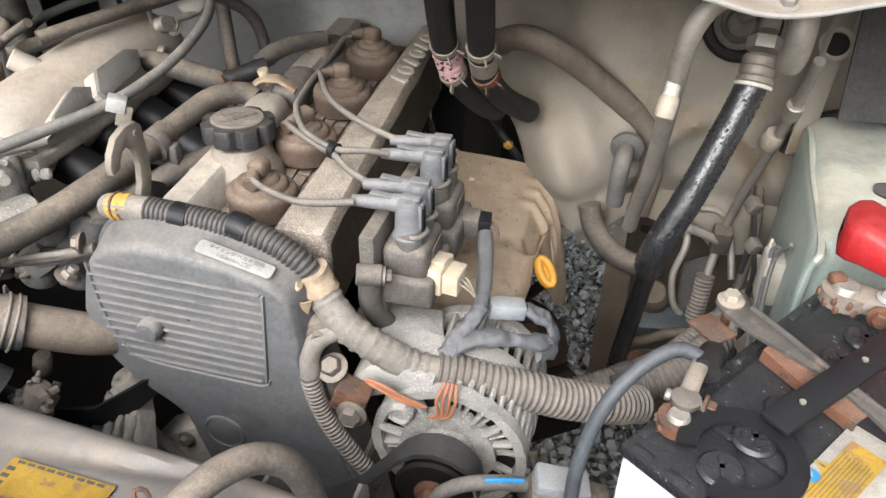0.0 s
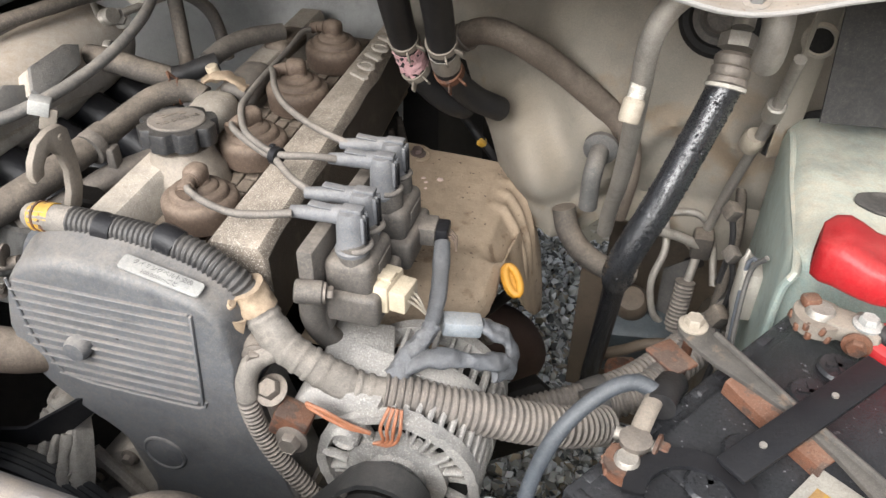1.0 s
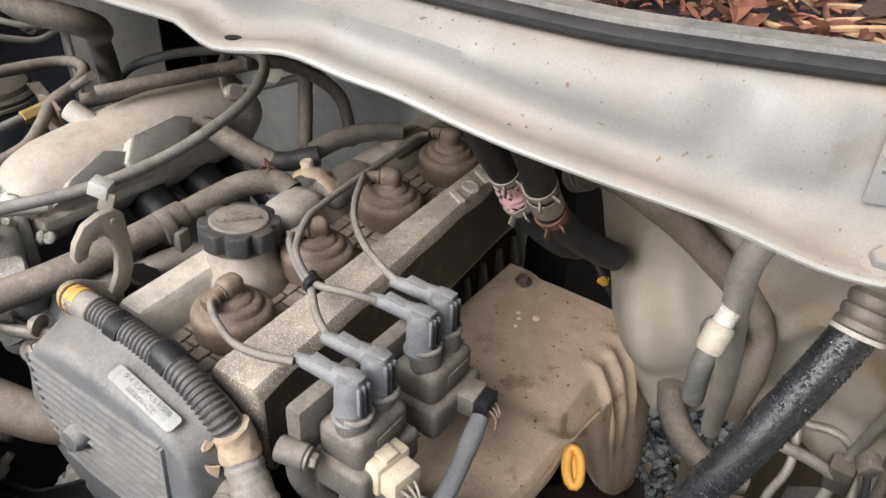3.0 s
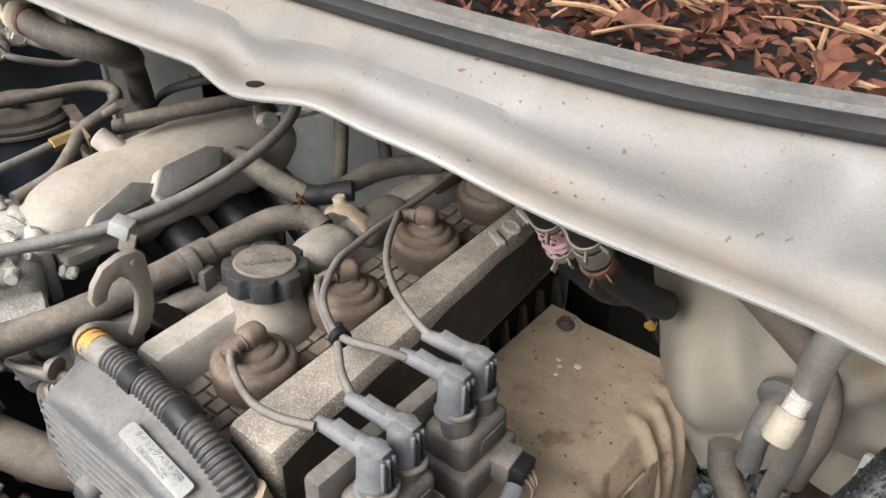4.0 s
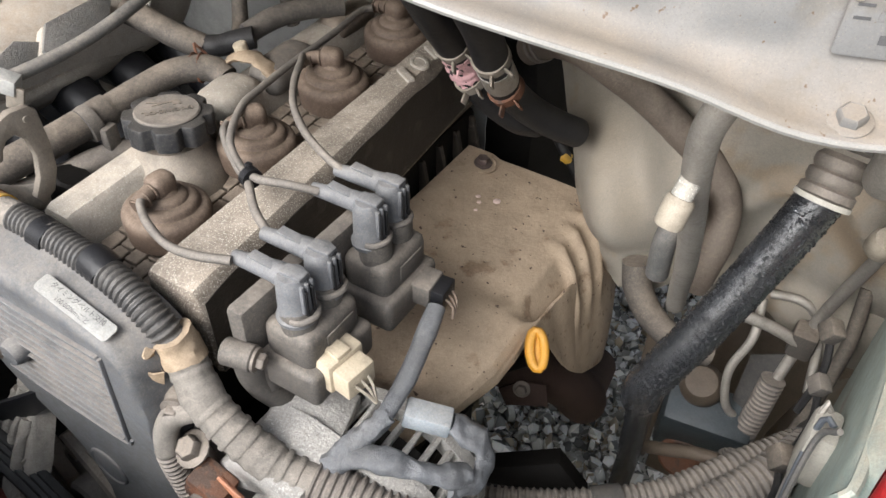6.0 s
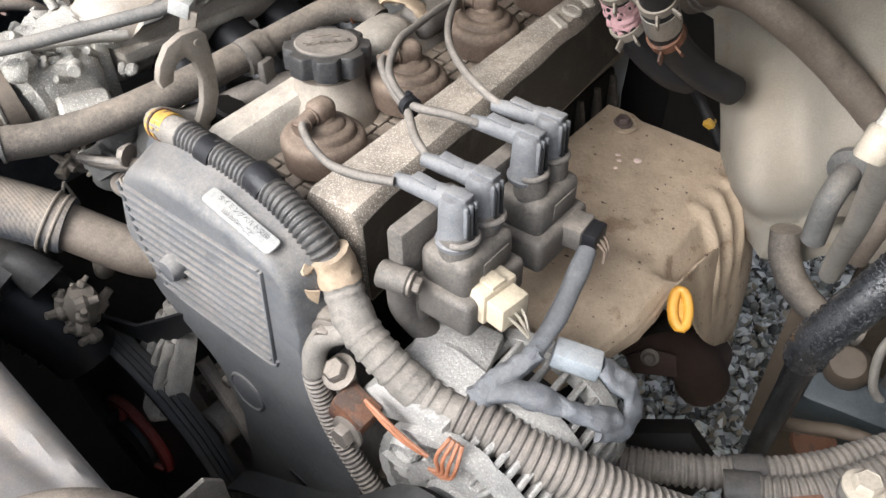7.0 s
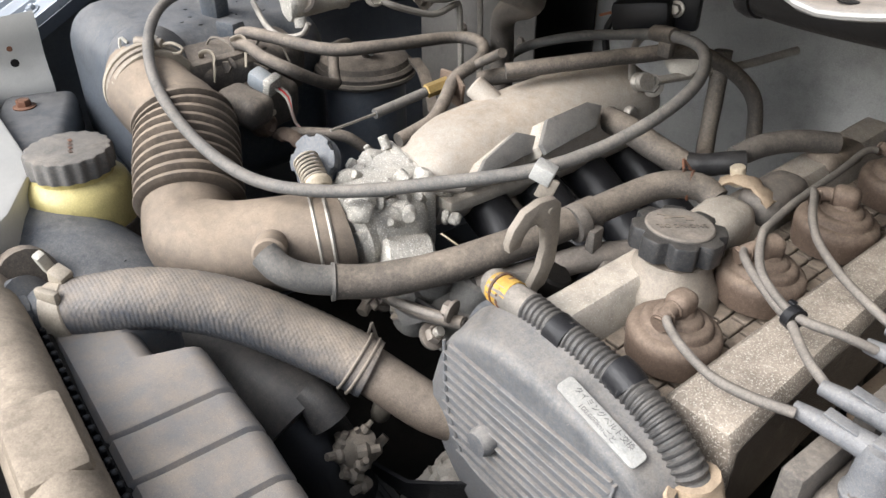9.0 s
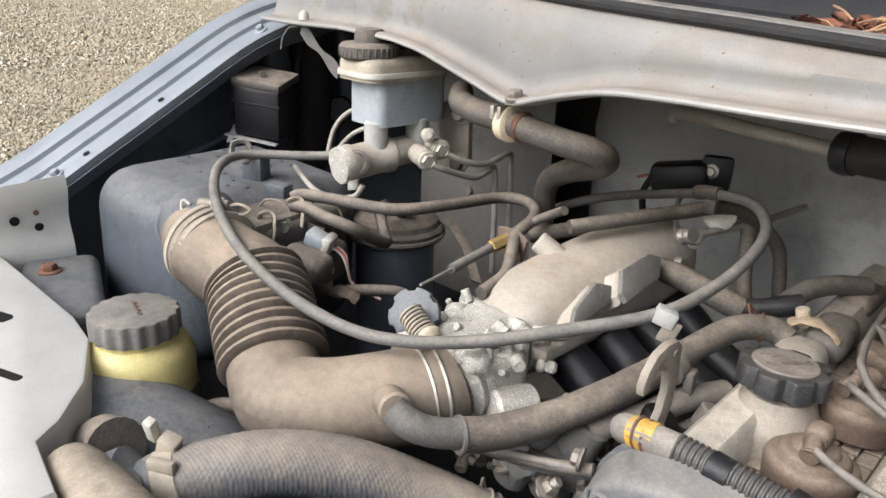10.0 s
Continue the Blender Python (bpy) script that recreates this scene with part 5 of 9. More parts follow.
part("blue_sleeve", crinkle(tube([(-0.108, 0.461, 0.925), (-0.09, 0.466, 0.936), (-0.068, 0.472, 0.936), (-0.045, 0.486, 0.926), (-0.036, 0.500, 0.918)], 0.0086, 20, 0.002, end=0.0068, wobble=0.0026, squash=0.7), 0.0018, 120), tape_grey, tapes, "blue-grey taped sleeve")
part("loop", crinkle(tube([(-0.060, 0.518, 0.932), (-0.044, 0.522, 0.924), (-0.034, 0.520, 0.910), (-0.033, 0.505, 0.905), (-0.042, 0.490, 0.915)], 0.0085, 20, 0.002, wobble=0.003, squash=0.45), 0.003, 110), tape_grey, tapes)

# alternator
alt = thing("alternator", (-0.105, 0.48, 0.78), "corroded grey aluminium alternator with cooling slots", "alternator")
AC = V(-0.101, 0, 0.853)
AX = pose(AC.x, 0.418, AC.z, -90, 0, 0)


def ring_of(r0, r1, y0, y1, n=40):
    bm = bmesh.new()
    prof = [(r0, y0), (r1, y0), (r1, y1), (r0, y1), (r0, y0)]
    rings = []
    for r, h in prof[:-1]:
        rings.append([bm.verts.new(AX @ Vector((r * math.cos(a), r * math.sin(a), h))) for a in (2 * math.pi * k / n for k in range(n))])
    for i in range(4):
        a, b = rings[i], rings[(i + 1) % 4]
        for k in range(n):
            bm.faces.new((a[k], a[(k + 1) % n], b[(k + 1) % n], b[k]))
    return bm


part("stator", lathe([(0.02, 0.012), (0.057, 0.012), (0.058, 0.085), (0.02, 0.09)], 36, AX), dark_void, alt, "dark windings inside")
part("front_ring", crinkle(ring_of(0.0575, 0.066, -0.001, 0.010, 72), 0.0018, 150), alt_alu, alt)
part("mid_ring", ring_of(0.056, 0.0665, 0.046, 0.066), alt_alu, alt)
part("rear_ring", ring_of(0.05, 0.0655, 0.1, 0.11), alt_alu, alt)
part("hub", lathe([(0.022, -0.004), (0.024, 0.0), (0.024, 0.01), (0.012, 0.012)], 28, AX), alt_alu, alt)
for k in range(42):
    a = 360 * k / 42
    bm = box((0.0615, 0, 0.029), (0.0075, 0.0044, 0.038), 0.0012, m=AX @ pose(0, 0, 0, 0, 0, a), seg=1)
    part("slot_fin", bm, alt_alu, alt)
for k in range(30):
    bm = box((0.0610, 0, 0.083), (0.007, 0.0045, 0.036), 0.001, m=AX @ pose(0, 0, 0, 0, 0, 360 * k / 30), seg=1)
    part("rear_fin", bm, alt_alu, alt)
part("inner_ring", crinkle(ring_of(0.024, 0.040, 0.0, 0.010, 60), 0.002, 170), alt_alu, alt)
rng = random.Random(17)
for k in range(34):
    bm = box((0.0485 + rng.uniform(-0.002, 0.002), 0, 0.005 + rng.uniform(-0.002, 0.002)), (0.020, rng.uniform(0.0022, 0.0042), 0.009), 0.002, m=AX @ pose(0, 0, 0, 0, rng.uniform(-14, 8), 360 * k / 34 + rng.uniform(-3, 3)), seg=2)
    part("spoke", crinkle(bm, 0.002, 200), alt_alu, alt)
for a, r in ((140, 0.011),):
    m = AX @ pose(0.052 * math.cos(math.radians(a)), -0.052 * math.sin(math.radians(a)), 0)
    part("screw_boss", crinkle(lathe([(r, 0.012), (r, -0.003), (r * 0.75, -0.006), (r * 0.6, -0.003), (0, -0.003)], 22, m), 0.0015, 180), alt_alu, alt)
bm = prism([(-0.185, 0.905), (-0.168, 0.926), (-0.14, 0.928), (-0.115, 0.922), (-0.112, 0.905), (-0.135, 0.905), (-0.17, 0.888)], pose(0, 0.475, 0, 90, 0, 0), 0.052, 0.004)
part("ear", bm, alt_alu, alt, "cast mounting ear")
part("ear_pad", box((-0.150, 0.480, 0.917), (0.055, 0.055, 0.014), 0.004, (0, 8, 16)), alt_alu, alt)
part("tensioner", box((-0.18, 0.412, 0.899), (0.028, 0.022, 0.024), 0.003, (0, 20, 0)), rust, alt, "rusty adjuster block")
part("bolt", hexbolt((-0.176, 0.4005, 0.892), (0, -1, 0.1), 0.0085), bolt_steel, alt)
part("bolt", hexbolt((-0.197, 0.418, 0.920), (-0.1, -0.5, 0.85), 0.0085), bolt_steel, alt)
part("bolt_post", rod((-0.197, 0.425, 0.885), (-0.197, 0.42, 0.916), 0.0085), bolt_steel, alt)
part("pulley", lathe([(0.012, -0.045), (0.03, -0.045), (0.032, -0.042), (0.029, -0.037), (0.029, -0.02), (0.032, -0.016), (0.03, -0.012), (0.015, -0.012)], 32, AX), dark_void, alt)
part("pulley_nut", hexbolt((AC.x, 0.372, AC.z), (0, -1, 0), 0.010), rust, alt, "rusty pulley nut")
for k, (dy, dz) in enumerate(((0, 0), (0.001, 0.004), (-0.001, 0.008))):
    part("copper_strand", tube([(-0.166, 0.411 + dy, 0.920 + dz * 0.5), (-0.15, 0.409 + dy, 0.914 + dz), (-0.135, 0.410, 0.907 + dz * 0.6), (-0.118, 0.413, 0.903)], 0.0015, 7, 0.005), copper, alt, "bare orange wire strands")
for k in range(4):
    part("copper_strand", tube([(-0.104 + 0.003 * k, 0.418, 0.93), (-0.109 + 0.005 * k, 0.41, 0.915), (-0.107 + 0.003 * k, 0.41, 0.902), (-0.115 + 0.003 * k, 0.41, 0.896)], 0.0014, 7, 0.004), copper, alt, "bare orange wire strands")

# belt, pulleys and fan behind the radiator shroud
bpts = [V(-0.066, 0.388, 0.850), V(-0.069, 0.388, 0.866), V(-0.078, 0.388, 0.879), V(-0.090, 0.388, 0.886), V(-0.103, 0.388, 0.888), V(-0.117, 0.388, 0.884), V(-0.130, 0.388, 0.873), V(-0.145, 0.387, 0.852), V(-0.172, 0.386, 0.815), V(-0.217, 0.385, 0.775), V(-0.300, 0.381, 0.724), V(-0.316, 0.379, 0.712)]
rows = []
for p in bpts:
    rows.append([p + V(0, dy, dz) for dy, dz in ((-0.011, 0), (0.011, 0), (0.011, 0.005), (-0.011, 0.005))])
solo("drive_belt", sheet(rows, 0, close=True), belt_black, "black rubber drive belt to the alternator", "belt")
fan = thing("cooling_fan", (-0.47, 0.37, 0.5), "black fan wheel with a ribbed rim and red hub mark", "fan")
FX = pose(-0.457, 0.352, 0.675, -90, 0, 0)
prof = [(0.116, 0.016), (0.134, 0.012), (0.1385, 0.0125), (0.1408, 0.0155), (0.1411, 0.0175), (0.1396, 0.0183), (0.1411, 0.0192), (0.1411, 0.0225), (0.1396, 0.0233), (0.1411, 0.0242), (0.1411, 0.0275), (0.1396, 0.0283), (0.1411, 0.0292), (0.1409, 0.0335), (0.1395, 0.0355), (0.134, 0.0365), (0.11, 0.0365)]
part("rim", lathe(prof, 96, FX), belt_black, fan, "smooth black belt rim")
part("web", lathe([(0.03, 0.016), (0.07, 0.024), (0.10, 0.027), (0.118, 0.022)], 60, FX), black_plastic, fan)
part("hub", lathe([(0, -0.004), (0.028, -0.004), (0.034, 0.002), (0.034, 0.018)], 40, FX), black_plastic, fan)
part("red_ring", lathe([(0.036, 0.010), (0.040, 0.007), (0.047, 0.008), (0.049, 0.013), (0.046, 0.022)], 60, FX), red_dull, fan, "dull red ring round the hub")
for k in range(3):
    a = 0.5 + k * 2.09
    part("red_spoke", tube([FX @ V(0.030 * math.cos(a), 0.030 * math.sin(a), 0.004), FX @ V(0.042 * math.cos(a), 0.042 * math.sin(a), 0.008)], 0.004, 8, 0.006), red_dull, fan, "red painted spoke")
bracket = thing("ribbed_bracket", (-0.4, 0.41, 0.7), "ribbed cast aluminium pump bracket", "bracket")
bo = V(-0.410, 0.3835, 0.7765)
bv = (V(-0.407, 0.420, 0.836) - bo).normalized()
bu = V(0.070, -0.015, 0.019)
bu = (bu - bv * bu.dot(bv)).normalized()
bn = bu.cross(bv)
BM = Matrix(((bu.x, bv.x, bn.x, bo.x), (bu.y, bv.y, bn.y, bo.y), (bu.z, bv.z, bn.z, bo.z), (0, 0, 0, 1)))
web = prism([(-0.036, -0.012), (-0.018, -0.020), (0.016, -0.022), (0.038, -0.012), (0.036, 0.018), (0.026, 0.050), (0.012, 0.074), (-0.012, 0.078), (-0.022, 0.060), (-0.028, 0.024)], BM @ pose(0, 0, -0.014), 0.020, 0.004)
part("plate", crinkle(web, 0.0016, 120), cast_dust, bracket)
for x0, x1, v0, v1, w in ((-0.029, -0.014, -0.010, 0.062, 0.007), (-0.010, -0.003, -0.016, 0.070, 0.008), (0.010, 0.006, -0.018, 0.066, 0.007), (0.030, 0.018, -0.010, 0.052, 0.008)):
    bm = tube([BM @ V(x0, v0, 0.006), BM @ V((x0 + x1) / 2, (v0 + v1) / 2, 0.010), BM @ V(x1, v1, 0.006)], w * 0.62, 10, 0.004, wobble=0.0012)
    part("rib", crinkle(bm, 0.0016, 150), cast_dust, bracket)
for v, h in ((-0.008, 0.010), (0.020, 0.006)):
    part("cross_rib", crinkle(tube([BM @ V(-0.030, v, 0.005), BM @ V(0.0, v + 0.003, 0.007), BM @ V(0.030, v - 0.002, 0.005)], h * 0.6, 10, 0.004, wobble=0.0012), 0.0014, 160), cast_dust, bracket)
part("boss", crinkle(lathe([(0.013, -0.020), (0.0130, 0.010), (0.0115, 0.013), (0.006, 0.0135), (0.005, 0.010), (0, 0.010)], 20, axis(BM @ V(-0.004, 0.072, -0.006), BM @ V(-0.008, 0.090, 0.014))), 0.0008, 150), cast_dust, bracket)
part("lug", crinkle(box((-0.030, -0.004, 0.002), (0.020, 0.022, 0.020), 0.005, m=BM), 0.0016, 140), cast_dust, bracket)
part("lug", crinkle(box((0.020, -0.012, 0.004), (0.026, 0.018, 0.018), 0.005, m=BM), 0.0016, 140), cast_dust, bracket)
part("bolt", hexbolt(BM @ V(-0.034, -0.002, 0.012), BM.to_3x3() @ V(-0.3, -0.2, 1), 0.006), bolt_steel, bracket)
fp = thing("engine_front_plate", (-0.3, 0.46, 0.6), "dusty brown lower front cover of the engine", "engine plate")
part("plate", prism([(-0.56, 0.48), (-0.17, 0.48), (-0.18, 0.80), (-0.30, 0.80), (-0.352, 0.792), (-0.395, 0.765), (-0.43, 0.72), (-0.50, 0.64)], pose(0, 0.457, 0, 90, 0, 0), 0.03, 0.006), cover_dust, fp)
part("boss", rod((-0.385, 0.43, 0.70), (-0.385, 0.404, 0.70), 0.02, 20), cover_dust, fp)
part("seam", tube([(-0.40, 0.424, 0.775), (-0.365, 0.422, 0.735), (-0.34, 0.422, 0.69), (-0.325, 0.422, 0.64)], 0.007, 8), cover_dust, fp)
part("web", box((-0.43, 0.423, 0.66), (0.012, 0.02, 0.19), 0.004, (0, -24, 0)), cover_dust, fp)
part("web", box((-0.475, 0.423, 0.58), (0.012, 0.02, 0.15), 0.004, (0, -30, 0)), cover_dust, fp)
for x, z in ((-0.405, 0.735), (-0.345, 0.69), (-0.42, 0.66), (-0.362, 0.775)):
    part("bolt", hexbolt((x, 0.426, z), (0, -1, 0), 0.006), bolt_steel, fp)
strap = sheet([[V(-0.462, 0.372, 0.848), V(-0.462, 0.374, 0.840)], [V(-0.445, 0.38, 0.842), V(-0.445, 0.384, 0.822)], [V(-0.42, 0.39, 0.840), V(-0.42, 0.396, 0.812)], [V(-0.392, 0.40, 0.858), V(-0.392, 0.406, 0.828)], [V(-0.37, 0.41, 0.872), V(-0.37, 0.416, 0.848)]], 0.003)
solo("stay", strap, black_plastic, "bent dark steel stay", "stay")
pump = thing("steering_pump", (-0.5, 0.33, 0.8), "dusty dark steering pump housing with furred fittings", "pump")
part("housing", tube([(-0.612, 0.315, 0.915), (-0.585, 0.322, 0.905), (-0.55, 0.333, 0.893), (-0.515, 0.343, 0.882), (-0.50, 0.347, 0.874)], 0.033, 24, 0.01, end=0.037), pump_dust, pump)
# Lower body is black, with the shadow under the housing painted in.
part("body", tube([(-0.53, 0.335, 0.86), (-0.50, 0.345, 0.845), (-0.475, 0.352, 0.825), (-0.462, 0.356, 0.80)], 0.040, 22, 0.01, end=0.030), black_plastic, pump, "lower body, black with its shadow put into the colour")
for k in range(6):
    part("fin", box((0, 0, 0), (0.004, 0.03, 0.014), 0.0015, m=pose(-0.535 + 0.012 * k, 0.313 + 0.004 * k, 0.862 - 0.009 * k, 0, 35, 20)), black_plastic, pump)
part("stub", tube([(-0.496, 0.346, 0.903), (-0.484, 0.351, 0.896), (-0.474, 0.355, 0.884)], 0.0145, 18, 0.004, end=0.018), pump_dust, pump, "dusty brown stub pipe")
rng = random.Random(8)
for k in range(22):
    bm = lathe([(0.003, 0), (0.0045, 0.001), (0.0045, 0.006), (0.0025, 0.008), (0.0022, 0.013), (0, 0.013)], 8, pose(-0.452 + rng.uniform(-0.014, 0.014), 0.366 + rng.uniform(-0.014, 0.010), 0.858 + rng.uniform(-0.03, 0.022), rng.uniform(-70, 70), rng.uniform(-20, 90), 0) @ Matrix.Scale(rng.uniform(0.8, 1.7), 4))
    part("fitting", bm, hook_steel, pump)
part("fitting_core", lathe([(0.009, -0.026), (0.014, -0.02), (0.016, 0.01), (0.010, 0.024), (0, 0.026)], 12, pose(-0.456, 0.364, 0.856, -10, 20, 0)), hook_steel, pump)
part("nub", lathe([(0.007, -0.012), (0.0085, -0.008), (0.0085, 0.008), (0.006, 0.012), (0, 0.012)], 14, pose(-0.474, 0.402, 0.868, 0, 20, 0)), hook_steel, pump)

# upper radiator hose
rh = thing("radiator_hose", (-0.5, 0.3, 0.93), "thick braided radiator hose, dusty on top, with wire clamps", "radiator hose")
RH = [(-0.605, 0.205, 0.978), (-0.586, 0.228, 0.987), (-0.56, 0.265, 0.993), (-0.53, 0.308, 0.983), (-0.495, 0.35, 0.958), (-0.454, 0.383, 0.936)]
pth, L = smooth_path(RH, 0.003)
bm = bmesh.new()
sweep(bm, pth, [0.0226 + 0.0005 * (i % 2) for i in range(len(pth))], 28)
part("hose", bm, mesh_hose, rh)
part("thermostat_neck", tube([(-0.47, 0.372, 0.945), (-0.44, 0.392, 0.926), (-0.415, 0.408, 0.912), (-0.395, 0.43, 0.90)], 0.0185, 22, 0.008), hose_brown, rh, "dusty metal outlet neck")


def wire_clamp(at, to, r, mat=zinc, parent=None):
    """A double wire ring with two bent ears."""
    m = axis(at, Vector(at) + Vector(to))
    bm = bmesh.new()
    for h in (-0.0035, 0.0035):
        pts = [m @ V(r * math.cos(a), r * math.sin(a), h) for a in np.linspace(0.2, 2 * math.pi - 0.1, 28)]
        pts.append(m @ V((r + 0.008), -0.004 if h > 0 else 0.012, h * 2.2))
        tube(pts, 0.0013, 7, 0.004, bm)
    tube([m @ V(r + 0.008, -0.004, 0.0077), m @ V(r + 0.009, 0.003, 0.0), m @ V(r + 0.008, 0.012, -0.0077)], 0.0013, 7, 0.003, bm)
    return part("wire_clamp", bm, mat, parent, "sprung wire hose clamp") if parent else bm


wire_clamp((-0.462, 0.377, 0.940), (0.6, 0.45, -0.42), 0.0236, hook_steel, rh)
bm = lathe([(0.0236, -0.008), (0.0246, -0.007), (0.0246, 0.007), (0.0236, 0.008)], 28, axis((-0.596, 0.214, 0.982), (-0.574, 0.25, 0.992)))
box((-0.603, 0.218, 1.008), (0.014, 0.012, 0.014), 0.002, (10, 20, 30), bm=bm)
box((-0.589, 0.205, 1.005), (0.02, 0.006, 0.01), 0.002, (0, 0, 30), bm=bm)
part("band_clamp", bm, tan_plastic, rh, "sandy screw clamp")
part("clamp_tail", box((-0.614, 0.212, 1.017), (0.008, 0.008, 0.02), 0.002, (20, 10, 20)), clear_white, rh, "white plastic clamp key")

# radiator, tank and shroud
rad = thing("radiator", (-0.3, 0.15, 0.5), "sandy dust-covered radiator with a crimped top tank", "radiator")
part("top_tank", tube([(-0.645, 0.168, 0.985), (-0.60, 0.168, 0.993), (-0.45, 0.168, 0.999), (-0.2, 0.168, 0.999), (0.02, 0.168, 0.995)], 0.0225, 20, 0.02), radiator_brown, rad)
part("neck_block", box((-0.612, 0.172, 0.978), (0.055, 0.05, 0.05), 0.012), box_plastic, rad, "dark tank end under the hose neck")
part("outlet", lathe([(0.033, -0.014), (0.037, -0.010), (0.037, 0.004), (0.030, 0.008), (0.024, 0.012), (0.024, 0.03)], 28, axis((-0.610, 0.193, 0.972), (-0.597, 0.212, 0.981))), box_plastic, rad)
part("tank_step", box((-0.435, 0.168, 1.012), (0.07, 0.036, 0.022), 0.006), radiator_brown, rad)
part("core", box((-0.3, 0.165, 0.74), (0.66, 0.035, 0.46), 0.004), fin_brown, rad)
for k in range(58):
    part("crimp", box((-0.59 + k * 0.0105, 0.1940, 0.9845), (0.0050, 0.0045, 0.006), 0.001, seg=1), black_plastic, rad)
part("flange", box((-0.29, 0.192, 0.979), (0.62, 0.014, 0.006), 0.001), dark_void, rad)
part("front_flange", box((-0.29, 0.1425, 0.982), (0.64, 0.012, 0.008), 0.002), dark_void, rad)
bar = solo("support_bar", box((-0.3, 0.128, 0.993), (0.74, 0.012, 0.012), 0.003), dusty_rubber, "dusty dark seal along the cross panel", "seal")

shroud = thing("fan_shroud", (-0.35, 0.24, 0.6), "dusty dark plastic fan shroud with grooves and a yellow label", "fan shroud")
rows = []
for x in sorted(list(np.linspace(-0.60, -0.02, 60)) + [g + d for g in (-0.449, -0.408, -0.364) for d in (-0.004, -0.0025, -0.0012, 0, 0.0012, 0.0025, 0.004)]):
    edge = (0.2795 if x > -0.565 else 0.26) - 0.06 * max(0, x + 0.41)
    drop = 0.012 * max(0, (-0.50 - x) / 0.1) ** 1.5 + 0.05 * max(0, (x + 0.20) / 0.18) ** 2
    groove = sum(0.0045 * math.exp(-((x - g) / 0.0016) ** 2) for g in (-0.449, -0.408, -0.364))
    z = 0.9855 - drop - groove
    cut = 0.03 if -0.56 < x < -0.505 else 0
    # a long pressed hollow that deepens towards its end and stops at a small step
    run = min(1, max(0, (x + 0.345) / 0.09)) * min(1, max(0, (-0.203 - x) / 0.008))
    hollow = lambda y: 0.0055 * run * math.exp(-((y - 0.2535 - 0.10 * (x + 0.217)) / (0.0045 if y > 0.2535 + 0.10 * (x + 0.217) else 0.008)) ** 2)
    row = [V(x, 0.197, z - 0.004), V(x, 0.201, z + 0.001)]
    row += [V(x, y, z - hollow(y)) for y in np.linspace(0.215, edge - cut - 0.012, 16)]
    row += [V(x, edge - cut - 0.007, z - 0.002), V(x, edge - cut - 0.003, z - 0.005), V(x, edge - cut, z - 0.011), V(x, edge - 0.002 - cut, z - 0.05), V(x, min(0.262, edge - 0.005), 0.80)]
    rows.append(row)
part("hood", sheet(rows, 0.002), shroud_plastic, shroud)
FLM = pose(-0.2845, 0.2205, 0.9870) @ pose(0, 0, 0, 0, 0, -2)
sticker = part("sticker", prism(rounded(0.070, 0.025, 0.001), FLM, 0.0006, 0.0001), label_yellow, shroud, "worn yellow warning label with black marks")
for k in range(9):
    part("printed_bar", box((-0.028 + 0.0068 * k, 0.0103, 0.0008), (0.0048, 0.0018, 0.0003), 0, m=FLM), ink, sticker)
for k in range(3):
    part("printed_bar", box((-0.031, 0.005 - 0.005 * k, 0.0008), (0.005, 0.0025, 0.0003), 0, m=FLM), ink, sticker)

# overflow hose, filler cap and funnel at the radiator
oh = thing("overflow_hose", (-0.18, 0.22, 1.0), "bent tan rubber overflow hose with a wire pin", "hose")
part("hose", tube([(-0.206, 0.185, 1.008), (-0.193, 0.205, 1.017), (-0.179, 0.230, 1.024), (-0.164, 0.250, 1.019), (-0.152, 0.263, 0.998), (-0.146, 0.269, 0.96), (-0.145, 0.271, 0.92)], 0.0088, 16, 0.006), dusty_rubber, oh)
part("pin", tube([(-0.197, 0.196, 1.018), (-0.204, 0.201, 1.025), (-0.208, 0.204, 1.033), (-0.203, 0.207, 1.031), (-0.194, 0.198, 1.019)], 0.0013, 6, 0.003), rust, oh, "rusty wire pin")
part("filler_cap", lathe([(0.031, 0.0), (0.032, 0.006), (0.028, 0.010), (0, 0.011)], 32, pose(-0.222, 0.163, 1.012)), clear_white, rad, "white filler cap")
part("cap_disc", lathe([(0.024, 0.0108), (0.0235, 0.0118), (0, 0.0118)], 32, pose(-0.222, 0.163, 1.012)), label_yellow, rad, "yellow warning disc")
fun = thing("pump_guard", (-0.12, 0.28, 0.98), "dusty grey plastic guard with two rounded ears", "guard")
guard = [[V(x, 0.286 + 0.020 * u, 0.915 - 0.03 * s + 0.042 * s * math.sin(math.pi * min(1, 0.15 + u * 0.85))) for u in np.linspace(0, 1, 10)] for x, s in ((-0.196, 0.75), (-0.188, 0.95), (-0.165, 1.0), (-0.142, 0.95), (-0.134, 0.75))]
part("channel", sheet(guard, 0.0025), loom_cloth, fun)
for x in (-0.196, -0.134):
    part("ear", prism([(-0.022, -0.03), (0.022, -0.03), (0.022, 0.004), (0.012, 0.018), (-0.012, 0.018), (-0.022, 0.004)], pose(x, 0.297, 0.916, 90, 0, 90), 0.003, 0.001), loom_cloth, fun, "rounded flange")

# ---- air side ----
mani = thing("intake_manifold", (-0.55, 0.6, 0.95), "pale dusty cast aluminium intake plenum with machined pads", "intake manifold")
rows = []
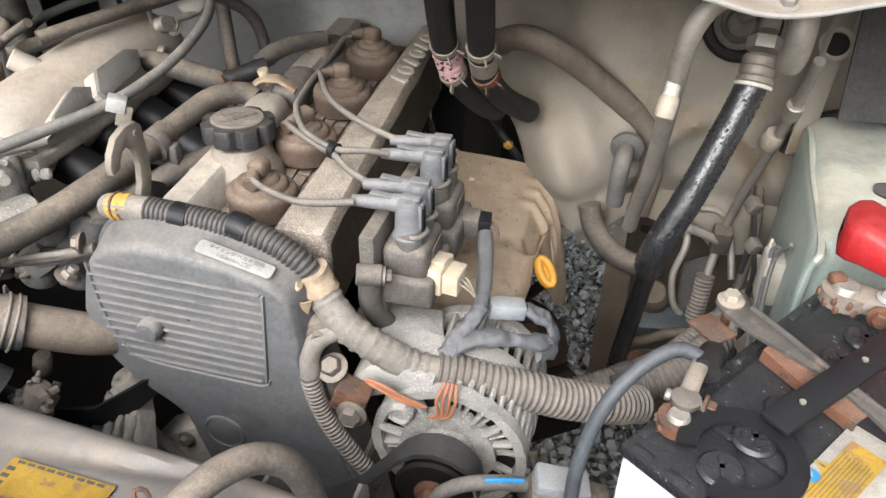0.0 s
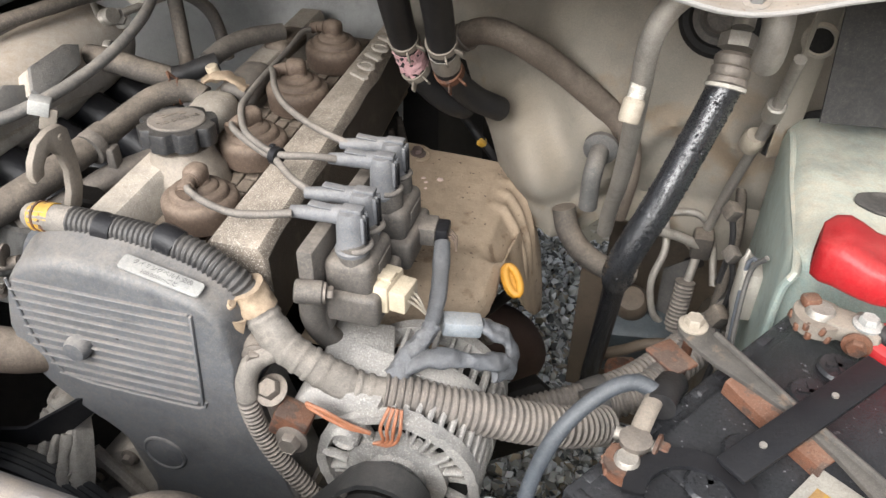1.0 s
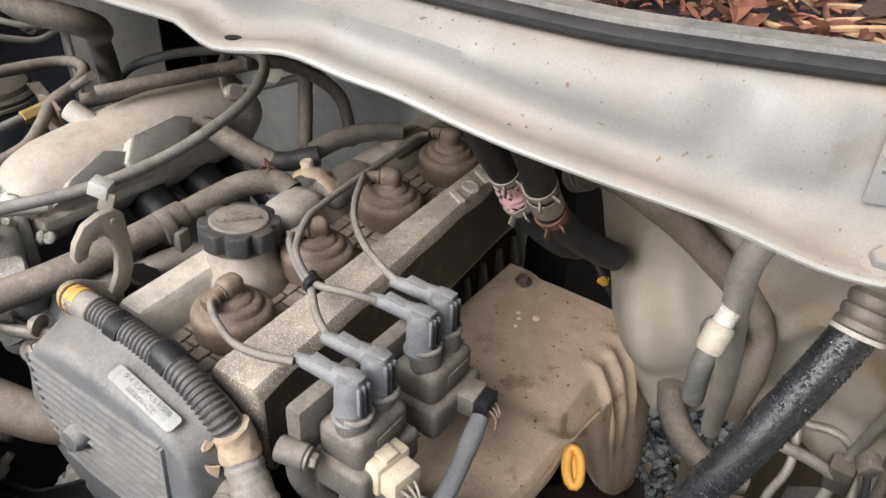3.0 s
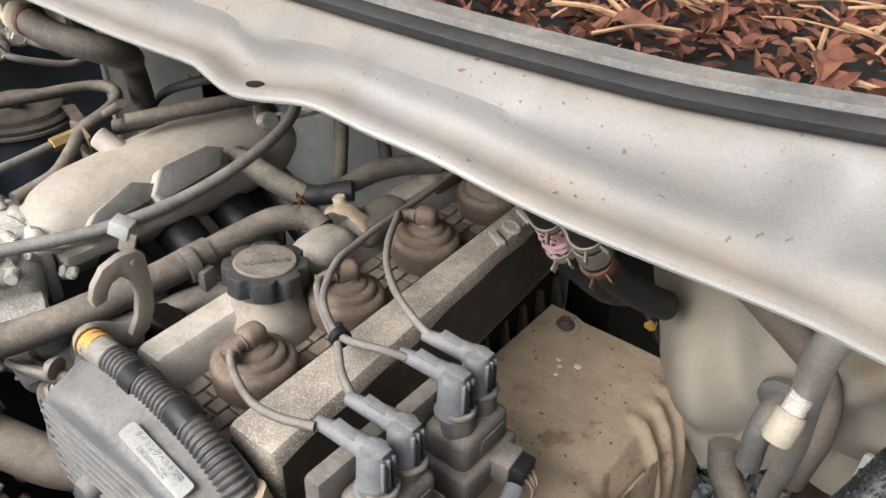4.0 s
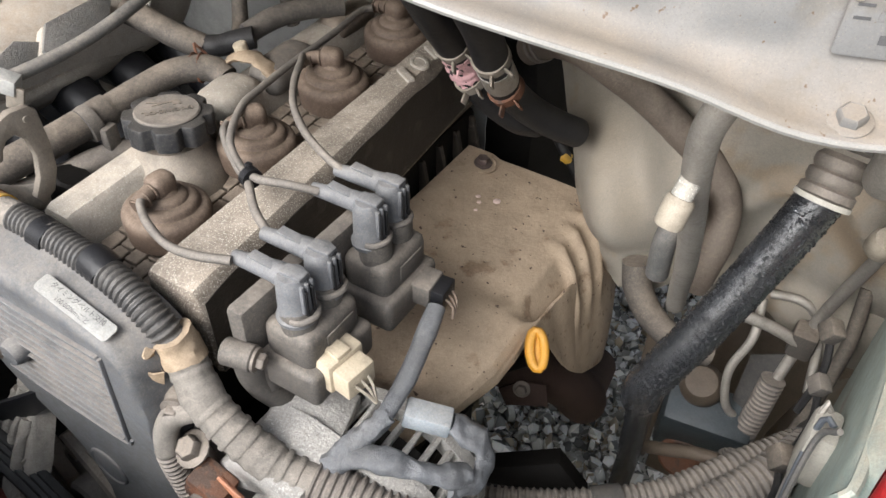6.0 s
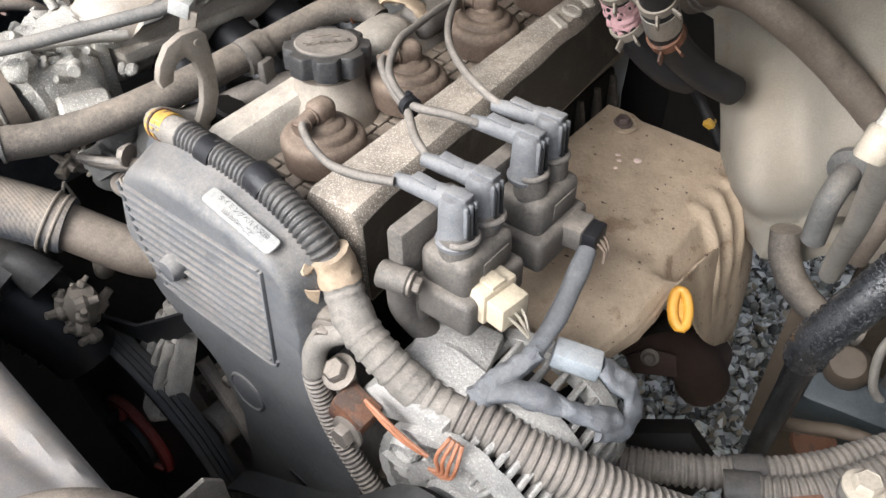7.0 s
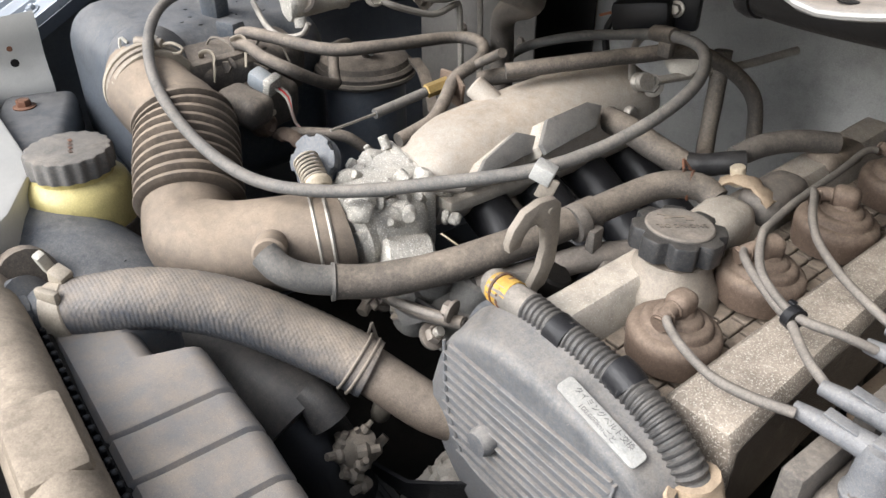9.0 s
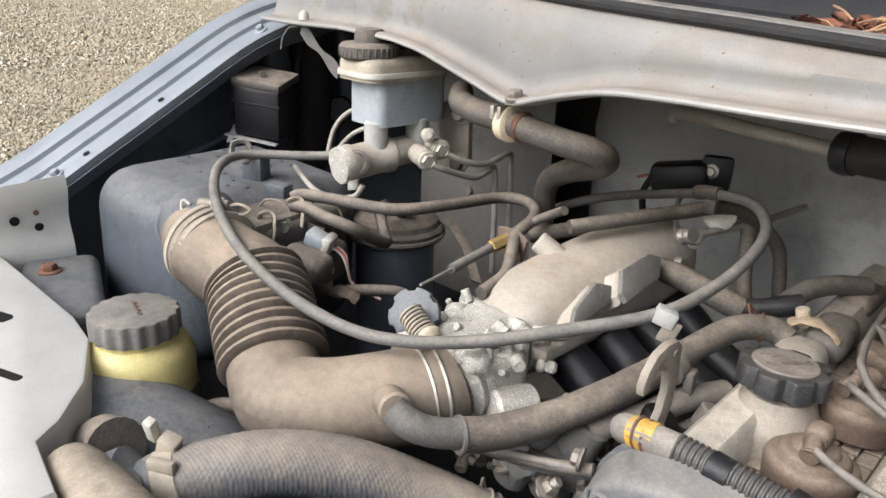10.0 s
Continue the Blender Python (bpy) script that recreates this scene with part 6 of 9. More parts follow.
for y, cx, cz, hw, hh in ((0.488, -0.545, 1.015, 0.032, 0.028), (0.50, -0.547, 1.020, 0.042, 0.036), (0.53, -0.548, 1.024, 0.046, 0.040), (0.58, -0.546, 1.028, 0.047, 0.042), (0.64, -0.540, 1.034, 0.046, 0.044), (0.70, -0.533, 1.040, 0.043, 0.043), (0.73, -0.529, 1.042, 0.038, 0.039), (0.742, -0.527, 1.042, 0.026, 0.028)):
    rows.append([V(cx + hw * math.copysign(abs(math.cos(a)) ** 0.75, math.cos(a)), y + 0.004 * math.cos(3 * a), cz + hh * math.copysign(abs(math.sin(a)) ** 0.8, math.sin(a))) for a in (2 * math.pi * k / 32 for k in range(32))])
bm = sheet(rows, 0, close=True)
bmesh.ops.subdivide_edges(bm, edges=[e for e in bm.edges if abs(e.verts[0].co.y - e.verts[1].co.y) > 0.015], cuts=2, use_grid_fill=True)
bmesh.ops.smooth_vert(bm, verts=bm.verts, factor=0.5, use_axis_x=True, use_axis_y=False, use_axis_z=True)
bmesh.ops.holes_fill(bm, edges=bm.edges, sides=40)
part("plenum", bm, plenum_alu, mani)
for at, face in (((-0.497, 0.55, 1.058), [(-0.0427, -0.0177), (-0.0273, -0.0049), (0.011, 0.0073), (0.0341, -0.0035), (0.0222, -0.013), (-0.0275, -0.0185)]), ((-0.492, 0.62, 1.071), [(-0.0328, 0.0005), (0.0159, 0.0034), (0.0309, -0.0033), (0.0154, -0.0192), (-0.0464, -0.0261), (-0.0487, -0.0175)])):
    FM = Matrix(((0, -0.6, 0.8, at[0]), (1, 0, 0, at[1]), (0, 0.8, 0.6, at[2]), (0, 0, 0, 1)))
    part("pad_block", prism([(u * 1.02, v * 1.02) for u, v in face], FM @ pose(0, 0, -0.034), 0.0295, 0.006, seg=3), bare_alu, mani)
    part("pad", crinkle(prism(face, FM @ pose(0, 0, -0.004), 0.005, 0.0012), 0.0006, 200), grey_cast, mani, "grey rough machined face")
part("screw_boss", rod((-0.512, 0.594, 1.045), (-0.493, 0.594, 1.046), 0.009, 14), bare_alu, mani)
part("screw_boss", rod((-0.50, 0.69, 1.05), (-0.487, 0.692, 1.05), 0.0075, 14), zinc, mani)
part("vacuum_stub", rod((-0.556, 0.592, 1.058), (-0.580, 0.580, 1.076), 0.0105, 18), plenum_alu, mani)
part("flange_edge", box((-0.505, 0.60, 1.017), (0.018, 0.22, 0.012), 0.003), bare_alu, mani)
# Runners are black so the dark between the pipes is in their colour.
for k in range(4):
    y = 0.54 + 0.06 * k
    part("runner", tube([(-0.53, y, 1.005), (-0.49, y, 0.985), (-0.45, y, 0.955), (-0.40, y, 0.935)], 0.021, 16, 0.01), black_plastic, mani, "intake runner, coloured black for the dark below the hoses")
part("rear_bracket", tube([(-0.504, 0.704, 1.076), (-0.510, 0.708, 1.100), (-0.515, 0.728, 1.110), (-0.503, 0.745, 1.112), (-0.491, 0.760, 1.108)], 0.0048, 8, 0.004, squash=0.4), zinc, mani, "bent zinc cable bracket")
part("bracket_disc", lathe([(0.004, 0), (0.015, 0.001), (0.016, 0.003), (0.010, 0.006), (0, 0.006)], 26, axis((-0.480, 0.742, 1.094), (-0.44, 0.68, 1.11))), clear_white, mani, "white plastic disc")
part("bracket_hub", lathe([(0.008, -0.008), (0.009, -0.004), (0.007, 0.0), (0.009, 0.004), (0.008, 0.008)], 18, axis((-0.494, 0.706, 1.076), (-0.47, 0.70, 1.085))), zinc, mani)
part("rear_rod", tube([(-0.485, 0.715, 1.078), (-0.470, 0.755, 1.080), (-0.454, 0.803, 1.083), (-0.440, 0.863, 1.088)], 0.0040, 9), pipe_grey, mani, "thin grey pipe to the bulkhead")
part("bracket_bolt", hexbolt((-0.492, 0.72, 1.07), (0.5, -0.8, 0.3), 0.007), zinc, mani)

thr = thing("throttle_unit", (-0.54, 0.44, 0.96), "white-corroded aluminium throttle body with levers", "throttle body")
part("bore", rod((-0.535, 0.405, 1.005), (-0.553, 0.485, 1.012), 0.038, 28), white_alu, thr)
part("block", box((-0.526, 0.448, 1.008), (0.058, 0.058, 0.05), 0.016, (0, 0, -8), seg=4), white_alu, thr)
part("flange", box((-0.552, 0.487, 1.010), (0.085, 0.012, 0.066), 0.005, (0, 0, -8)), white_alu, thr)
part("sensor", rod((-0.50, 0.425, 0.995), (-0.487, 0.462, 0.99), 0.018, 22), white_alu, thr, "round corroded throttle sensor")
rng = random.Random(9)
for k in range(60):
    bm = bmesh.new()
    c = (-0.540 + rng.uniform(-0.05, 0.05), 0.450 + rng.uniform(-0.045, 0.04), 1.030 + rng.uniform(-0.022, 0.012))
    if k % 3 == 0:
        box(c, (rng.uniform(0.005, 0.012), rng.uniform(0.005, 0.012), rng.uniform(0.005, 0.013)), 0.0025, (rng.uniform(0, 40), rng.uniform(0, 40), rng.uniform(0, 90)), bm=bm, seg=1)
    else:
        rod(c, V(*c) + V(rng.uniform(-1, 1), rng.uniform(-1, 0.3), rng.uniform(0, 1)).normalized() * 0.012, rng.uniform(0.0025, 0.006), 10, bm=bm)
    part("lug", bm, white_alu, thr)
for k in range(46):
    t = bmesh.new()
    bmesh.ops.create_icosphere(t, subdivisions=2, radius=rng.uniform(0.006, 0.013))
    bmesh.ops.translate(t, vec=(-0.538 + rng.uniform(-0.046, 0.044), 0.447 + rng.uniform(-0.04, 0.04), 1.026 + rng.uniform(-0.024, 0.016)), verts=t.verts)
    part("corrosion_lump", crinkle(t, 0.004, 120), white_alu, thr)
WH = axis((-0.571, 0.411, 1.055), (-0.555, 0.370, 1.078))
teeth = []
for k in range(72):
    a = 2 * math.pi * k / 72
    r = 0.0205 + (0.0012 if k % 12 < 8 else -0.0012)
    teeth.append((r * math.cos(a), r * math.sin(a)))
part("cable_wheel", crinkle(prism(teeth, WH @ pose(0, 0, -0.003), 0.005, 0.001), 0.0005, 160), box_plastic, thr, "grey notched throttle wheel")
part("wheel_groove", lathe([(0.010, -0.010), (0.0195, -0.010), (0.0175, -0.007), (0.0195, -0.004), (0.010, -0.003)], 30, WH), box_plastic, thr, "dark cable groove")
SP = axis((-0.566, 0.402, 1.061), (-0.543, 0.398, 1.050))
spring = [SP @ V(0.0095 * math.cos(t * 44), 0.0095 * math.sin(t * 44), 0.024 * t) for t in np.linspace(0, 1, 130)]
part("spring", tube(spring, 0.0011, 6, 0.002), tan_plastic, thr, "coiled return spring")
part("spring_core", rod(SP @ V(0, 0, -0.002), SP @ V(0, 0, 0.026), 0.006, 12), slot_black, thr)
part("spring_seat", crinkle(lathe([(0.011, 0), (0.012, 0.003), (0.010, 0.008), (0, 0.009)], 16, SP @ pose(0, 0, 0.024)), 0.0015, 160), ivory, thr, "yellowed spring seat")
part("idle_screw", rod((-0.565, 0.42, 1.045), (-0.575, 0.405, 1.052), 0.005), ivory, thr)
part("vacuum_pipe", tube([(-0.525, 0.43, 1.044), (-0.50, 0.45, 1.05), (-0.48, 0.49, 1.045)], 0.0042, 10), pipe_grey, thr)

duct = thing("intake_duct", (-0.66, 0.34, 0.95), "dust-brown rubber intake duct with accordion folds", "intake duct")
DP = [(-0.832, 0.374, 1.058), (-0.80, 0.362, 1.055), (-0.766, 0.362, 1.049), (-0.733, 0.367, 1.044), (-0.715, 0.364, 1.037)]
part("inlet", tube(DP, 0.0395, 28, 0.006), duct_brown, duct)
fold = [(-0.733, 0.367, 1.045), (-0.715, 0.362, 1.036), (-0.689, 0.350, 1.023), (-0.668, 0.341, 1.012), (-0.652, 0.334, 1.003)]
pth, L = smooth_path(fold, 0.0014)
bm = bmesh.new()
sweep(bm, pth, [0.0460 - 0.0062 * (0.5 - 0.5 * math.cos(2 * math.pi * (i + 4) / 7)) ** 2.0 for i in range(len(pth))], 36)
part("folds", bm, duct_brown, duct, "accordion folds")
part("elbow", tube([(-0.662, 0.339, 1.008), (-0.644, 0.328, 0.998), (-0.618, 0.322, 0.991), (-0.588, 0.340, 0.993), (-0.562, 0.366, 0.999), (-0.542, 0.395, 1.004), (-0.537, 0.412, 1.006)], 0.0375, 30, 0.006), duct_brown, duct)
for at in ((-0.5435, 0.393, 1.0035), (-0.539, 0.402, 1.005)):
    part("clamp_band", lathe([(0.0383, -0.0015), (0.0392, 0), (0.0383, 0.0015)], 36, axis(at, V(*at) + V(0.012, 0.03, 0.002))), zinc, duct, "bright narrow clamp band")
for k, s in enumerate((0.0, 0.010, 0.020)):
    at = V(-0.808, 0.365, 1.056) + V(0.96, 0.0, -0.14) * s
    part("clamp_band", lathe([(0.0400, -0.0034), (0.0428, -0.0026), (0.0428, 0.0026), (0.0400, 0.0034)], 40, axis(at, at + V(0.96, 0.0, -0.14))), tan_plastic if k != 1 else hook_steel, duct, "pale dusty clamp ring")
part("clamp_screw", rod((-0.812, 0.362, 1.098), (-0.786, 0.378, 1.099), 0.0045), hook_steel, duct, "dusty clamp screw")
part("clamp_key", box((-0.796, 0.372, 1.099), (0.012, 0.012, 0.012), 0.003, (20, 10, 30)), clear_white, duct, "white plastic clamp key")
part("clamp_ear", tube([(-0.790, 0.376, 1.096), (-0.780, 0.384, 1.100), (-0.772, 0.391, 1.096), (-0.778, 0.388, 1.090), (-0.788, 0.380, 1.090)], 0.0016, 7, 0.003), tan_plastic, duct)
part("clamp_ear", tube([(-0.818, 0.356, 1.096), (-0.824, 0.352, 1.100), (-0.822, 0.350, 1.090), (-0.814, 0.356, 1.090)], 0.0016, 7, 0.003), clear_white, duct)
part("nipple", rod((-0.535, 0.352, 1.018), (-0.512, 0.339, 1.026), 0.0125, 18), duct_brown, duct)

abx = thing("air_cleaner", (-0.92, 0.46, 0.88), "large dark dusty plastic air cleaner box", "air cleaner")
part("case", box((-0.932, 0.462, 0.998), (0.215, 0.235, 0.185), 0.045, (0, 3, 4), seg=6), box_plastic, abx)
part("outlet_hub", rod((-0.86, 0.385, 1.062), (-0.803, 0.365, 1.055), 0.0405, 30), box_plastic, abx)
part("lid_end", box((-0.812, 0.462, 1.050), (0.060, 0.125, 0.056), 0.014, (0, 10, 4), seg=4), dusty_rubber, abx, "brown dust-caked lid end")
part("lid_flange", box((-0.790, 0.440, 1.052), (0.012, 0.085, 0.050), 0.004, (0, 6, 8)), dusty_rubber, abx)
part("flange_bolt", hexbolt((-0.7835, 0.4345, 1.066), (0.8, -0.5, 0.2), 0.0065), dusty_rubber, abx)
for y, z in ((0.418, 1.082), (0.452, 1.090)):
    part("spring_latch", crinkle(tube([(-0.800, y, z - 0.012), (-0.790, y - 0.004, z), (-0.782, y + 0.004, z + 0.001), (-0.777, y + 0.002, z - 0.012), (-0.778, y, z - 0.026)], 0.0028, 8, 0.003, squash=0.5), 0.001), tan_plastic, abx, "bent steel latch")
part("side_flap", prism([(-0.018, -0.03), (0.016, -0.03), (0.018, 0.012), (-0.006, 0.016)], pose(-0.779, 0.462, 1.050, 80, 0, 22), 0.003, 0.001), dusty_rubber, abx)
part("mount_bracket", box((-0.835, 0.465, 1.083), (0.026, 0.018, 0.022), 0.003, (0, 0, 20)), box_plastic, abx)
for k in range(2):
    part("spring_clip", tube([(-0.82 + 0.03 * k, 0.43 + 0.04 * k, 1.078), (-0.81 + 0.03 * k, 0.435 + 0.04 * k, 1.088), (-0.795 + 0.03 * k, 0.445 + 0.04 * k, 1.084), (-0.787 + 0.03 * k, 0.45 + 0.04 * k, 1.066)], 0.0013, 7, 0.004), hook_steel, abx, "wire spring clip")
rng = random.Random(4)
bm = bmesh.new()
for k in range(26):
    x, y = rng.uniform(-1.0, -0.86), rng.uniform(0.42, 0.54)
    box((x, y, 1.0905 - 0.052 * (x + 0.932)), (0.004, 0.0016, 0.0012), 0, (0, 0, rng.uniform(0, 180)), bm=bm)
tagged(part("debris", bm, black_plastic, abx), "dark crumbs on the lid", kind="stuff")
afm = thing("air_flow_sensor", (-0.76, 0.47, 0.98), "brown plastic air flow sensor with a wired plug", "sensor")
part("body", box((-0.778, 0.470, 1.024), (0.046, 0.054, 0.044), 0.010, (0, 8, 15), seg=4), dusty_rubber, afm)
part("mouth", box((-0.745, 0.432, 1.038), (0.050, 0.036, 0.030), 0.010, (0, 12, 24), seg=4), dusty_rubber, afm, "brown dusty spout")
part("plug", box((-0.759, 0.459, 1.053), (0.026, 0.018, 0.018), 0.004, (10, 22, 26)), grey_plastic, afm, "pale grey wired plug")
part("plug_collar", box((-0.750, 0.464, 1.050), (0.010, 0.020, 0.021), 0.003, (10, 22, 26)), white_alu, afm)
for k in range(3):
    part("lead", tube([(-0.746, 0.466 + 0.003 * k, 1.047), (-0.738, 0.472 + 0.002 * k, 1.040), (-0.732, 0.474, 1.026), (-0.728, 0.478, 1.010), (-0.70, 0.49, 1.0)], 0.0015, 6, 0.006), red_mark if k == 1 else clear_white, afm, "thin coloured lead")
part("second_plug", lathe([(0.011, 0), (0.0125, 0.003), (0.0125, 0.014), (0.010, 0.018), (0.007, 0.019), (0.006, 0.014), (0, 0.014)], 16, axis((-0.748, 0.442, 1.016), (-0.730, 0.452, 1.018))), boot_brown, afm, "brown round plug")
part("plug_latch", box((-0.738, 0.450, 1.030), (0.018, 0.008, 0.005), 0.001, (0, 0, 30)), tan_plastic, afm)
part("frayed_tape", crinkle(tube([(-0.735, 0.460, 1.006), (-0.722, 0.462, 1.008), (-0.710, 0.470, 1.002)], 0.010, 12, 0.003, squash=0.5), 0.003, 120), boot_brown, afm, "frayed brown tape")
part("sleeve", tube([(-0.728, 0.470, 1.006), (-0.705, 0.490, 1.008), (-0.69, 0.51, 1.004), (-0.68, 0.53, 0.985)], 0.006, 10), dusty_rubber, afm)

ps = thing("steering_reservoir", (-0.765, 0.277, 0.92), "yellowed plastic fluid reservoir under a knurled dusty grey cap", "reservoir")
RM = pose(-0.768, 0.272, 0.014)
part("tank", lathe([(0.036, 0.925), (0.044, 0.935), (0.0475, 0.95), (0.0475, 0.975), (0.043, 0.987), (0.034, 0.993), (0.034, 1.0)], 36, RM), fluid_yellow, ps)
part("sleeve", lathe([(0.0485, 0.915), (0.0495, 0.925), (0.0495, 0.943), (0.0485, 0.948), (0.04, 0.948)], 36, RM), dusty_rubber, ps, "brown mounting band")
pts = [((0.0365 + 0.0011 * math.cos(18 * a)) * math.cos(a), (0.0365 + 0.0011 * math.cos(18 * a)) * math.sin(a)) for a in (2 * math.pi * k / 108 for k in range(108))]
part("lid", prism(pts, RM @ pose(0, 0, 0.998), 0.020, 0.003), grey_rubber, ps, "knurled dusty grey cap")
bm = bmesh.new()
for k in range(4):
    box((-0.012 + 0.008 * k, 0.006 - 0.002 * k, 0), (0.006, 0.003, 0.0006), 0, bm=bm, m=RM @ pose(0, 0, 1.0183))
part("raised_print", bm, rust, ps)
part("hose", tube([(-0.735, 0.302, 0.93), (-0.715, 0.312, 0.945), (-0.69, 0.322, 0.95), (-0.665, 0.33, 0.94)], 0.007, 12), dusty_rubber, ps)
snk = thing("intake_snorkel", (-0.73, 0.24, 0.88), "dark moulded plastic intake snorkel", "snorkel")
part("shell", tube([(-0.86, 0.195, 0.885), (-0.80, 0.21, 0.915), (-0.745, 0.228, 0.925), (-0.69, 0.25, 0.916), (-0.65, 0.275, 0.89), (-0.63, 0.295, 0.84)], 0.068, 30, 0.01, squash=1.0), box_plastic, snk)
part("fin", prism([(-0.02, 0), (0.02, 0), (0.018, 0.018), (0.0, 0.012)], pose(-0.668, 0.262, 0.955, 90, 0, 40), 0.003, 0.001), box_plastic, snk)
part("seam", tube([(-0.745, 0.188, 0.93), (-0.742, 0.21, 0.972), (-0.738, 0.24, 0.984), (-0.735, 0.27, 0.975)], 0.003, 8), box_plastic, snk)
part("stub", tube([(-0.70, 0.205, 0.945), (-0.68, 0.202, 0.975), (-0.655, 0.203, 0.985)], 0.022, 18, 0.008), dusty_rubber, snk, "tan dusty pipe stub")

can = thing("charcoal_canister", (-0.82, 0.62, 0.9), "black round canister with a dusty lid", "canister")
CM = pose(-0.806, 0.606, 0.005)
part("drum", lathe([(0.045, 0.86), (0.0465, 0.87), (0.0465, 1.010), (0.045, 1.015)], 40, CM), bay_dark, can, "dark blue-black drum")
part("lid", lathe([(0.050, 1.006), (0.0565, 1.009), (0.0575, 1.013), (0.0575, 1.021), (0.0545, 1.0245), (0.052, 1.024), (0.050, 1.030), (0.046, 1.0325), (0.020, 1.036), (0, 1.036)], 44, CM), dusty_rubber, can, "sand-covered flat lid with a rim")
part("clamp_band", lathe([(0.0575, 1.012), (0.0590, 1.0125), (0.0590, 1.016), (0.0575, 1.0165)], 44, CM), hook_steel, can)
part("strap", sheet([[V(-0.768, 0.640, 1.036), V(-0.762, 0.652, 1.036)], [V(-0.745, 0.636, 1.030), V(-0.738, 0.648, 1.028)], [V(-0.715, 0.624, 1.018), V(-0.708, 0.634, 1.014)], [V(-0.69, 0.615, 0.99), V(-0.683, 0.624, 0.985)]], 0.003), dusty_rubber, can, "flat dusty strap")
for d in ((-0.812, 0.585, 1.038), (-0.790, 0.600, 1.040)):
    part("port", rod(d, V(*d) + V(0.004, -0.006, 0.016), 0.0055), dusty_rubber, can)
part("white_tag", box((-0.778, 0.597, 1.052), (0.010, 0.006, 0.012), 0.002, (0, 20, 30)), label_white, can)

# brake master cylinder
brk = thing("brake_master_cylinder", (-0.74, 0.57, 1.08), "grey brake master cylinder under a bluish fluid reservoir", "brake cylinder")
part("cylinder", lathe([(0.0130, -0.001), (0.0185, 0.0), (0.0200, 0.003), (0.0200, 0.012), (0.0183, 0.016), (0.0178, 0.050), (0.0192, 0.052), (0.0192, 0.060), (0.0155, 0.063), (0.0150, 0.118), (0.010, 0.120)], 30, axis((-0.784, 0.507, 1.117), (-0.764, 0.640, 1.130))), bare_alu, brk)
part("end_face", lathe([(0.0105, 0), (0.0135, 0.0015), (0.0135, 0.004), (0.010, 0.005), (0.009, 0.003), (0, 0.003)], 26, axis((-0.7700, 0.5165, 1.1215), (-0.752, 0.502, 1.126))), bolt_steel, brk, "round machined plug in the side")
part("end_cap", crinkle(lathe([(0.0195, 0.004), (0.0200, 0.0), (0.0190, -0.003), (0.010, -0.0035), (0, -0.0035)], 28, axis((-0.784, 0.507, 1.117), (-0.764, 0.640, 1.130))), 0.0012, 150), white_alu, brk, "white corroded end cap")
part("drip", crinkle(rod((-0.770, 0.512, 1.104), (-0.768, 0.512, 1.094), 0.006, 12), 0.001, 160), white_alu, brk)
part("bleeder", lathe([(0.006, 0), (0.0075, 0.002), (0.0075, 0.012), (0.004, 0.015), (0, 0.015)], 12, axis((-0.742, 0.590, 1.146), (-0.728, 0.578, 1.150))), bare_alu, brk)
part("union", rod((-0.752, 0.584, 1.126), (-0.722, 0.572, 1.1245), 0.0105, 16), bare_alu, brk)
part("union_nut", hexbolt((-0.726, 0.5735, 1.1247), (0.9, -0.36, -0.05), 0.0075), zinc, brk)
part("union", rod((-0.755, 0.610, 1.132), (-0.728, 0.598, 1.1310), 0.0105, 16), bare_alu, brk)
part("union_nut", hexbolt((-0.732, 0.5995, 1.1312), (0.9, -0.36, -0.05), 0.0075), zinc, brk)
part("leg", rod((-0.776, 0.548, 1.12), (-0.776, 0.548, 1.160), 0.0125, 16), label_white, brk)
part("leg", rod((-0.768, 0.600, 1.12), (-0.768, 0.600, 1.160), 0.0125, 16), label_white, brk)
part("flange", prism(rounded(0.050, 0.080, 0.02), axis((-0.766, 0.655, 1.132), (-0.764, 0.70, 1.134)), 0.008, 0.003), hook_steel, brk, "dusty steel mounting flange")
for dz in (-0.028, 0.028):
    part("flange_nut", hexbolt((-0.752, 0.652, 1.132 + dz), (0.2, -1, 0.1), 0.008), hook_steel, brk)
RB = pose(-0.7865, 0.588, 1.155, 0, 0, -4)
part("reservoir", prism(rounded(0.056, 0.092, 0.010), RB, 0.050, 0.006, seg=3), grey_plastic, brk, "translucent bluish reservoir")
part("reservoir_lid", prism(rounded(0.066, 0.108, 0.018), RB @ pose(-0.002, -0.006, 0.046), 0.024, 0.009, seg=3), tan_plastic, brk, "dusty upper half of the reservoir")
part("seam", prism(rounded(0.071, 0.113, 0.020), RB @ pose(-0.002, -0.006, 0.050), 0.0055, 0.002), clear_white, brk)
part("cap", lathe([(0.027, 0.0), (0.0305, 0.003), (0.0305, 0.013), (0.028, 0.016), (0.0155, 0.017), (0.0150, 0.026), (0.0135, 0.030), (0.008, 0.031), (0, 0.030)], 36, RB @ pose(-0.004, -0.036, 0.066)), dusty_rubber, brk, "brown ribbed filler cap")
for k in range(30):
    part("cap_rib", box((0.0300, 0, 0.008), (0.0025, 0.0022, 0.010), 0.0006, m=RB @ pose(-0.004, -0.036, 0.066) @ pose(0, 0, 0, 0, 0, 12 * k), seg=1), dusty_rubber, brk)
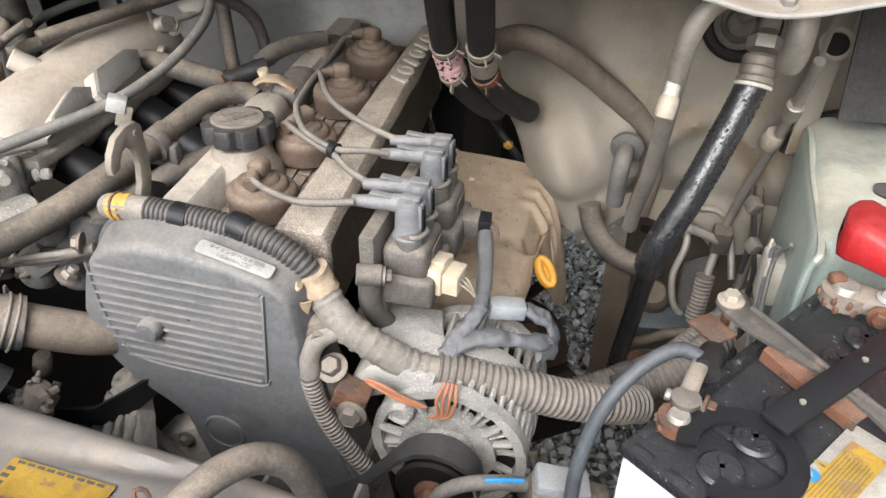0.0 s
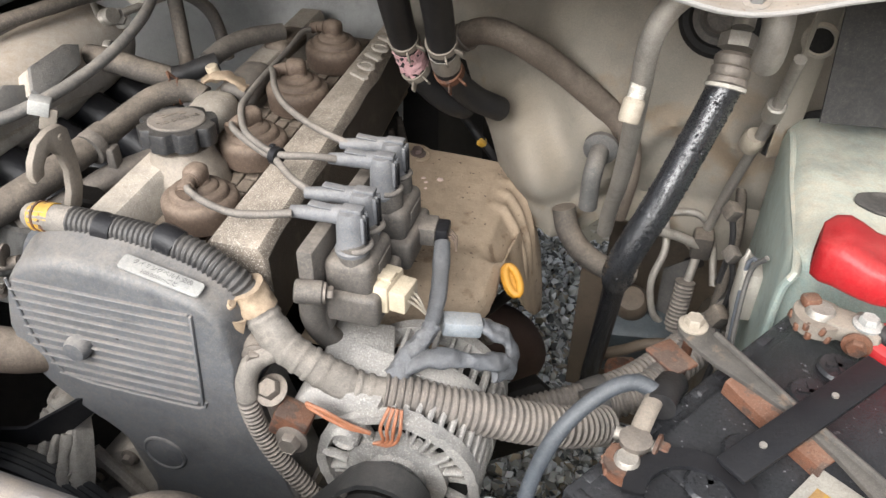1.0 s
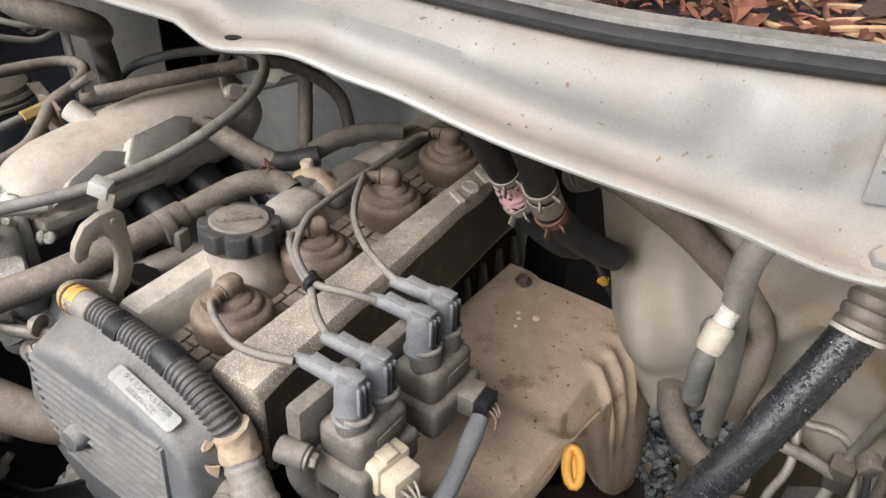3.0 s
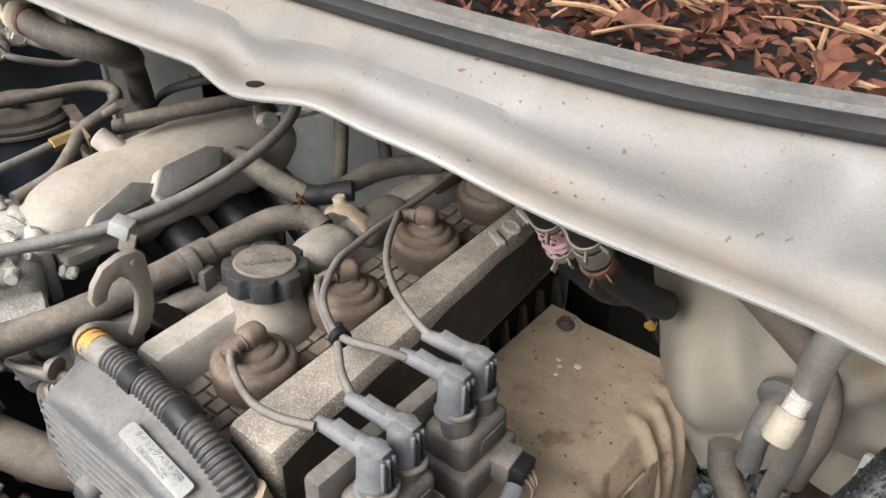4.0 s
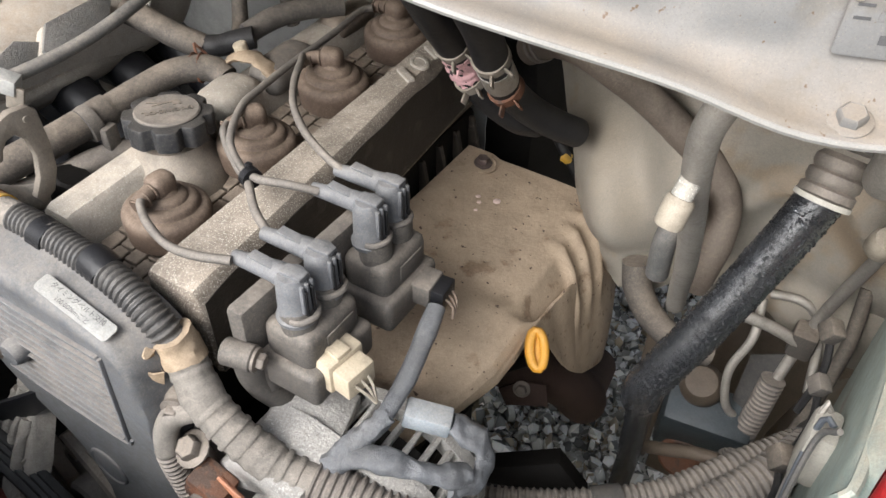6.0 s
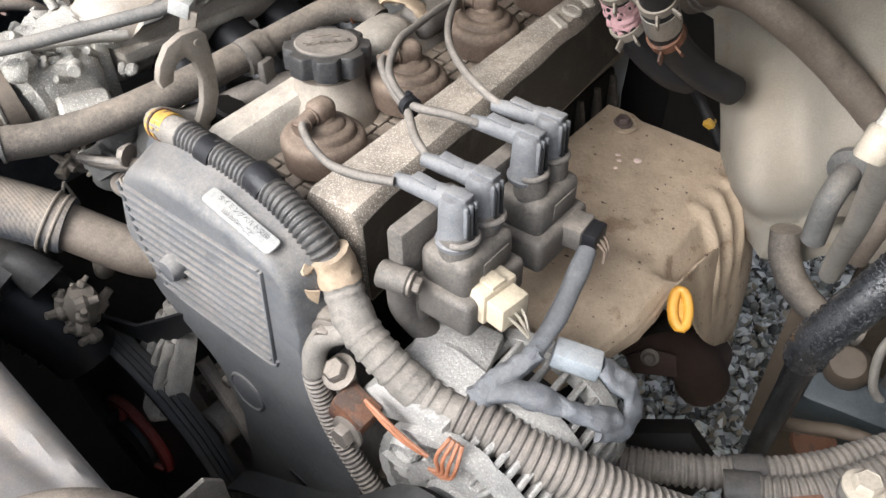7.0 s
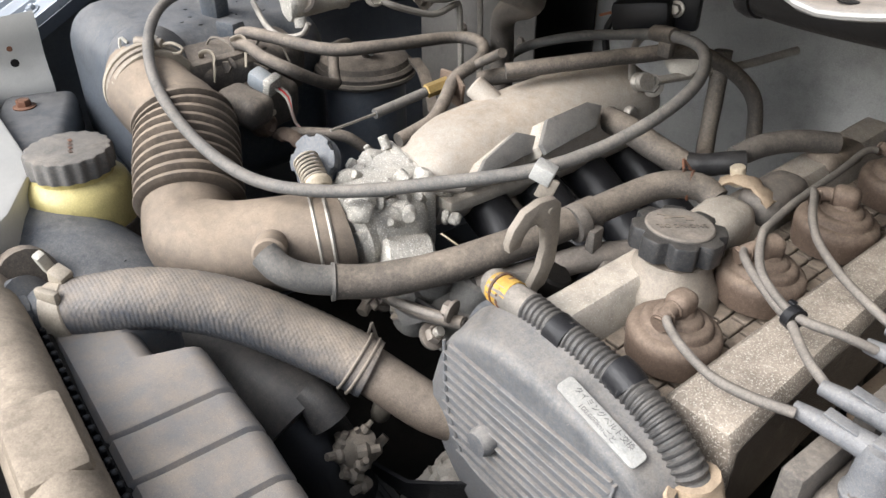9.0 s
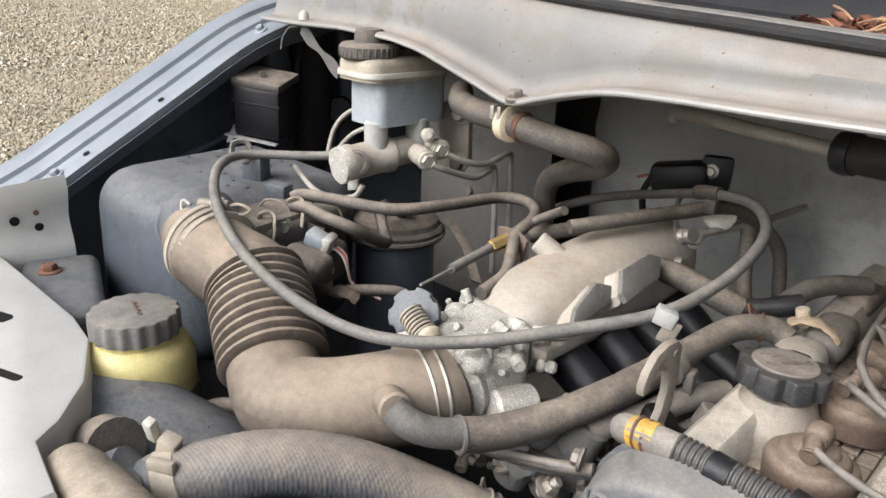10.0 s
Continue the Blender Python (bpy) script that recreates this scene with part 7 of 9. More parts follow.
for pts in ([(-0.724, 0.573, 1.1245), (-0.715, 0.585, 1.116), (-0.710, 0.623, 1.102), (-0.709, 0.640, 1.100), (-0.711, 0.664, 1.105), (-0.711, 0.668, 1.098), (-0.708, 0.668, 1.05), (-0.706, 0.668, 0.98)],
            [(-0.730, 0.599, 1.131), (-0.720, 0.612, 1.122), (-0.712, 0.632, 1.115), (-0.710, 0.655, 1.112), (-0.712, 0.690, 1.118), (-0.712, 0.696, 1.110), (-0.709, 0.696, 1.05), (-0.707, 0.696, 0.98)]):
    solo("brake_line", tube(pts, 0.0034, 9, 0.006), pipe_grey, "thin grey steel brake line bent downwards", "brake line", "brake lines")
for pts in ([(-0.93, 0.60, 1.08), (-0.925, 0.61, 1.12), (-0.90, 0.62, 1.145), (-0.85, 0.63, 1.152)], [(-0.915, 0.60, 1.09), (-0.89, 0.61, 1.118), (-0.86, 0.62, 1.132), (-0.82, 0.63, 1.142)], [(-0.862, 0.505, 1.10), (-0.82, 0.498, 1.086), (-0.79, 0.50, 1.082), (-0.765, 0.51, 1.088), (-0.758, 0.515, 1.10)]):
    solo("brake_line", tube(pts, 0.0030, 9, 0.006), pipe_grey, "thin grey steel line behind the canister", "brake line", "brake lines")
bp = thing("pedal_plate", (-0.82, 0.80, 0.95), "dusty dark grey steel plate behind the brake cylinder", "plate")
part("plate", sheet([[V(x, 0.800 - 0.010 * inside(x, -0.80, 0.05, 120) * inside(z, 1.09, 0.07, 90), z) for z in np.linspace(0.86, 1.225, 26)] for x in np.linspace(-0.96, -0.729, 20)], 0.002), plate_grey, bp)
for x, z in ((-0.752, 1.17), (-0.748, 1.03), (-0.86, 1.02)):
    part("bolt", hexbolt((x, 0.798, z), (0, -1, 0.1), 0.006), bolt_steel, bp)

rel = thing("relay_box", (-1.03, 0.60, 1.09), "black square relay box with a dusty lid", "relay box")
part("case", box((-1.042, 0.588, 1.128), (0.066, 0.056, 0.066), 0.005, (6, 4, 28)), black_plastic, rel)
part("lid", box((-1.041, 0.588, 1.166), (0.070, 0.060, 0.012), 0.004, (10, 6, 28)), dusty_rubber, rel, "brown dusty lid")
part("seam", box((-1.042, 0.588, 1.140), (0.069, 0.059, 0.004), 0.001, (6, 4, 28)), black_plastic, rel)
part("lid_tongue", tube([(-1.040, 0.582, 1.173), (-1.032, 0.578, 1.1735)], 0.004, 8, 0.004), dusty_rubber, rel)
part("latch", box((-1.072, 0.560, 1.135), (0.004, 0.014, 0.040), 0.001, (6, 10, 28)), black_plastic, rel)
part("bracket", box((-1.04, 0.562, 1.090), (0.075, 0.010, 0.003), 0.001, (0, 6, 28)), bay_grey, rel)
part("bracket_arm", box((-1.068, 0.552, 1.094), (0.034, 0.008, 0.004), 0.001, (0, 30, -50)), bay_grey, rel)

# heater pipe with yellow clip under the cowl
hp = thing("heater_pipe", (-0.58, 0.57, 1.1), "brown rubber heater pipe bent below the cowl", "heater pipe")
part("pipe", tube([(-0.705, 0.60, 1.195), (-0.685, 0.578, 1.19), (-0.65, 0.563, 1.188), (-0.62, 0.557, 1.188), (-0.597, 0.553, 1.186), (-0.572, 0.549, 1.184), (-0.545, 0.552, 1.18), (-0.522, 0.567, 1.174), (-0.522, 0.588, 1.163), (-0.55, 0.61, 1.148), (-0.595, 0.635, 1.13), (-0.628, 0.655, 1.108), (-0.638, 0.665, 1.07), (-0.638, 0.665, 1.0)], 0.0118, 16, 0.006), dusty_rubber, hp)
part("clip", lathe([(0.0135, -0.007), (0.0165, -0.005), (0.0165, 0.005), (0.0135, 0.007)], 22, axis((-0.603, 0.554, 1.186), (-0.58, 0.55, 1.185))), ivory, hp, "pale yellow plastic clip")
part("clip_ring", lathe([(0.0128, -0.003), (0.014, 0), (0.0128, 0.003)], 20, axis((-0.586, 0.551, 1.1855), (-0.57, 0.549, 1.184))), rust, hp)
for k in range(2):
    part("bent_edge", box((-0.612 + 0.008 * k, 0.545, 1.196), (0.004, 0.014, 0.012), 0.001), zinc, hp)

st = thing("washer_pipe", (-0.4, 0.6, 1.18), "grey metal pipe with a black sleeve under the cowl", "pipe")
part("pipe", tube([(-0.50, 0.655, 1.195), (-0.49, 0.65, 1.203), (-0.42, 0.625, 1.204), (-0.34, 0.60, 1.204)], 0.006, 12), pipe_grey, st)
part("sleeve", tube([(-0.345, 0.602, 1.204), (-0.30, 0.59, 1.206), (-0.25, 0.58, 1.21), (-0.20, 0.575, 1.215)], 0.0135, 16), black_rubber, st, "black foam sleeve")
part("collar", lathe([(0.015, -0.006), (0.016, 0), (0.015, 0.006)], 20, axis((-0.338, 0.60, 1.2042), (-0.30, 0.59, 1.206))), black_plastic, st)
wc = thing("wiring_connector", (-0.53, 0.74, 1.10), "dusty black wiring connector bolted to the bulkhead", "connector")
part("body", box((-0.525, 0.735, 1.125), (0.055, 0.03, 0.028), 0.006, (0, -10, 20)), black_plastic, wc)
part("tab", box((-0.495, 0.752, 1.132), (0.03, 0.012, 0.034), 0.004, (0, 0, 20)), black_plastic, wc)
part("screw", hexbolt((-0.497, 0.744, 1.134), (0.2, -1, 0.1), 0.005), zinc, wc)
part("pigtail", tube([(-0.55, 0.725, 1.12), (-0.556, 0.722, 1.10), (-0.552, 0.73, 1.06)], 0.0035, 8), black_rubber, wc)
for k in range(3):
    part("pin", rod((-0.553, 0.724 + 0.004 * k, 1.122), (-0.563, 0.718 + 0.004 * k, 1.118), 0.0014, 6), copper, wc)


def line(name, pts, r, mat, label, category, sides=12, group="", step=0.006):
    return solo(name, tube(pts, r, sides, step, wobble=r * 0.05), mat, label, category, group)


# throttle cable loop and small hoses
line("throttle_cable", [(-0.795, 0.53, 1.122), (-0.835, 0.50, 1.118), (-0.880, 0.455, 1.117), (-0.862, 0.415, 1.116), (-0.815, 0.380, 1.109), (-0.76, 0.356, 1.095), (-0.70, 0.345, 1.078), (-0.63, 0.347, 1.062), (-0.565, 0.362, 1.055), (-0.505, 0.395, 1.062), (-0.452, 0.442, 1.076), (-0.41, 0.496, 1.087), (-0.398, 0.555, 1.094), (-0.394, 0.61, 1.107), (-0.402, 0.655, 1.119), (-0.43, 0.692, 1.126), (-0.475, 0.71, 1.122), (-0.53, 0.718, 1.108), (-0.59, 0.708, 1.092), (-0.64, 0.69, 1.07), (-0.665, 0.68, 1.04)], 0.0049, grey_rubber, "grey accelerator cable in a wide loop over the engine", "cable")
bow_ = thing("bowden_cable", (-0.60, 0.5, 1.06), "thin steel cable in a grey sleeve to the throttle wheel", "cable")
part("wire", tube([(-0.596, 0.442, 1.0635), (-0.603, 0.468, 1.0615), (-0.610, 0.495, 1.060)], 0.0013, 8), zinc, bow_, "bare steel wire")
part("sleeve", tube([(-0.610, 0.494, 1.060), (-0.6125, 0.525, 1.0625), (-0.615, 0.556, 1.065)], 0.0045, 12, 0.004), grey_rubber, bow_)
part("adjuster", rod((-0.615, 0.553, 1.065), (-0.613, 0.578, 1.0685), 0.0065, 6), yellow_zinc, bow_, "gold-plated adjuster nut")
part("stay", prism([(-0.024, -0.016), (0.014, -0.018), (0.020, 0.006), (0.004, 0.014), (-0.020, 0.010)], axis((-0.610, 0.582, 1.066), (-0.62, 0.50, 1.062)), 0.003, 0.001), boot_brown, bow_, "brown steel stay")
part("tail", tube([(-0.613, 0.576, 1.068), (-0.607, 0.603, 1.081), (-0.585, 0.608, 1.095), (-0.57, 0.604, 1.103)], 0.0045, 10), dusty_rubber, bow_)
line("vacuum_hose", [(-0.800, 0.458, 1.088), (-0.792, 0.464, 1.092), (-0.760, 0.478, 1.092), (-0.699, 0.506, 1.091), (-0.680, 0.560, 1.090), (-0.671, 0.626, 1.087), (-0.645, 0.638, 1.088), (-0.620, 0.626, 1.086), (-0.609, 0.606, 1.082), (-0.607, 0.580, 1.074), (-0.594, 0.559, 1.063), (-0.579, 0.532, 1.054), (-0.573, 0.493, 1.049)], 0.0060, dusty_rubber, "thin brown vacuum hose looping to the throttle body", "hose", group="vacuum hoses")
line("vacuum_hose", [(-0.797, 0.452, 1.082), (-0.775, 0.456, 1.084), (-0.745, 0.456, 1.082), (-0.720, 0.470, 1.074), (-0.722, 0.500, 1.055), (-0.730, 0.524, 1.044), (-0.738, 0.528, 1.050), (-0.765, 0.545, 1.066), (-0.790, 0.575, 1.060)], 0.0060, dusty_rubber, "thin brown vacuum hose by the canister", "hose", group="vacuum hoses")
line("vacuum_hose", [(-0.56, 0.60, 1.09), (-0.52, 0.66, 1.098), (-0.50, 0.70, 1.10), (-0.47, 0.75, 1.10), (-0.44, 0.80, 1.06), (-0.43, 0.81, 1.0)], 0.0072, dusty_rubber, "brown hose over the plenum to the bulkhead", "hose", group="vacuum hoses")
line("vacuum_hose", [(-0.62, 0.62, 1.06), (-0.57, 0.66, 1.075), (-0.53, 0.72, 1.075)], 0.008, dusty_rubber, "short brown hose beside the plenum", "hose", group="vacuum hoses")
line("breather_hose", [(-0.504, 0.668, 1.05), (-0.475, 0.668, 1.048), (-0.445, 0.672, 1.04), (-0.42, 0.682, 1.03)], 0.0118, dusty_rubber, "dusty brown hose from plenum to valve cover", "hose")
line("breather_hose", [(-0.424, 0.681, 1.031), (-0.405, 0.688, 1.034), (-0.388, 0.69, 1.042), (-0.375, 0.70, 1.045)], 0.0098, black_rubber, "short dark elbow on the valve cover", "hose")
line("breather_hose", [(-0.462, 0.775, 1.10), (-0.458, 0.77, 1.06), (-0.448, 0.755, 1.02), (-0.43, 0.73, 1.01)], 0.008, dusty_rubber, "brown hose hanging behind the plenum", "hose")
line("breather_hose", [(-0.388, 0.703, 1.043), (-0.380, 0.732, 1.049), (-0.366, 0.762, 1.050), (-0.348, 0.79, 1.046)], 0.0096, coil_grey, "dusty dark hose on the valve cover", "hose")
cc = thing("cable_clamp", (-0.89, 0.457, 1.117), "black and zinc cable clip on the air cleaner", "cable clip")
part("loop", tube([(-0.894, 0.447, 1.112), (-0.898, 0.452, 1.126), (-0.888, 0.462, 1.128), (-0.882, 0.463, 1.112), (-0.888, 0.456, 1.108)], 0.0034, 8, 0.003, squash=0.6), coil_grey, cc)
part("foot", box((-0.884, 0.470, 1.098), (0.026, 0.020, 0.030), 0.004, (0, 0, 20)), box_plastic, cc)
cc = thing("cable_clamp", (-0.482, 0.717, 1.127), "brown taped clip on the accelerator cable", "cable clip")
part("band", crinkle(tube([(-0.495, 0.7155, 1.1185), (-0.482, 0.7115, 1.1215), (-0.469, 0.7085, 1.1235)], 0.0072, 14, 0.003), 0.001), dusty_rubber, cc)
part("foot", box((-0.478, 0.712, 1.110), (0.014, 0.010, 0.016), 0.003), dusty_rubber, cc)
fit_ = thing("breather_valve", (-0.36, 0.66, 1.0), "dark breather valve with a peeling beige tape", "valve")
part("block", box((-0.350, 0.637, 1.02), (0.042, 0.056, 0.036), 0.015, (0, 0, 8), seg=4), bare_alu, fit_)
part("block", box((-0.345, 0.70, 1.025), (0.036, 0.066, 0.03), 0.013, (0, 0, 4), seg=4), coil_grey, fit_)
part("tape", crinkle(tube([(-0.372, 0.664, 1.040), (-0.358, 0.668, 1.047), (-0.342, 0.672, 1.043), (-0.332, 0.674, 1.034)], 0.009, 12, 0.003, squash=0.3), 0.002), beige, fit_, "peeling beige tape")
part("cap", rod((-0.362, 0.674, 1.038), (-0.365, 0.672, 1.054), 0.006), ivory, fit_)
part("block", box((-0.35, 0.80, 1.03), (0.03, 0.06, 0.022), 0.010, seg=4), cast_cover, fit_)
pcv = thing("vent_hose", (-0.45, 0.45, 1.0), "thick dusty brown vent hose with a sleeve and clamp", "hose")
part("hose", tube([(-0.514, 0.337, 1.027), (-0.50, 0.343, 1.018), (-0.488, 0.36, 1.010), (-0.474, 0.39, 1.004)], 0.0110, 18), grey_rubber, pcv)
part("sleeve", tube([(-0.482, 0.372, 1.006), (-0.468, 0.40, 1.003), (-0.45, 0.44, 1.006), (-0.435, 0.485, 1.012), (-0.425, 0.53, 1.018), (-0.418, 0.572, 1.024)], 0.0129, 20, wobble=0.0006), dusty_rubber, pcv)
part("tip", tube([(-0.42, 0.56, 1.022), (-0.412, 0.60, 1.029), (-0.40, 0.63, 1.036), (-0.38, 0.65, 1.036), (-0.365, 0.652, 1.03)], 0.0112, 18), dusty_rubber, pcv)
part("collar", lathe([(0.0112, -0.001), (0.0140, -0.0012), (0.0142, 0.0012), (0.0128, 0.002)], 24, axis((-0.482, 0.372, 1.006), (-0.468, 0.40, 1.003))), grey_rubber, pcv, "pale cut edge of the sleeve")
wire_clamp((-0.39, 0.645, 1.036), (0.8, 0.4, 0), 0.0116, rust, pcv)
bm = lathe([(0.0148, -0.005), (0.0156, 0), (0.0148, 0.005)], 22, axis((-0.4175, 0.552, 1.021), (-0.415, 0.57, 1.024)))
box((-0.402, 0.556, 1.012), (0.008, 0.014, 0.02), 0.002, (0, 0, 10), bm=bm)
part("band", bm, coil_grey, pcv)
line("lower_hose", [(-0.44, 0.47, 0.985), (-0.42, 0.51, 0.99), (-0.405, 0.55, 0.995), (-0.39, 0.60, 0.99)], 0.0105, loom_grey, "ribbed dark hose below the vent hose", "hose")

hook = thing("lifting_hook", (-0.39, 0.48, 1.0), "cast steel lifting hook beside the filler cap", "lifting hook")
HP = [(-0.013, 0.005), (-0.023, 0.003), (-0.025, 0.010), (-0.021, 0.021), (-0.011, 0.033), (0.003, 0.038), (0.017, 0.037), (0.023, 0.031), (0.024, 0.002), (0.022, -0.020), (0.014, -0.038), (0.002, -0.044), (-0.002, -0.036), (0.006, -0.022), (0.010, -0.004), (0.008, 0.012), (0.001, 0.020), (-0.006, 0.018), (-0.010, 0.013)]
HM = pose(-0.393, 0.480, 1.040, 90, 0, 86) @ Matrix.Scale(0.93, 4)
part("hook", prism(HP, HM @ pose(0, 0, -0.003), 0.0065, 0.0018), hook_steel, hook)
part("rivet", lathe([(0.003, 0), (0.0025, 0.0012), (0, 0.0016)], 10, HM @ pose(0.013, 0.028, 0.0034)), hook_steel, hook)
part("cable_clip", box((-0.403, 0.496, 1.088), (0.015, 0.013, 0.012), 0.001, (0, 20, 30)), label_white, hook, "folded pale metal cable clip")
part("clip_leg", box((-0.398, 0.495, 1.078), (0.012, 0.003, 0.018), 0.001, (0, 20, 30)), hook_steel, hook)
for k, (x, y, z, s, mt) in enumerate(((-0.41, 0.50, 0.97, 0.03, dark_void), (-0.45, 0.46, 0.955, 0.035, grey_cast), (-0.43, 0.53, 0.96, 0.035, dark_void), (-0.475, 0.44, 0.96, 0.03, grey_cast), (-0.385, 0.545, 0.975, 0.022, coil_grey))):
    t = thing("injector_body", (x, y, z - s), "dark grimy injector rail piece beneath the hoses", "injector", "injector pieces")
    part("core", rod((x - s * 0.4, y, z - s), (x + s * 0.3, y + s * 0.5, z + s), s * 0.5, 14), mt, t)
    part("block", box((x, y, z), (s * 1.2, s * 0.9, s * 0.8), s * 0.15, (20 * k, 15, 40 * k)), mt, t)
rng = random.Random(31)
for k in range(26):
    c = V(-0.475 + rng.uniform(-0.05, 0.06), 0.455 + rng.uniform(-0.035, 0.06), 0.955 + rng.uniform(-0.03, 0.02))
    t = thing("fuel_fitting", c, "small grimy metal fitting below the vent hose", "fitting", "fuel fittings")
    d = V(rng.uniform(-1, 1), rng.uniform(-1, 1), rng.uniform(-0.4, 1)).normalized()
    part("stem", rod(c, c + d * rng.uniform(0.018, 0.034), rng.uniform(0.003, 0.006), 10), (hook_steel, coil_grey, dusty_rubber, zinc)[k % 4], t)
    part("nut", hexbolt(c + d * 0.008, d, rng.uniform(0.005, 0.008)), (hook_steel, bolt_steel, coil_grey)[k % 3], t)
for k, (dy, dz, r, mt) in enumerate(((0.0, 0.0, 0.0052, dusty_rubber), (0.004, -0.014, 0.0035, grey_rubber), (-0.006, 0.010, 0.0030, wire_grey), (0.010, 0.004, 0.0026, black_rubber))):
    line("starter_lead", [(-0.515 + 0.012 * k, 0.432 + dy, 0.950 + dz), (-0.47, 0.424 + dy, 0.968 + dz * 0.6), (-0.435, 0.427 + dy * 0.4, 0.978 + dz * 0.3), (-0.408, 0.434, 0.985)], r, mt, "thin dusty lead to the cover's corner", "lead", 10, "cover leads")


# ---- battery side ----
def heater_hose(pts, marks, mat_mark, label):
    t = thing("heater_hose", pts[-1], label, "heater hose", "heater hoses")
    part("hose", tube(pts, 0.0135, 18, 0.006), black_rubber, t)
    for at, to, mt in marks:
        m = axis(at, V(*at) + V(*to))
        part("spring_clamp", lathe([(0.0138, -0.0045), (0.0149, -0.004), (0.0149, 0.004), (0.0138, 0.0045)], 24, m), mt, t, "sprung steel band clamp")
        for a in (200, 245):
            part("clamp_ear", box((0.018, 0, 0.002), (0.011, 0.0022, 0.007), 0.001, m=m @ pose(0, 0, 0, 0, 0, a)), mt, t)
    return t


ha = heater_hose([(-0.165, 0.60, 1.215), (-0.175, 0.645, 1.165), (-0.183, 0.688, 1.118), (-0.189, 0.728, 1.076), (-0.187, 0.748, 1.046), (-0.175, 0.768, 1.015), (-0.158, 0.79, 0.99), (-0.15, 0.815, 0.975)],
                 [((-0.189, 0.725, 1.08), (0, 0.7, -0.7), hook_steel), ((-0.186, 0.752, 1.04), (0.3, 0.6, -0.7), hook_steel)], pink, "black rubber heater hose with pink paint at its clamp")
part("paint_band", crinkle(tube([(-0.1895, 0.731, 1.072), (-0.1885, 0.741, 1.058), (-0.187, 0.75, 1.044)], 0.0137, 26, 0.0015, wobble=0.0012), 0.0022, 260), pink, ha, "flaking pink paint")
hb = heater_hose([(-0.128, 0.60, 1.215), (-0.138, 0.645, 1.165), (-0.145, 0.688, 1.118), (-0.149, 0.715, 1.082), (-0.150, 0.738, 1.052), (-0.144, 0.765, 1.022), (-0.132, 0.79, 0.998), (-0.120, 0.806, 0.985), (-0.112, 0.82, 0.975)],
                 [((-0.149, 0.713, 1.085), (0, 0.65, -0.75), hook_steel), ((-0.149, 0.742, 1.046), (0.2, 0.65, -0.7), rust)], beige, "black rubber heater hose bending to the firewall")
part("pipe_joint", tube([(-0.1495, 0.72, 1.075), (-0.150, 0.735, 1.056)], 0.0142, 18, 0.004), zinc, hb, "bare metal pipe joint")
line("ground_lead", [(-0.185, 0.87, 0.96), (-0.165, 0.90, 0.912), (-0.1465, 0.90, 0.889), (-0.118, 0.90, 0.853), (-0.093, 0.90, 0.825), (-0.0815, 0.90, 0.799), (-0.075, 0.91, 0.73)], 0.0052, black_rubber, "black lead with a yellow tag below the hoses", "lead")
solo("lead_tag", box((-0.1465, 0.898, 0.889), (0.011, 0.011, 0.009), 0.002, (30, 35, 30)), tape_yellow, "small bright yellow tag on a lead", "tag")
fh = thing("firewall_hose", (-0.02, 0.81, 0.95), "brown rubber hose lying along the firewall", "hose")
part("hose", tube([(-0.16, 0.805, 1.05), (-0.135, 0.795, 1.068), (-0.11, 0.788, 1.072), (-0.085, 0.79, 1.062), (-0.055, 0.803, 1.04), (-0.02, 0.812, 1.012), (0.012, 0.82, 0.982), (0.03, 0.815, 0.955), (0.034, 0.80, 0.925), (0.028, 0.79, 0.88)], 0.0135, 16, wobble=0.0006), hose_brown, fh)
wire_clamp((-0.148, 0.799, 1.060), (0.7, -0.3, 0.5), 0.0140, bolt_steel, fh)
peg = thing("drain_spout", (0.0, 0.80, 0.9), "grey rubber drain spout on the firewall", "drain spout")
part("spout", tube([(0.004, 0.79, 0.965), (0.002, 0.762, 0.962), (0.0, 0.752, 0.945), (0.0, 0.757, 0.908)], 0.0098, 16, 0.004), grey_rubber, peg)
part("grommet", lathe([(0.018, 0), (0.018, 0.006), (0.012, 0.009)], 22, axis((0.004, 0.783, 0.966), (0.003, 0.75, 0.963))), grey_rubber, peg)

wcl = thing("wall_clip", (0.084, 0.86, 0.88), "small pale plastic clip with dark slots on the firewall", "clip")
CLM = pose(0.0805, 0.816, 0.905, 78, 0, -8)
part("plate", prism(rounded(0.020, 0.030, 0.003), CLM, 0.006, 0.001), label_white, wcl)
for v in (-0.007, 0.006):
    part("slot", box((0, v, 0.0065), (0.010, 0.007, 0.001), 0.0002, m=CLM), slot_black, wcl)
wet = thing("refrigerant_hose", (0.05, 0.6, 0.7), "thick black refrigerant hose, wet and shiny with drops", "refrigerant hose")
WP = [(0.093, 0.638, 1.112), (0.0845, 0.627, 1.085), (0.074, 0.615, 1.055), (0.062, 0.602, 1.022), (0.050, 0.592, 0.992), (0.041, 0.588, 0.966), (0.0385, 0.598, 0.940)]
part("hose", tube(WP, 0.0128, 26, 0.004), wet_sheen_black, wet)
part("lower_run", tube([(0.0395, 0.592, 0.955), (0.0385, 0.606, 0.925), (0.037, 0.632, 0.872), (0.034, 0.662, 0.80), (0.031, 0.69, 0.73), (0.028, 0.70, 0.62)], 0.0098, 20, 0.005), wet_black, wet)
rng = random.Random(6)
bm = bmesh.new()
pth, _ = smooth_path(WP, 0.002)
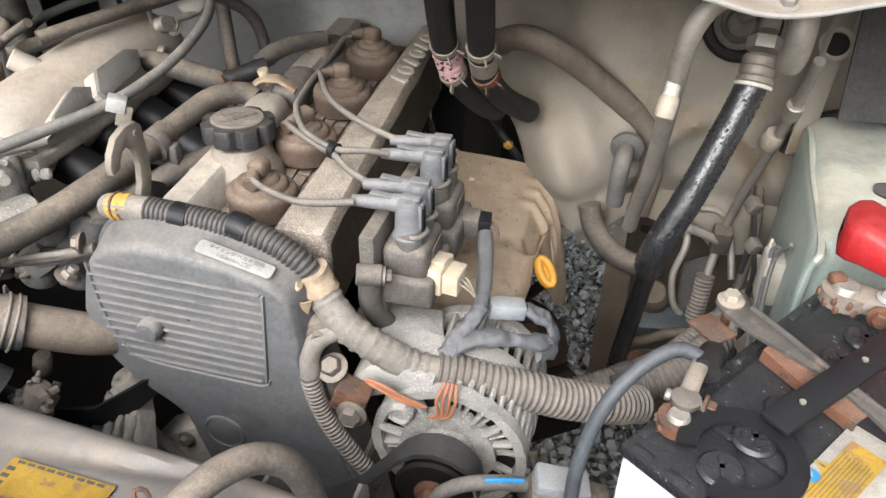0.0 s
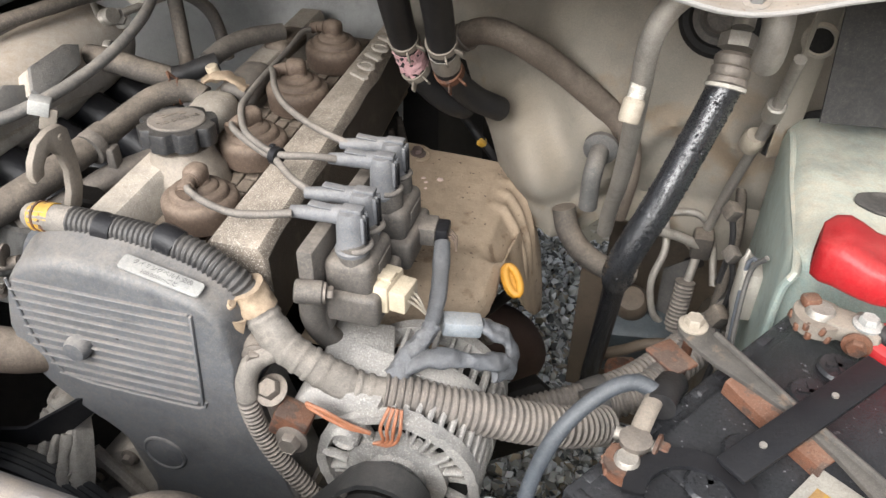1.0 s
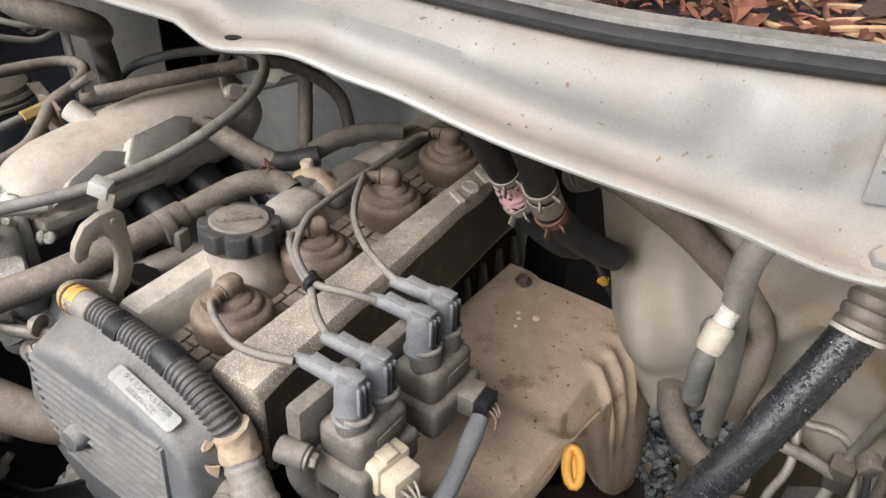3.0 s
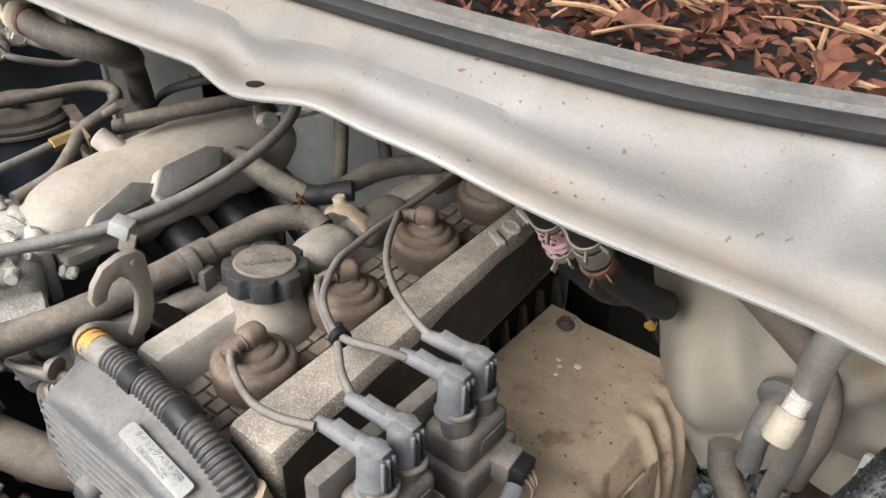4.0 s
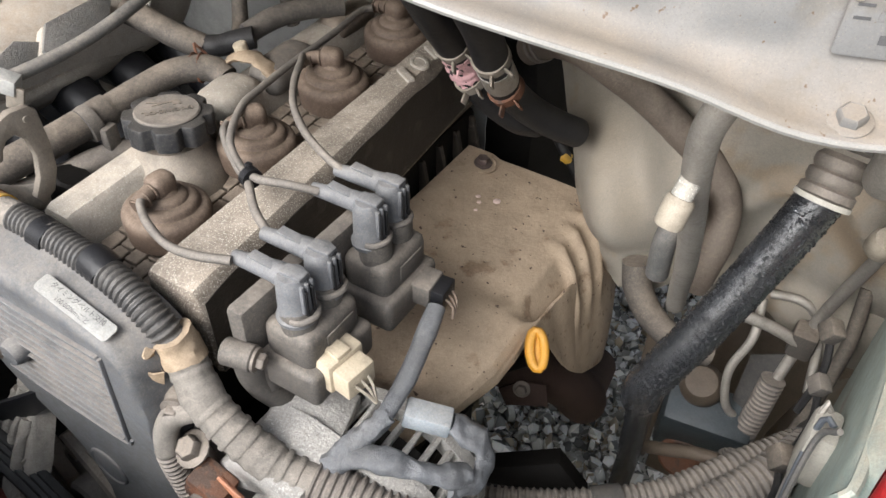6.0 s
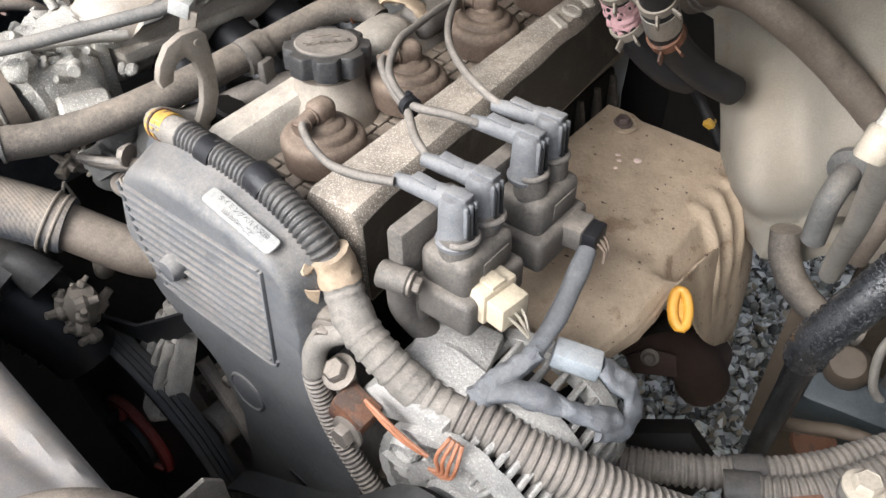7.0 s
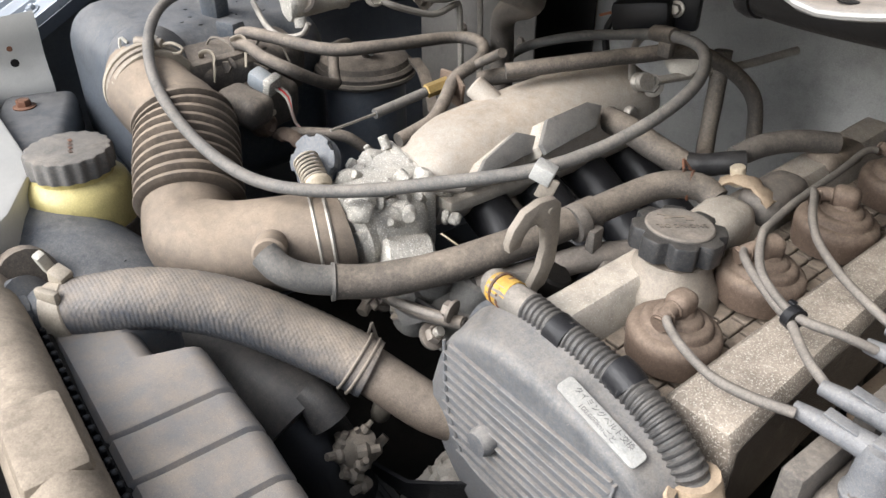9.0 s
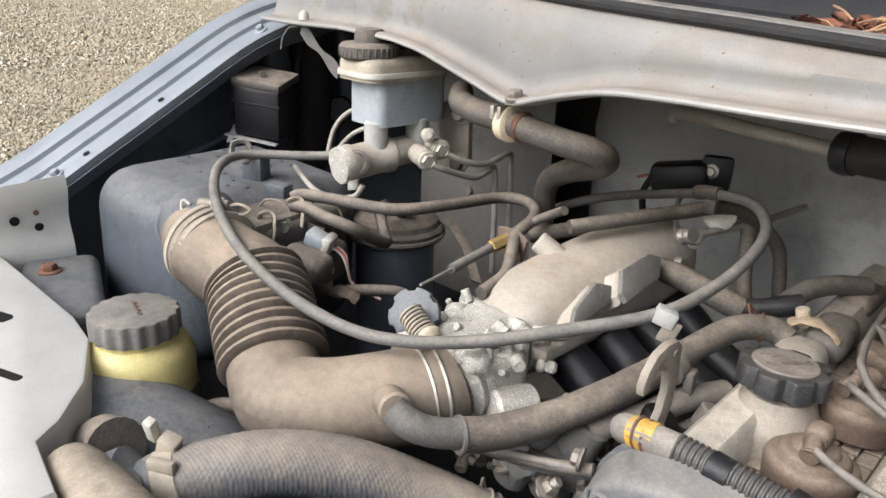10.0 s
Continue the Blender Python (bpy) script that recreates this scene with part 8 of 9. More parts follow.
for k in range(2600):
    i = rng.randrange(2, len(pth) - 2)
    t = (pth[i + 1] - pth[i - 1]).normalized()
    n = V(rng.uniform(-1, 1), rng.uniform(-1, 0.2), rng.uniform(0, 1))
    n = (n - t * n.dot(t)).normalized()
    r = rng.uniform(0.0003, 0.0009) * (1.5 if k % 9 == 0 else 1)
    m = axis(pth[i] + n * 0.0127, pth[i] + n * 0.03) @ pose(rng.uniform(-0.002, 0.002), 0, 0)
    lathe([(r, 0), (r * 0.8, r * 0.35), (r * 0.4, r * 0.55), (0, r * 0.6)], 6, m, bm)
ob = part("water", bm, wet_black, wet, "clinging water drops")
tagged(ob, kind="stuff")
bm = bmesh.new()
for k in range(110):
    i = rng.randrange(2, len(pth) - 2)
    t = (pth[i + 1] - pth[i - 1]).normalized()
    n = V(rng.uniform(-1, 1), rng.uniform(-1, 0.2), rng.uniform(0, 1))
    n = (n - t * n.dot(t)).normalized()
    r = rng.uniform(0.0003, 0.0009) * (1.9 if k % 11 == 0 else 1)
    m = axis(pth[i] + n * 0.0127, pth[i] + n * 0.03)
    lathe([(r, 0), (r * 0.8, r * 0.3), (r * 0.4, r * 0.45), (0, r * 0.5)], 7, m, bm)
ob = part("bright_water", bm, water_bead, wet, "bright water drops")
tagged(ob, kind="stuff")
part("ferrule", lathe([(0.0128, -0.012), (0.0146, -0.010), (0.0146, -0.006), (0.0128, -0.0045), (0.0143, -0.002), (0.0143, 0.002), (0.0125, 0.0035), (0.0140, 0.006), (0.0140, 0.010), (0.0115, 0.013)], 28, axis((0.0935, 0.641, 1.117), (0.096, 0.655, 1.140))), bolt_steel, wet, "ribbed crimped metal collar")
part("ring", lathe([(0.0125, -0.0018), (0.0152, -0.0014), (0.0152, 0.0014), (0.0125, 0.0018)], 28, axis((0.0922, 0.6355, 1.1065), (0.0935, 0.641, 1.117))), clear_white, wet, "bright metal ring")
HX = axis((0.0955, 0.650, 1.131), (0.0975, 0.664, 1.152))
part("neck", prism([(0.0145 * math.cos(k * math.pi / 3), 0.0145 * math.sin(k * math.pi / 3)) for k in range(6)], HX, 0.011, 0.0015), zinc, wet, "wet hexagon nut")
part("pipe", tube([(0.097, 0.659, 1.144), (0.0985, 0.675, 1.158), (0.099, 0.71, 1.155), (0.098, 0.76, 1.135), (0.097, 0.835, 1.100)], 0.0080, 16), pipe_grey, wet)
GX = axis((0.095, 0.822, 1.098), (0.084, 0.70, 1.140))
part("grommet", lathe([(0.030, -0.004), (0.038, 0.0), (0.039, 0.004), (0.035, 0.008), (0.029, 0.006), (0.026, -0.004)], 36, GX), black_rubber, wet, "wide black rubber grommet")
part("grommet_core", lathe([(0.030, -0.004), (0.020, -0.002), (0.0195, 0.006), (0.016, 0.009), (0.013, 0.004), (0.0, 0.002)], 30, GX), coil_grey, wet, "stepped inner seal")
pa = thing("air_con_pipe", (0.03, 0.7, 0.87), "dusty grey metal pipe with a capped service port", "pipe")
part("pipe", tube([(0.10, 0.60, 1.20), (0.07, 0.592, 1.196), (0.045, 0.588, 1.182), (0.033, 0.59, 1.155), (0.031, 0.612, 1.108), (0.0305, 0.655, 1.042), (0.028, 0.70, 0.975), (0.023, 0.742, 0.915), (0.021, 0.765, 0.875)], 0.0082, 18), pipe_grey, pa)
part("port", rod((0.031, 0.61, 1.122), (0.028, 0.596, 1.103), 0.0062, 16), white_alu, pa)
part("port_cap", lathe([(0.007, 0), (0.0082, 0.002), (0.0082, 0.016), (0.007, 0.018), (0, 0.018)], 20, axis((0.0285, 0.598, 1.106), (0.025, 0.585, 1.078))), tan_plastic, pa, "tan ribbed dust cap")
pb = line("air_con_pipe", [(0.105, 0.82, 1.17), (0.109, 0.70, 1.18), (0.112, 0.64, 1.178), (0.114, 0.622, 1.165), (0.115, 0.624, 1.145), (0.115, 0.636, 1.128)], 0.0108, pipe_grey, "short thick grey metal pipe under the lip", "pipe", 18)
line("drain_hose", [(-0.028, 0.80, 0.875), (-0.02, 0.795, 0.85), (0.0, 0.79, 0.825), (0.03, 0.79, 0.808), (0.06, 0.80, 0.80)], 0.0135, dusty_rubber, "dusty elbow hose below the firewall", "hose", 16)
sp = thing("strut_pipe", (0.13, 0.8, 0.76), "thin dusty pipe with an olive cap and fittings", "pipe")
part("pipe", tube([(0.150, 0.70, 1.11), (0.150, 0.735, 1.055), (0.146, 0.775, 0.985), (0.137, 0.81, 0.905), (0.13, 0.82, 0.85), (0.12, 0.80, 0.775), (0.115, 0.79, 0.70)], 0.0052, 12), pipe_grey, sp)
part("cap", lathe([(0.0095, 0), (0.0108, 0.002), (0.0108, 0.018), (0.0085, 0.022)], 18, axis((0.1425, 0.774, 0.992), (0.147, 0.742, 1.045))), tan_plastic, sp, "tan plastic dust cap")
part("collar", rod((0.149, 0.745, 1.038), (0.1495, 0.735, 1.055), 0.009, 16), zinc, sp)
part("tee", box((0.129, 0.815, 0.845), (0.022, 0.022, 0.034), 0.004, (10, 0, 0)), dusty_rubber, sp)
part("side_line", tube([(0.128, 0.81, 0.845), (0.10, 0.80, 0.86), (0.075, 0.79, 0.87), (0.055, 0.785, 0.875)], 0.0055, 10), pipe_grey, sp)
part("lower_sleeve", conduit([(0.12, 0.80, 0.80), (0.118, 0.79, 0.76), (0.113, 0.775, 0.70)], 0.0115, 0.005, 0.0015), loom_grey, sp)
line("bent_line", [(0.085, 0.82, 0.87), (0.09, 0.80, 0.84), (0.082, 0.79, 0.80), (0.09, 0.785, 0.76), (0.105, 0.79, 0.74)], 0.0042, pipe_grey, "thin bent metal line low in the bay", "pipe", 10)
line("bent_line", [(0.09, 0.83, 0.87), (0.11, 0.83, 0.875), (0.125, 0.83, 0.87), (0.14, 0.83, 0.845), (0.15, 0.80, 0.80)], 0.0042, pipe_grey, "thin metal line crossing behind the hose", "pipe", 10)
line("bent_line", [(0.155, 0.82, 0.92), (0.16, 0.80, 0.87), (0.155, 0.775, 0.82), (0.15, 0.76, 0.77)], 0.006, dusty_rubber, "dusty flexible line beside the tank", "pipe", 10)
blk = thing("abs_block", (0.08, 0.8, 0.64), "blue-grey metal block low in the bay", "metal block")
part("block", box((0.078, 0.80, 0.70), (0.085, 0.05, 0.10), 0.008, (20, 0, 8)), teal_grey, blk)
part("dome", lathe([(0.019, 0), (0.021, 0.004), (0.021, 0.02), (0.015, 0.028), (0, 0.030)], 26, axis((0.065, 0.80, 0.75), (0.062, 0.77, 0.80))), frame_brown, blk, "dusty round cap")
part("ring", lathe([(0.02, 0), (0.022, 0.003), (0.018, 0.006), (0.012, 0.004)], 24, axis((0.07, 0.772, 0.67), (0.065, 0.73, 0.69))), rust, blk)
line("thin_lead", [(-0.10, 0.555, 0.79), (-0.04, 0.57, 0.795), (0.02, 0.60, 0.80), (0.073, 0.638, 0.805), (0.122, 0.695, 0.815), (0.155, 0.74, 0.82), (0.175, 0.78, 0.81)], 0.003, black_rubber, "thin black lead along the conduit", "lead")


def sleeve(pts, r, pitch, depth, label, wraps):
    """A ribbed conduit with bands of tape round it."""
    t = thing("conduit", pts[0], label, "conduit", "conduits")
    part("ribbed_sleeve", conduit(pts, r, pitch, depth, 18), loom_grey, t)
    way, _ = smooth_path(pts, 0.006)
    for f in wraps:
        i = int(f * (len(way) - 5))
        part("tape_wrap", crinkle(tube(way[i:i + 5], r + 0.001, 18, 0.003, wobble=0.0008), 0.0008, 150), loom_black, t, "black tape band")
    return t


sleeve([(-0.10, 0.545, 0.78), (-0.04, 0.56, 0.79), (0.02, 0.592, 0.795), (0.073, 0.632, 0.80), (0.122, 0.69, 0.81), (0.158, 0.735, 0.815), (0.18, 0.775, 0.80)], 0.0135, 0.0058, 0.002, "wide grey corrugated conduit behind the battery", (0.40, 0.97))
sleeve([(0.03, 0.575, 0.80), (0.08, 0.60, 0.812), (0.125, 0.65, 0.83), (0.155, 0.70, 0.84), (0.17, 0.74, 0.83)], 0.0165, 0.006, 0.0022, "thick grey corrugated conduit behind the battery", (0.02, 0.95))
flap = sheet([[V(0.095 + 0.03 * u, 0.82 - 0.06 * v, 0.80 - 0.16 * v + 0.02 * u) for u in np.linspace(0, 1, 5)] for v in np.linspace(0, 1, 7)], 0.002)
solo("splash_flap", flap, far_dark, "dusty rubber flap hanging in the wheel arch", "flap")
solo("engine_mount", prism([(-0.05, 0), (0.03, 0.02), (0.05, 0.06), (0.02, 0.09), (-0.05, 0.07)], pose(-0.03, 0.62, 0.66, 60, 0, 20), 0.03, 0.006), dark_void, "dark engine mount bracket", "engine mount")
dk = sheet([[V(0.002 + 0.032 * u, 0.79 + 0.02 * v, 0.815 - 0.22 * v) for u in np.linspace(0, 1, 4)] for v in np.linspace(0, 1, 5)], 0.002)
solo("mud_flap", dk, frame_brown, "dusty rubber mud flap behind the shield", "flap")

frp = thing("frame_rail", (0.11, 0.87, 0.5), "rusty brown frame plate with oval holes behind the hose", "frame rail", kind="structure")
part("plate", prism([(0.026, 0.40), (0.21, 0.40), (0.21, 0.80), (0.10, 0.80), (0.060, 0.772), (0.028, 0.748)], pose(0, 0.872, 0, 78, 0, 0), 0.02, 0.005), frame_brown, frp)
part("lip", tube([(0.030, 0.698, 0.752), (0.060, 0.693, 0.775), (0.10, 0.687, 0.80), (0.20, 0.687, 0.80)], 0.006, 10), frame_brown, frp)
for x, v in ((0.058, 0.735), (0.115, 0.755), (0.150, 0.70)):
    part("hole", prism(rounded(0.028, 0.013, 0.006), pose(x, 0.872, 0, 78, 0, 0) @ pose(0, v, 0.0185), 0.002, 0), slot_black, frp, "oval hole")

# battery
bat = thing("battery", (0.16, 0.37, 0.80), "black-topped car battery with a pale case and labels", "battery")
BU = 55
BX = pose(0.026, 0.330, 0.0, 0, 0, BU)      # x along the long side, minus y towards the short side
BL_, BW = 0.232, 0.173
part("case", box((BL_ / 2, -BW / 2, 0.895), (BL_ - 0.001, BW - 0.001, 0.19), 0.004, m=BX), battery_white, bat)
part("lid", box((BL_ / 2, -BW / 2, 0.9955), (BL_ + 0.002, BW + 0.002, 0.011), 0.003, m=BX), battery_black, bat)
part("raised_top", box((BL_ * 0.56, -BW / 2, 1.0025), (BL_ * 0.7, BW * 0.86, 0.006), 0.0025, m=BX), battery_black, bat)
for k in range(7):
    part("edge_knob", box((0.004, -0.012 - 0.024 * k, 0.9995), (0.007, 0.015, 0.005), 0.002, m=BX), battery_black, bat)
for k in range(9):
    part("edge_knob", box((0.02 + 0.024 * k, -0.004, 0.9995), (0.015, 0.007, 0.005), 0.002, m=BX), battery_black, bat)
for k in range(6):
    x = 0.023 + 0.034 * k
    t = lathe([(0.013, 0), (0.0135, 0.002), (0.0115, 0.004), (0, 0.004)], 24, BX @ pose(x, -0.050, 1.005))
    box((x, -0.050, 1.0095), (0.016, 0.003, 0.0015), 0, (0, 0, 40), bm=t, m=BX)
    box((x, -0.050, 1.0095), (0.016, 0.003, 0.0015), 0, (0, 0, -50), bm=t, m=BX)
    part("vent_plug", t, battery_black, bat, "round cross-slotted vent plug")
arc = [BX @ V(0.037 + 0.030 * math.cos(a), -0.053 + 0.030 * math.sin(a), 1.009) for a in np.linspace(-3.1, 2.2, 28)]
rows = []
for i, p in enumerate(arc):
    c = BX @ V(0.037, -0.053, 1.009)
    d = (p - c).normalized()
    rows.append([p - d * 0.006, p + d * 0.006, p + d * 0.006 + V(0, 0, 0.003), p - d * 0.006 + V(0, 0, 0.003)])
part("handle_ring", sheet(rows, 0, close=True), black_plastic, bat, "flat black plastic carrying ring")
LB = BX @ pose(0.062, -0.1005, 1.0085, 0, 0, 0) @ Matrix.Scale(0.86, 4)
sticker = part("sticker", prism(rounded(0.115, 0.046, 0.002), LB, 0.0006, 0.0001), clear_white, bat, "white and yellow warning label with round symbols")
part("yellow_field", box((-0.006, 0.0035, 0.0008), (0.095, 0.024, 0.0005), 0, m=LB), label_yellow, sticker)
for k, mt in enumerate((blue_mark, red_mark, label_yellow, blue_mark, label_yellow)):
    if mt is label_yellow:
        part("symbol", prism([(-0.0055, -0.0045), (0.0055, -0.0045), (0, 0.005)], LB @ pose(-0.044 + 0.0125 * k, 0.0185, 0.0008), 0.0004, 0), mt, sticker)
        part("symbol_bar", box((-0.044 + 0.0125 * k, 0.0180, 0.0014), (0.0012, 0.004, 0.0003), 0, m=LB), ink, sticker)
    else:
        part("symbol", lathe([(0.0055, 0), (0.0055, 0.0004), (0, 0.0004)], 20, LB @ pose(-0.044 + 0.0125 * k, 0.0185, 0.0008)), mt, sticker)
        part("symbol_bar", box((-0.044 + 0.0125 * k, 0.0185, 0.0014), (0.005, 0.0012, 0.0003), 0, (0, 0, 30), m=LB), label_white, sticker)
for k in range(9):
    part("text_bar", box((-0.010 + 0.003 * (k % 3), 0.0135 - 0.0024 * k, 0.0013), (0.078 - 0.009 * (k % 3), 0.0007, 0.0003), 0, m=LB), ink_grey, sticker)


def terminal(at, turn, bat_label, clamp_mat, size=1.0):
    t = thing("battery_terminal", at, bat_label, "battery terminal", "battery terminals")
    m = pose(*at, 0, 0, turn) @ Matrix.Scale(size, 4)
    part("post", lathe([(0.011, 0), (0.0095, 0.016), (0.008, 0.018), (0, 0.018)], 20, m), zinc, t)
    part("clamp", lathe([(0.0115, 0.003), (0.017, 0.003), (0.017, 0.013), (0.0115, 0.013)], 22, m), clamp_mat, t)
    part("jaw", box((0.022, 0, 0.008), (0.022, 0.022, 0.011), 0.003, m=m), clamp_mat, t)
    part("bolt", rod(m @ V(0.026, -0.018, 0.008), m @ V(0.026, 0.018, 0.008), 0.0042, 10), zinc, t)
    part("nut", hexbolt(m @ V(0.026, -0.015, 0.008), m.to_3x3() @ V(0, -1, 0), 0.006), rust, t, "rusty nut")
    bm = bmesh.new()
    r2 = random.Random(at[0])
    for k in range(16):
        a = r2.uniform(0, 6.28)
        box((math.cos(a) * 0.016, math.sin(a) * 0.016, 0.003 + r2.uniform(0, 0.008)), (0.006, 0.005, 0.004), 0.001, (a * 50, a * 20, a * 80), bm=bm, m=m, seg=1)
    part("crust", bm, rust if k % 2 else label_white, t, "crumbly corrosion crust")
    return t


t1 = terminal((0.056, 0.349, 1.002), 75, "corroded battery clamp with rusty crust", rust, 0.72)
part("strap", tube([(0.058, 0.357, 1.012), (0.063, 0.376, 1.018), (0.068, 0.394, 1.018)], 0.0055, 12, 0.004, squash=0.6), hook_steel, t1, "flattened cable lug")
part("lug", lathe([(0.008, 0), (0.009, 0.002), (0.009, 0.005), (0.005, 0.006)], 20, pose(0.059, 0.360, 1.013)), bolt_steel, t1)
part("sleeve", tube([(0.071, 0.388, 1.016), (0.073, 0.40, 1.014), (0.078, 0.42, 1.004), (0.083, 0.44, 0.985)], 0.009, 14), black_rubber, t1, "black cable sleeve")
t2 = terminal((0.166, 0.492, 1.010), -14, "corroded battery clamp with pale crust by the red cover", hook_steel, 0.95)
part("lug_block", box((0.186, 0.487, 1.019), (0.034, 0.022, 0.012), 0.004, (0, 0, -18)), hook_steel, t2, "crusted cable lug")
part("rust_cap", box((0.160, 0.498, 1.027), (0.012, 0.010, 0.008), 0.003, (0, 0, 20)), rust, t2)
part("lug_bolt", hexbolt((0.192, 0.484, 1.0255), (0, 0, 1), 0.006), label_white, t2)
part("sleeve", tube([(0.200, 0.482, 1.022), (0.22, 0.470, 1.020), (0.245, 0.452, 1.010), (0.28, 0.42, 0.98)], 0.0062, 12), black_rubber, t2)
line("earth_cable", [(0.068, 0.397, 1.018), (0.056, 0.398, 1.022), (0.040, 0.390, 1.018), (0.021, 0.374, 1.002), (0.009, 0.362, 0.975), (0.003, 0.352, 0.94), (0.004, 0.345, 0.905), (0.012, 0.34, 0.87)], 0.0050, cable_blue, "blue-grey battery cable curving down beside the case", "cable", 14)
clamp = thing("battery_clamp", (0.13, 0.41, 1.0), "worn metal hold-down bar with rust, bolted over the battery", "hold-down")
HM2 = pose(0.132, 0.408, 1.018, 0, 0, math.degrees(math.atan2(-0.094, 0.087)))
part("bar", prism([(-0.074, -0.008), (-0.068, -0.014), (-0.056, -0.016), (-0.035, -0.014), (-0.012, -0.006), (0.012, 0.0), (0.045, -0.003), (0.085, -0.012), (0.085, 0.011), (0.04, 0.010), (0.0, 0.010), (-0.03, 0.013), (-0.06, 0.015), (-0.070, 0.012), (-0.074, 0.006)], HM2 @ Matrix.Diagonal((1, 0.68, 1, 1)), 0.003, 0.001), bar_steel, clamp)
part("fold", tube([HM2 @ V(-0.055, 0.009, 0.003), HM2 @ V(-0.02, 0.0075, 0.0035), HM2 @ V(0.03, 0.006, 0.003), HM2 @ V(0.083, 0.006, 0.003)], 0.0022, 8, 0.01), bar_steel, clamp, "folded edge")
part("rusty_flange", sheet([[HM2 @ V(x, -0.009 + 0.009 * min(1, max(0, (x + 0.045) / 0.05)), 0.0005), HM2 @ V(x, -0.0105, -0.001 - 0.003 * math.sin((x + 0.04) * 30)), HM2 @ V(x, -0.0115, -0.011)] for x in np.linspace(-0.025, 0.045, 20)], 0.0015), rust, clamp, "rust-red folded edge")
part("rusty_foot", box((-0.058, -0.022, -0.006), (0.026, 0.02, 0.003), 0.001, m=HM2), rust, clamp)
part("bolt", hexbolt((0.0875, 0.4585, 1.0215), (0, 0, 1), 0.0062), tan_plastic, clamp)
part("stud", rod((0.0875, 0.4585, 0.86), (0.0875, 0.4585, 1.02), 0.0035, 10), rust, clamp)
strap = thing("battery_strap", (0.13, 0.35, 1.01), "flat black plastic strap lying across the battery", "strap")
SM = pose(0.150, 0.397, 1.024, 0, -3, 48)
part("strap", box((0, 0, 0), (0.13, 0.019, 0.004), 0.0015, m=SM), black_plastic, strap)
for x in (-0.04, 0.02):
    part("stud", lathe([(0.002, 0.0015), (0.002, 0.003), (0, 0.003)], 10, SM @ pose(x, 0, 0.001)), zinc, strap)

# red terminal cover, washer tank and brackets
red = thing("terminal_cover", (0.19, 0.535, 1.0), "folded red plastic battery terminal cover, open", "terminal cover")
rows = []
for x, y, z, w, h in ((0.1575, 0.520, 1.050, 0.010, 0.010), (0.1585, 0.520, 1.051, 0.017, 0.016), (0.164, 0.519, 1.053, 0.0235, 0.0185), (0.172, 0.517, 1.054, 0.026, 0.019), (0.180, 0.513, 1.0525, 0.0260, 0.0182), (0.188, 0.509, 1.0505, 0.0250, 0.0170), (0.195, 0.507, 1.050, 0.0250, 0.0168), (0.203, 0.506, 1.050, 0.0245, 0.017),
                      (0.213, 0.505, 1.046, 0.0235, 0.016), (0.223, 0.504, 1.037, 0.0205, 0.014), (0.230, 0.503, 1.027, 0.016, 0.011), (0.232, 0.503, 1.022, 0.010, 0.007)):
    rows.append([V(x + 0.22 * u * w, y + u * w, z + 0.0025 + v * h * 0.84) for u, v in ((math.copysign(abs(math.cos(a)) ** 0.45, math.cos(a)), math.copysign(abs(math.sin(a)) ** 0.45, math.sin(a))) for a in (2 * math.pi * k / 24 for k in range(24)))])
part("shell", sheet(rows, 0, close=True), red_plastic, red)
part("tongue", box((0.212, 0.478, 1.012), (0.034, 0.028, 0.012), 0.004, (10, 16, -24)), red_plastic, red)
tank = thing("washer_tank", (0.26, 0.67, 0.75), "milky green washer tank, stained tan on top", "washer tank")
part("body", box((0.272, 0.648, 0.893), (0.228, 0.235, 0.292), 0.024, (0, 0, -4), seg=5), tank_plastic, tank)
part("seam", tube([(0.150, 0.535, 0.88), (0.150, 0.534, 1.0), (0.156, 0.540, 1.022), (0.162, 0.645, 1.026), (0.170, 0.755, 1.020), (0.172, 0.765, 0.90)], 0.0032, 8), tank_plastic, tank)
part("hollow", crinkle(lathe([(0.032, 0.0), (0.034, 0.003), (0.030, 0.004), (0.024, 0.002), (0.012, 0.003), (0, 0.002)], 40, pose(0.232, 0.612, 1.0385) @ Matrix.Diagonal((1, 0.55, 1, 1))), 0.0016, 90), far_dark, tank, "dark uneven recess in the top")
part("pump_plug", box((0.148, 0.63, 0.93), (0.018, 0.03, 0.05), 0.004), clear_white, tank, "white sensor plug on the tank's side")
for k, mt in enumerate((grey_rubber, bay_dark, pipe_grey)):
    part("lead", tube([(0.15, 0.60 + 0.02 * k, 0.985 - 0.02 * k), (0.143, 0.61 + 0.015 * k, 0.96), (0.142, 0.59 + 0.015 * k, 0.90), (0.146, 0.575 + 0.02 * k, 0.85)], 0.0022, 7), mt, tank)
line("bonnet_cable", [(0.160, 0.775, 0.985), (0.166, 0.785, 1.000), (0.178, 0.790, 1.012), (0.20, 0.785, 1.028), (0.26, 0.760, 1.048), (0.36, 0.72, 1.06)], 0.0056, black_rubber, "black cable lying over the tank", "cable", 10)
stb = thing("wing_bracket", (0.17, 0.7, 1.0), "painted upright bracket with a round hole", "bracket")
part("upright", sheet([[V(0.1535 + 0.022 * u + 0.006 * v, 0.742 + 0.016 * u, 1.0 + 0.15 * v) for u in np.linspace(0, 1, 5)] for v in np.linspace(0, 1, 7)], 0.002), bay_paint, stb)
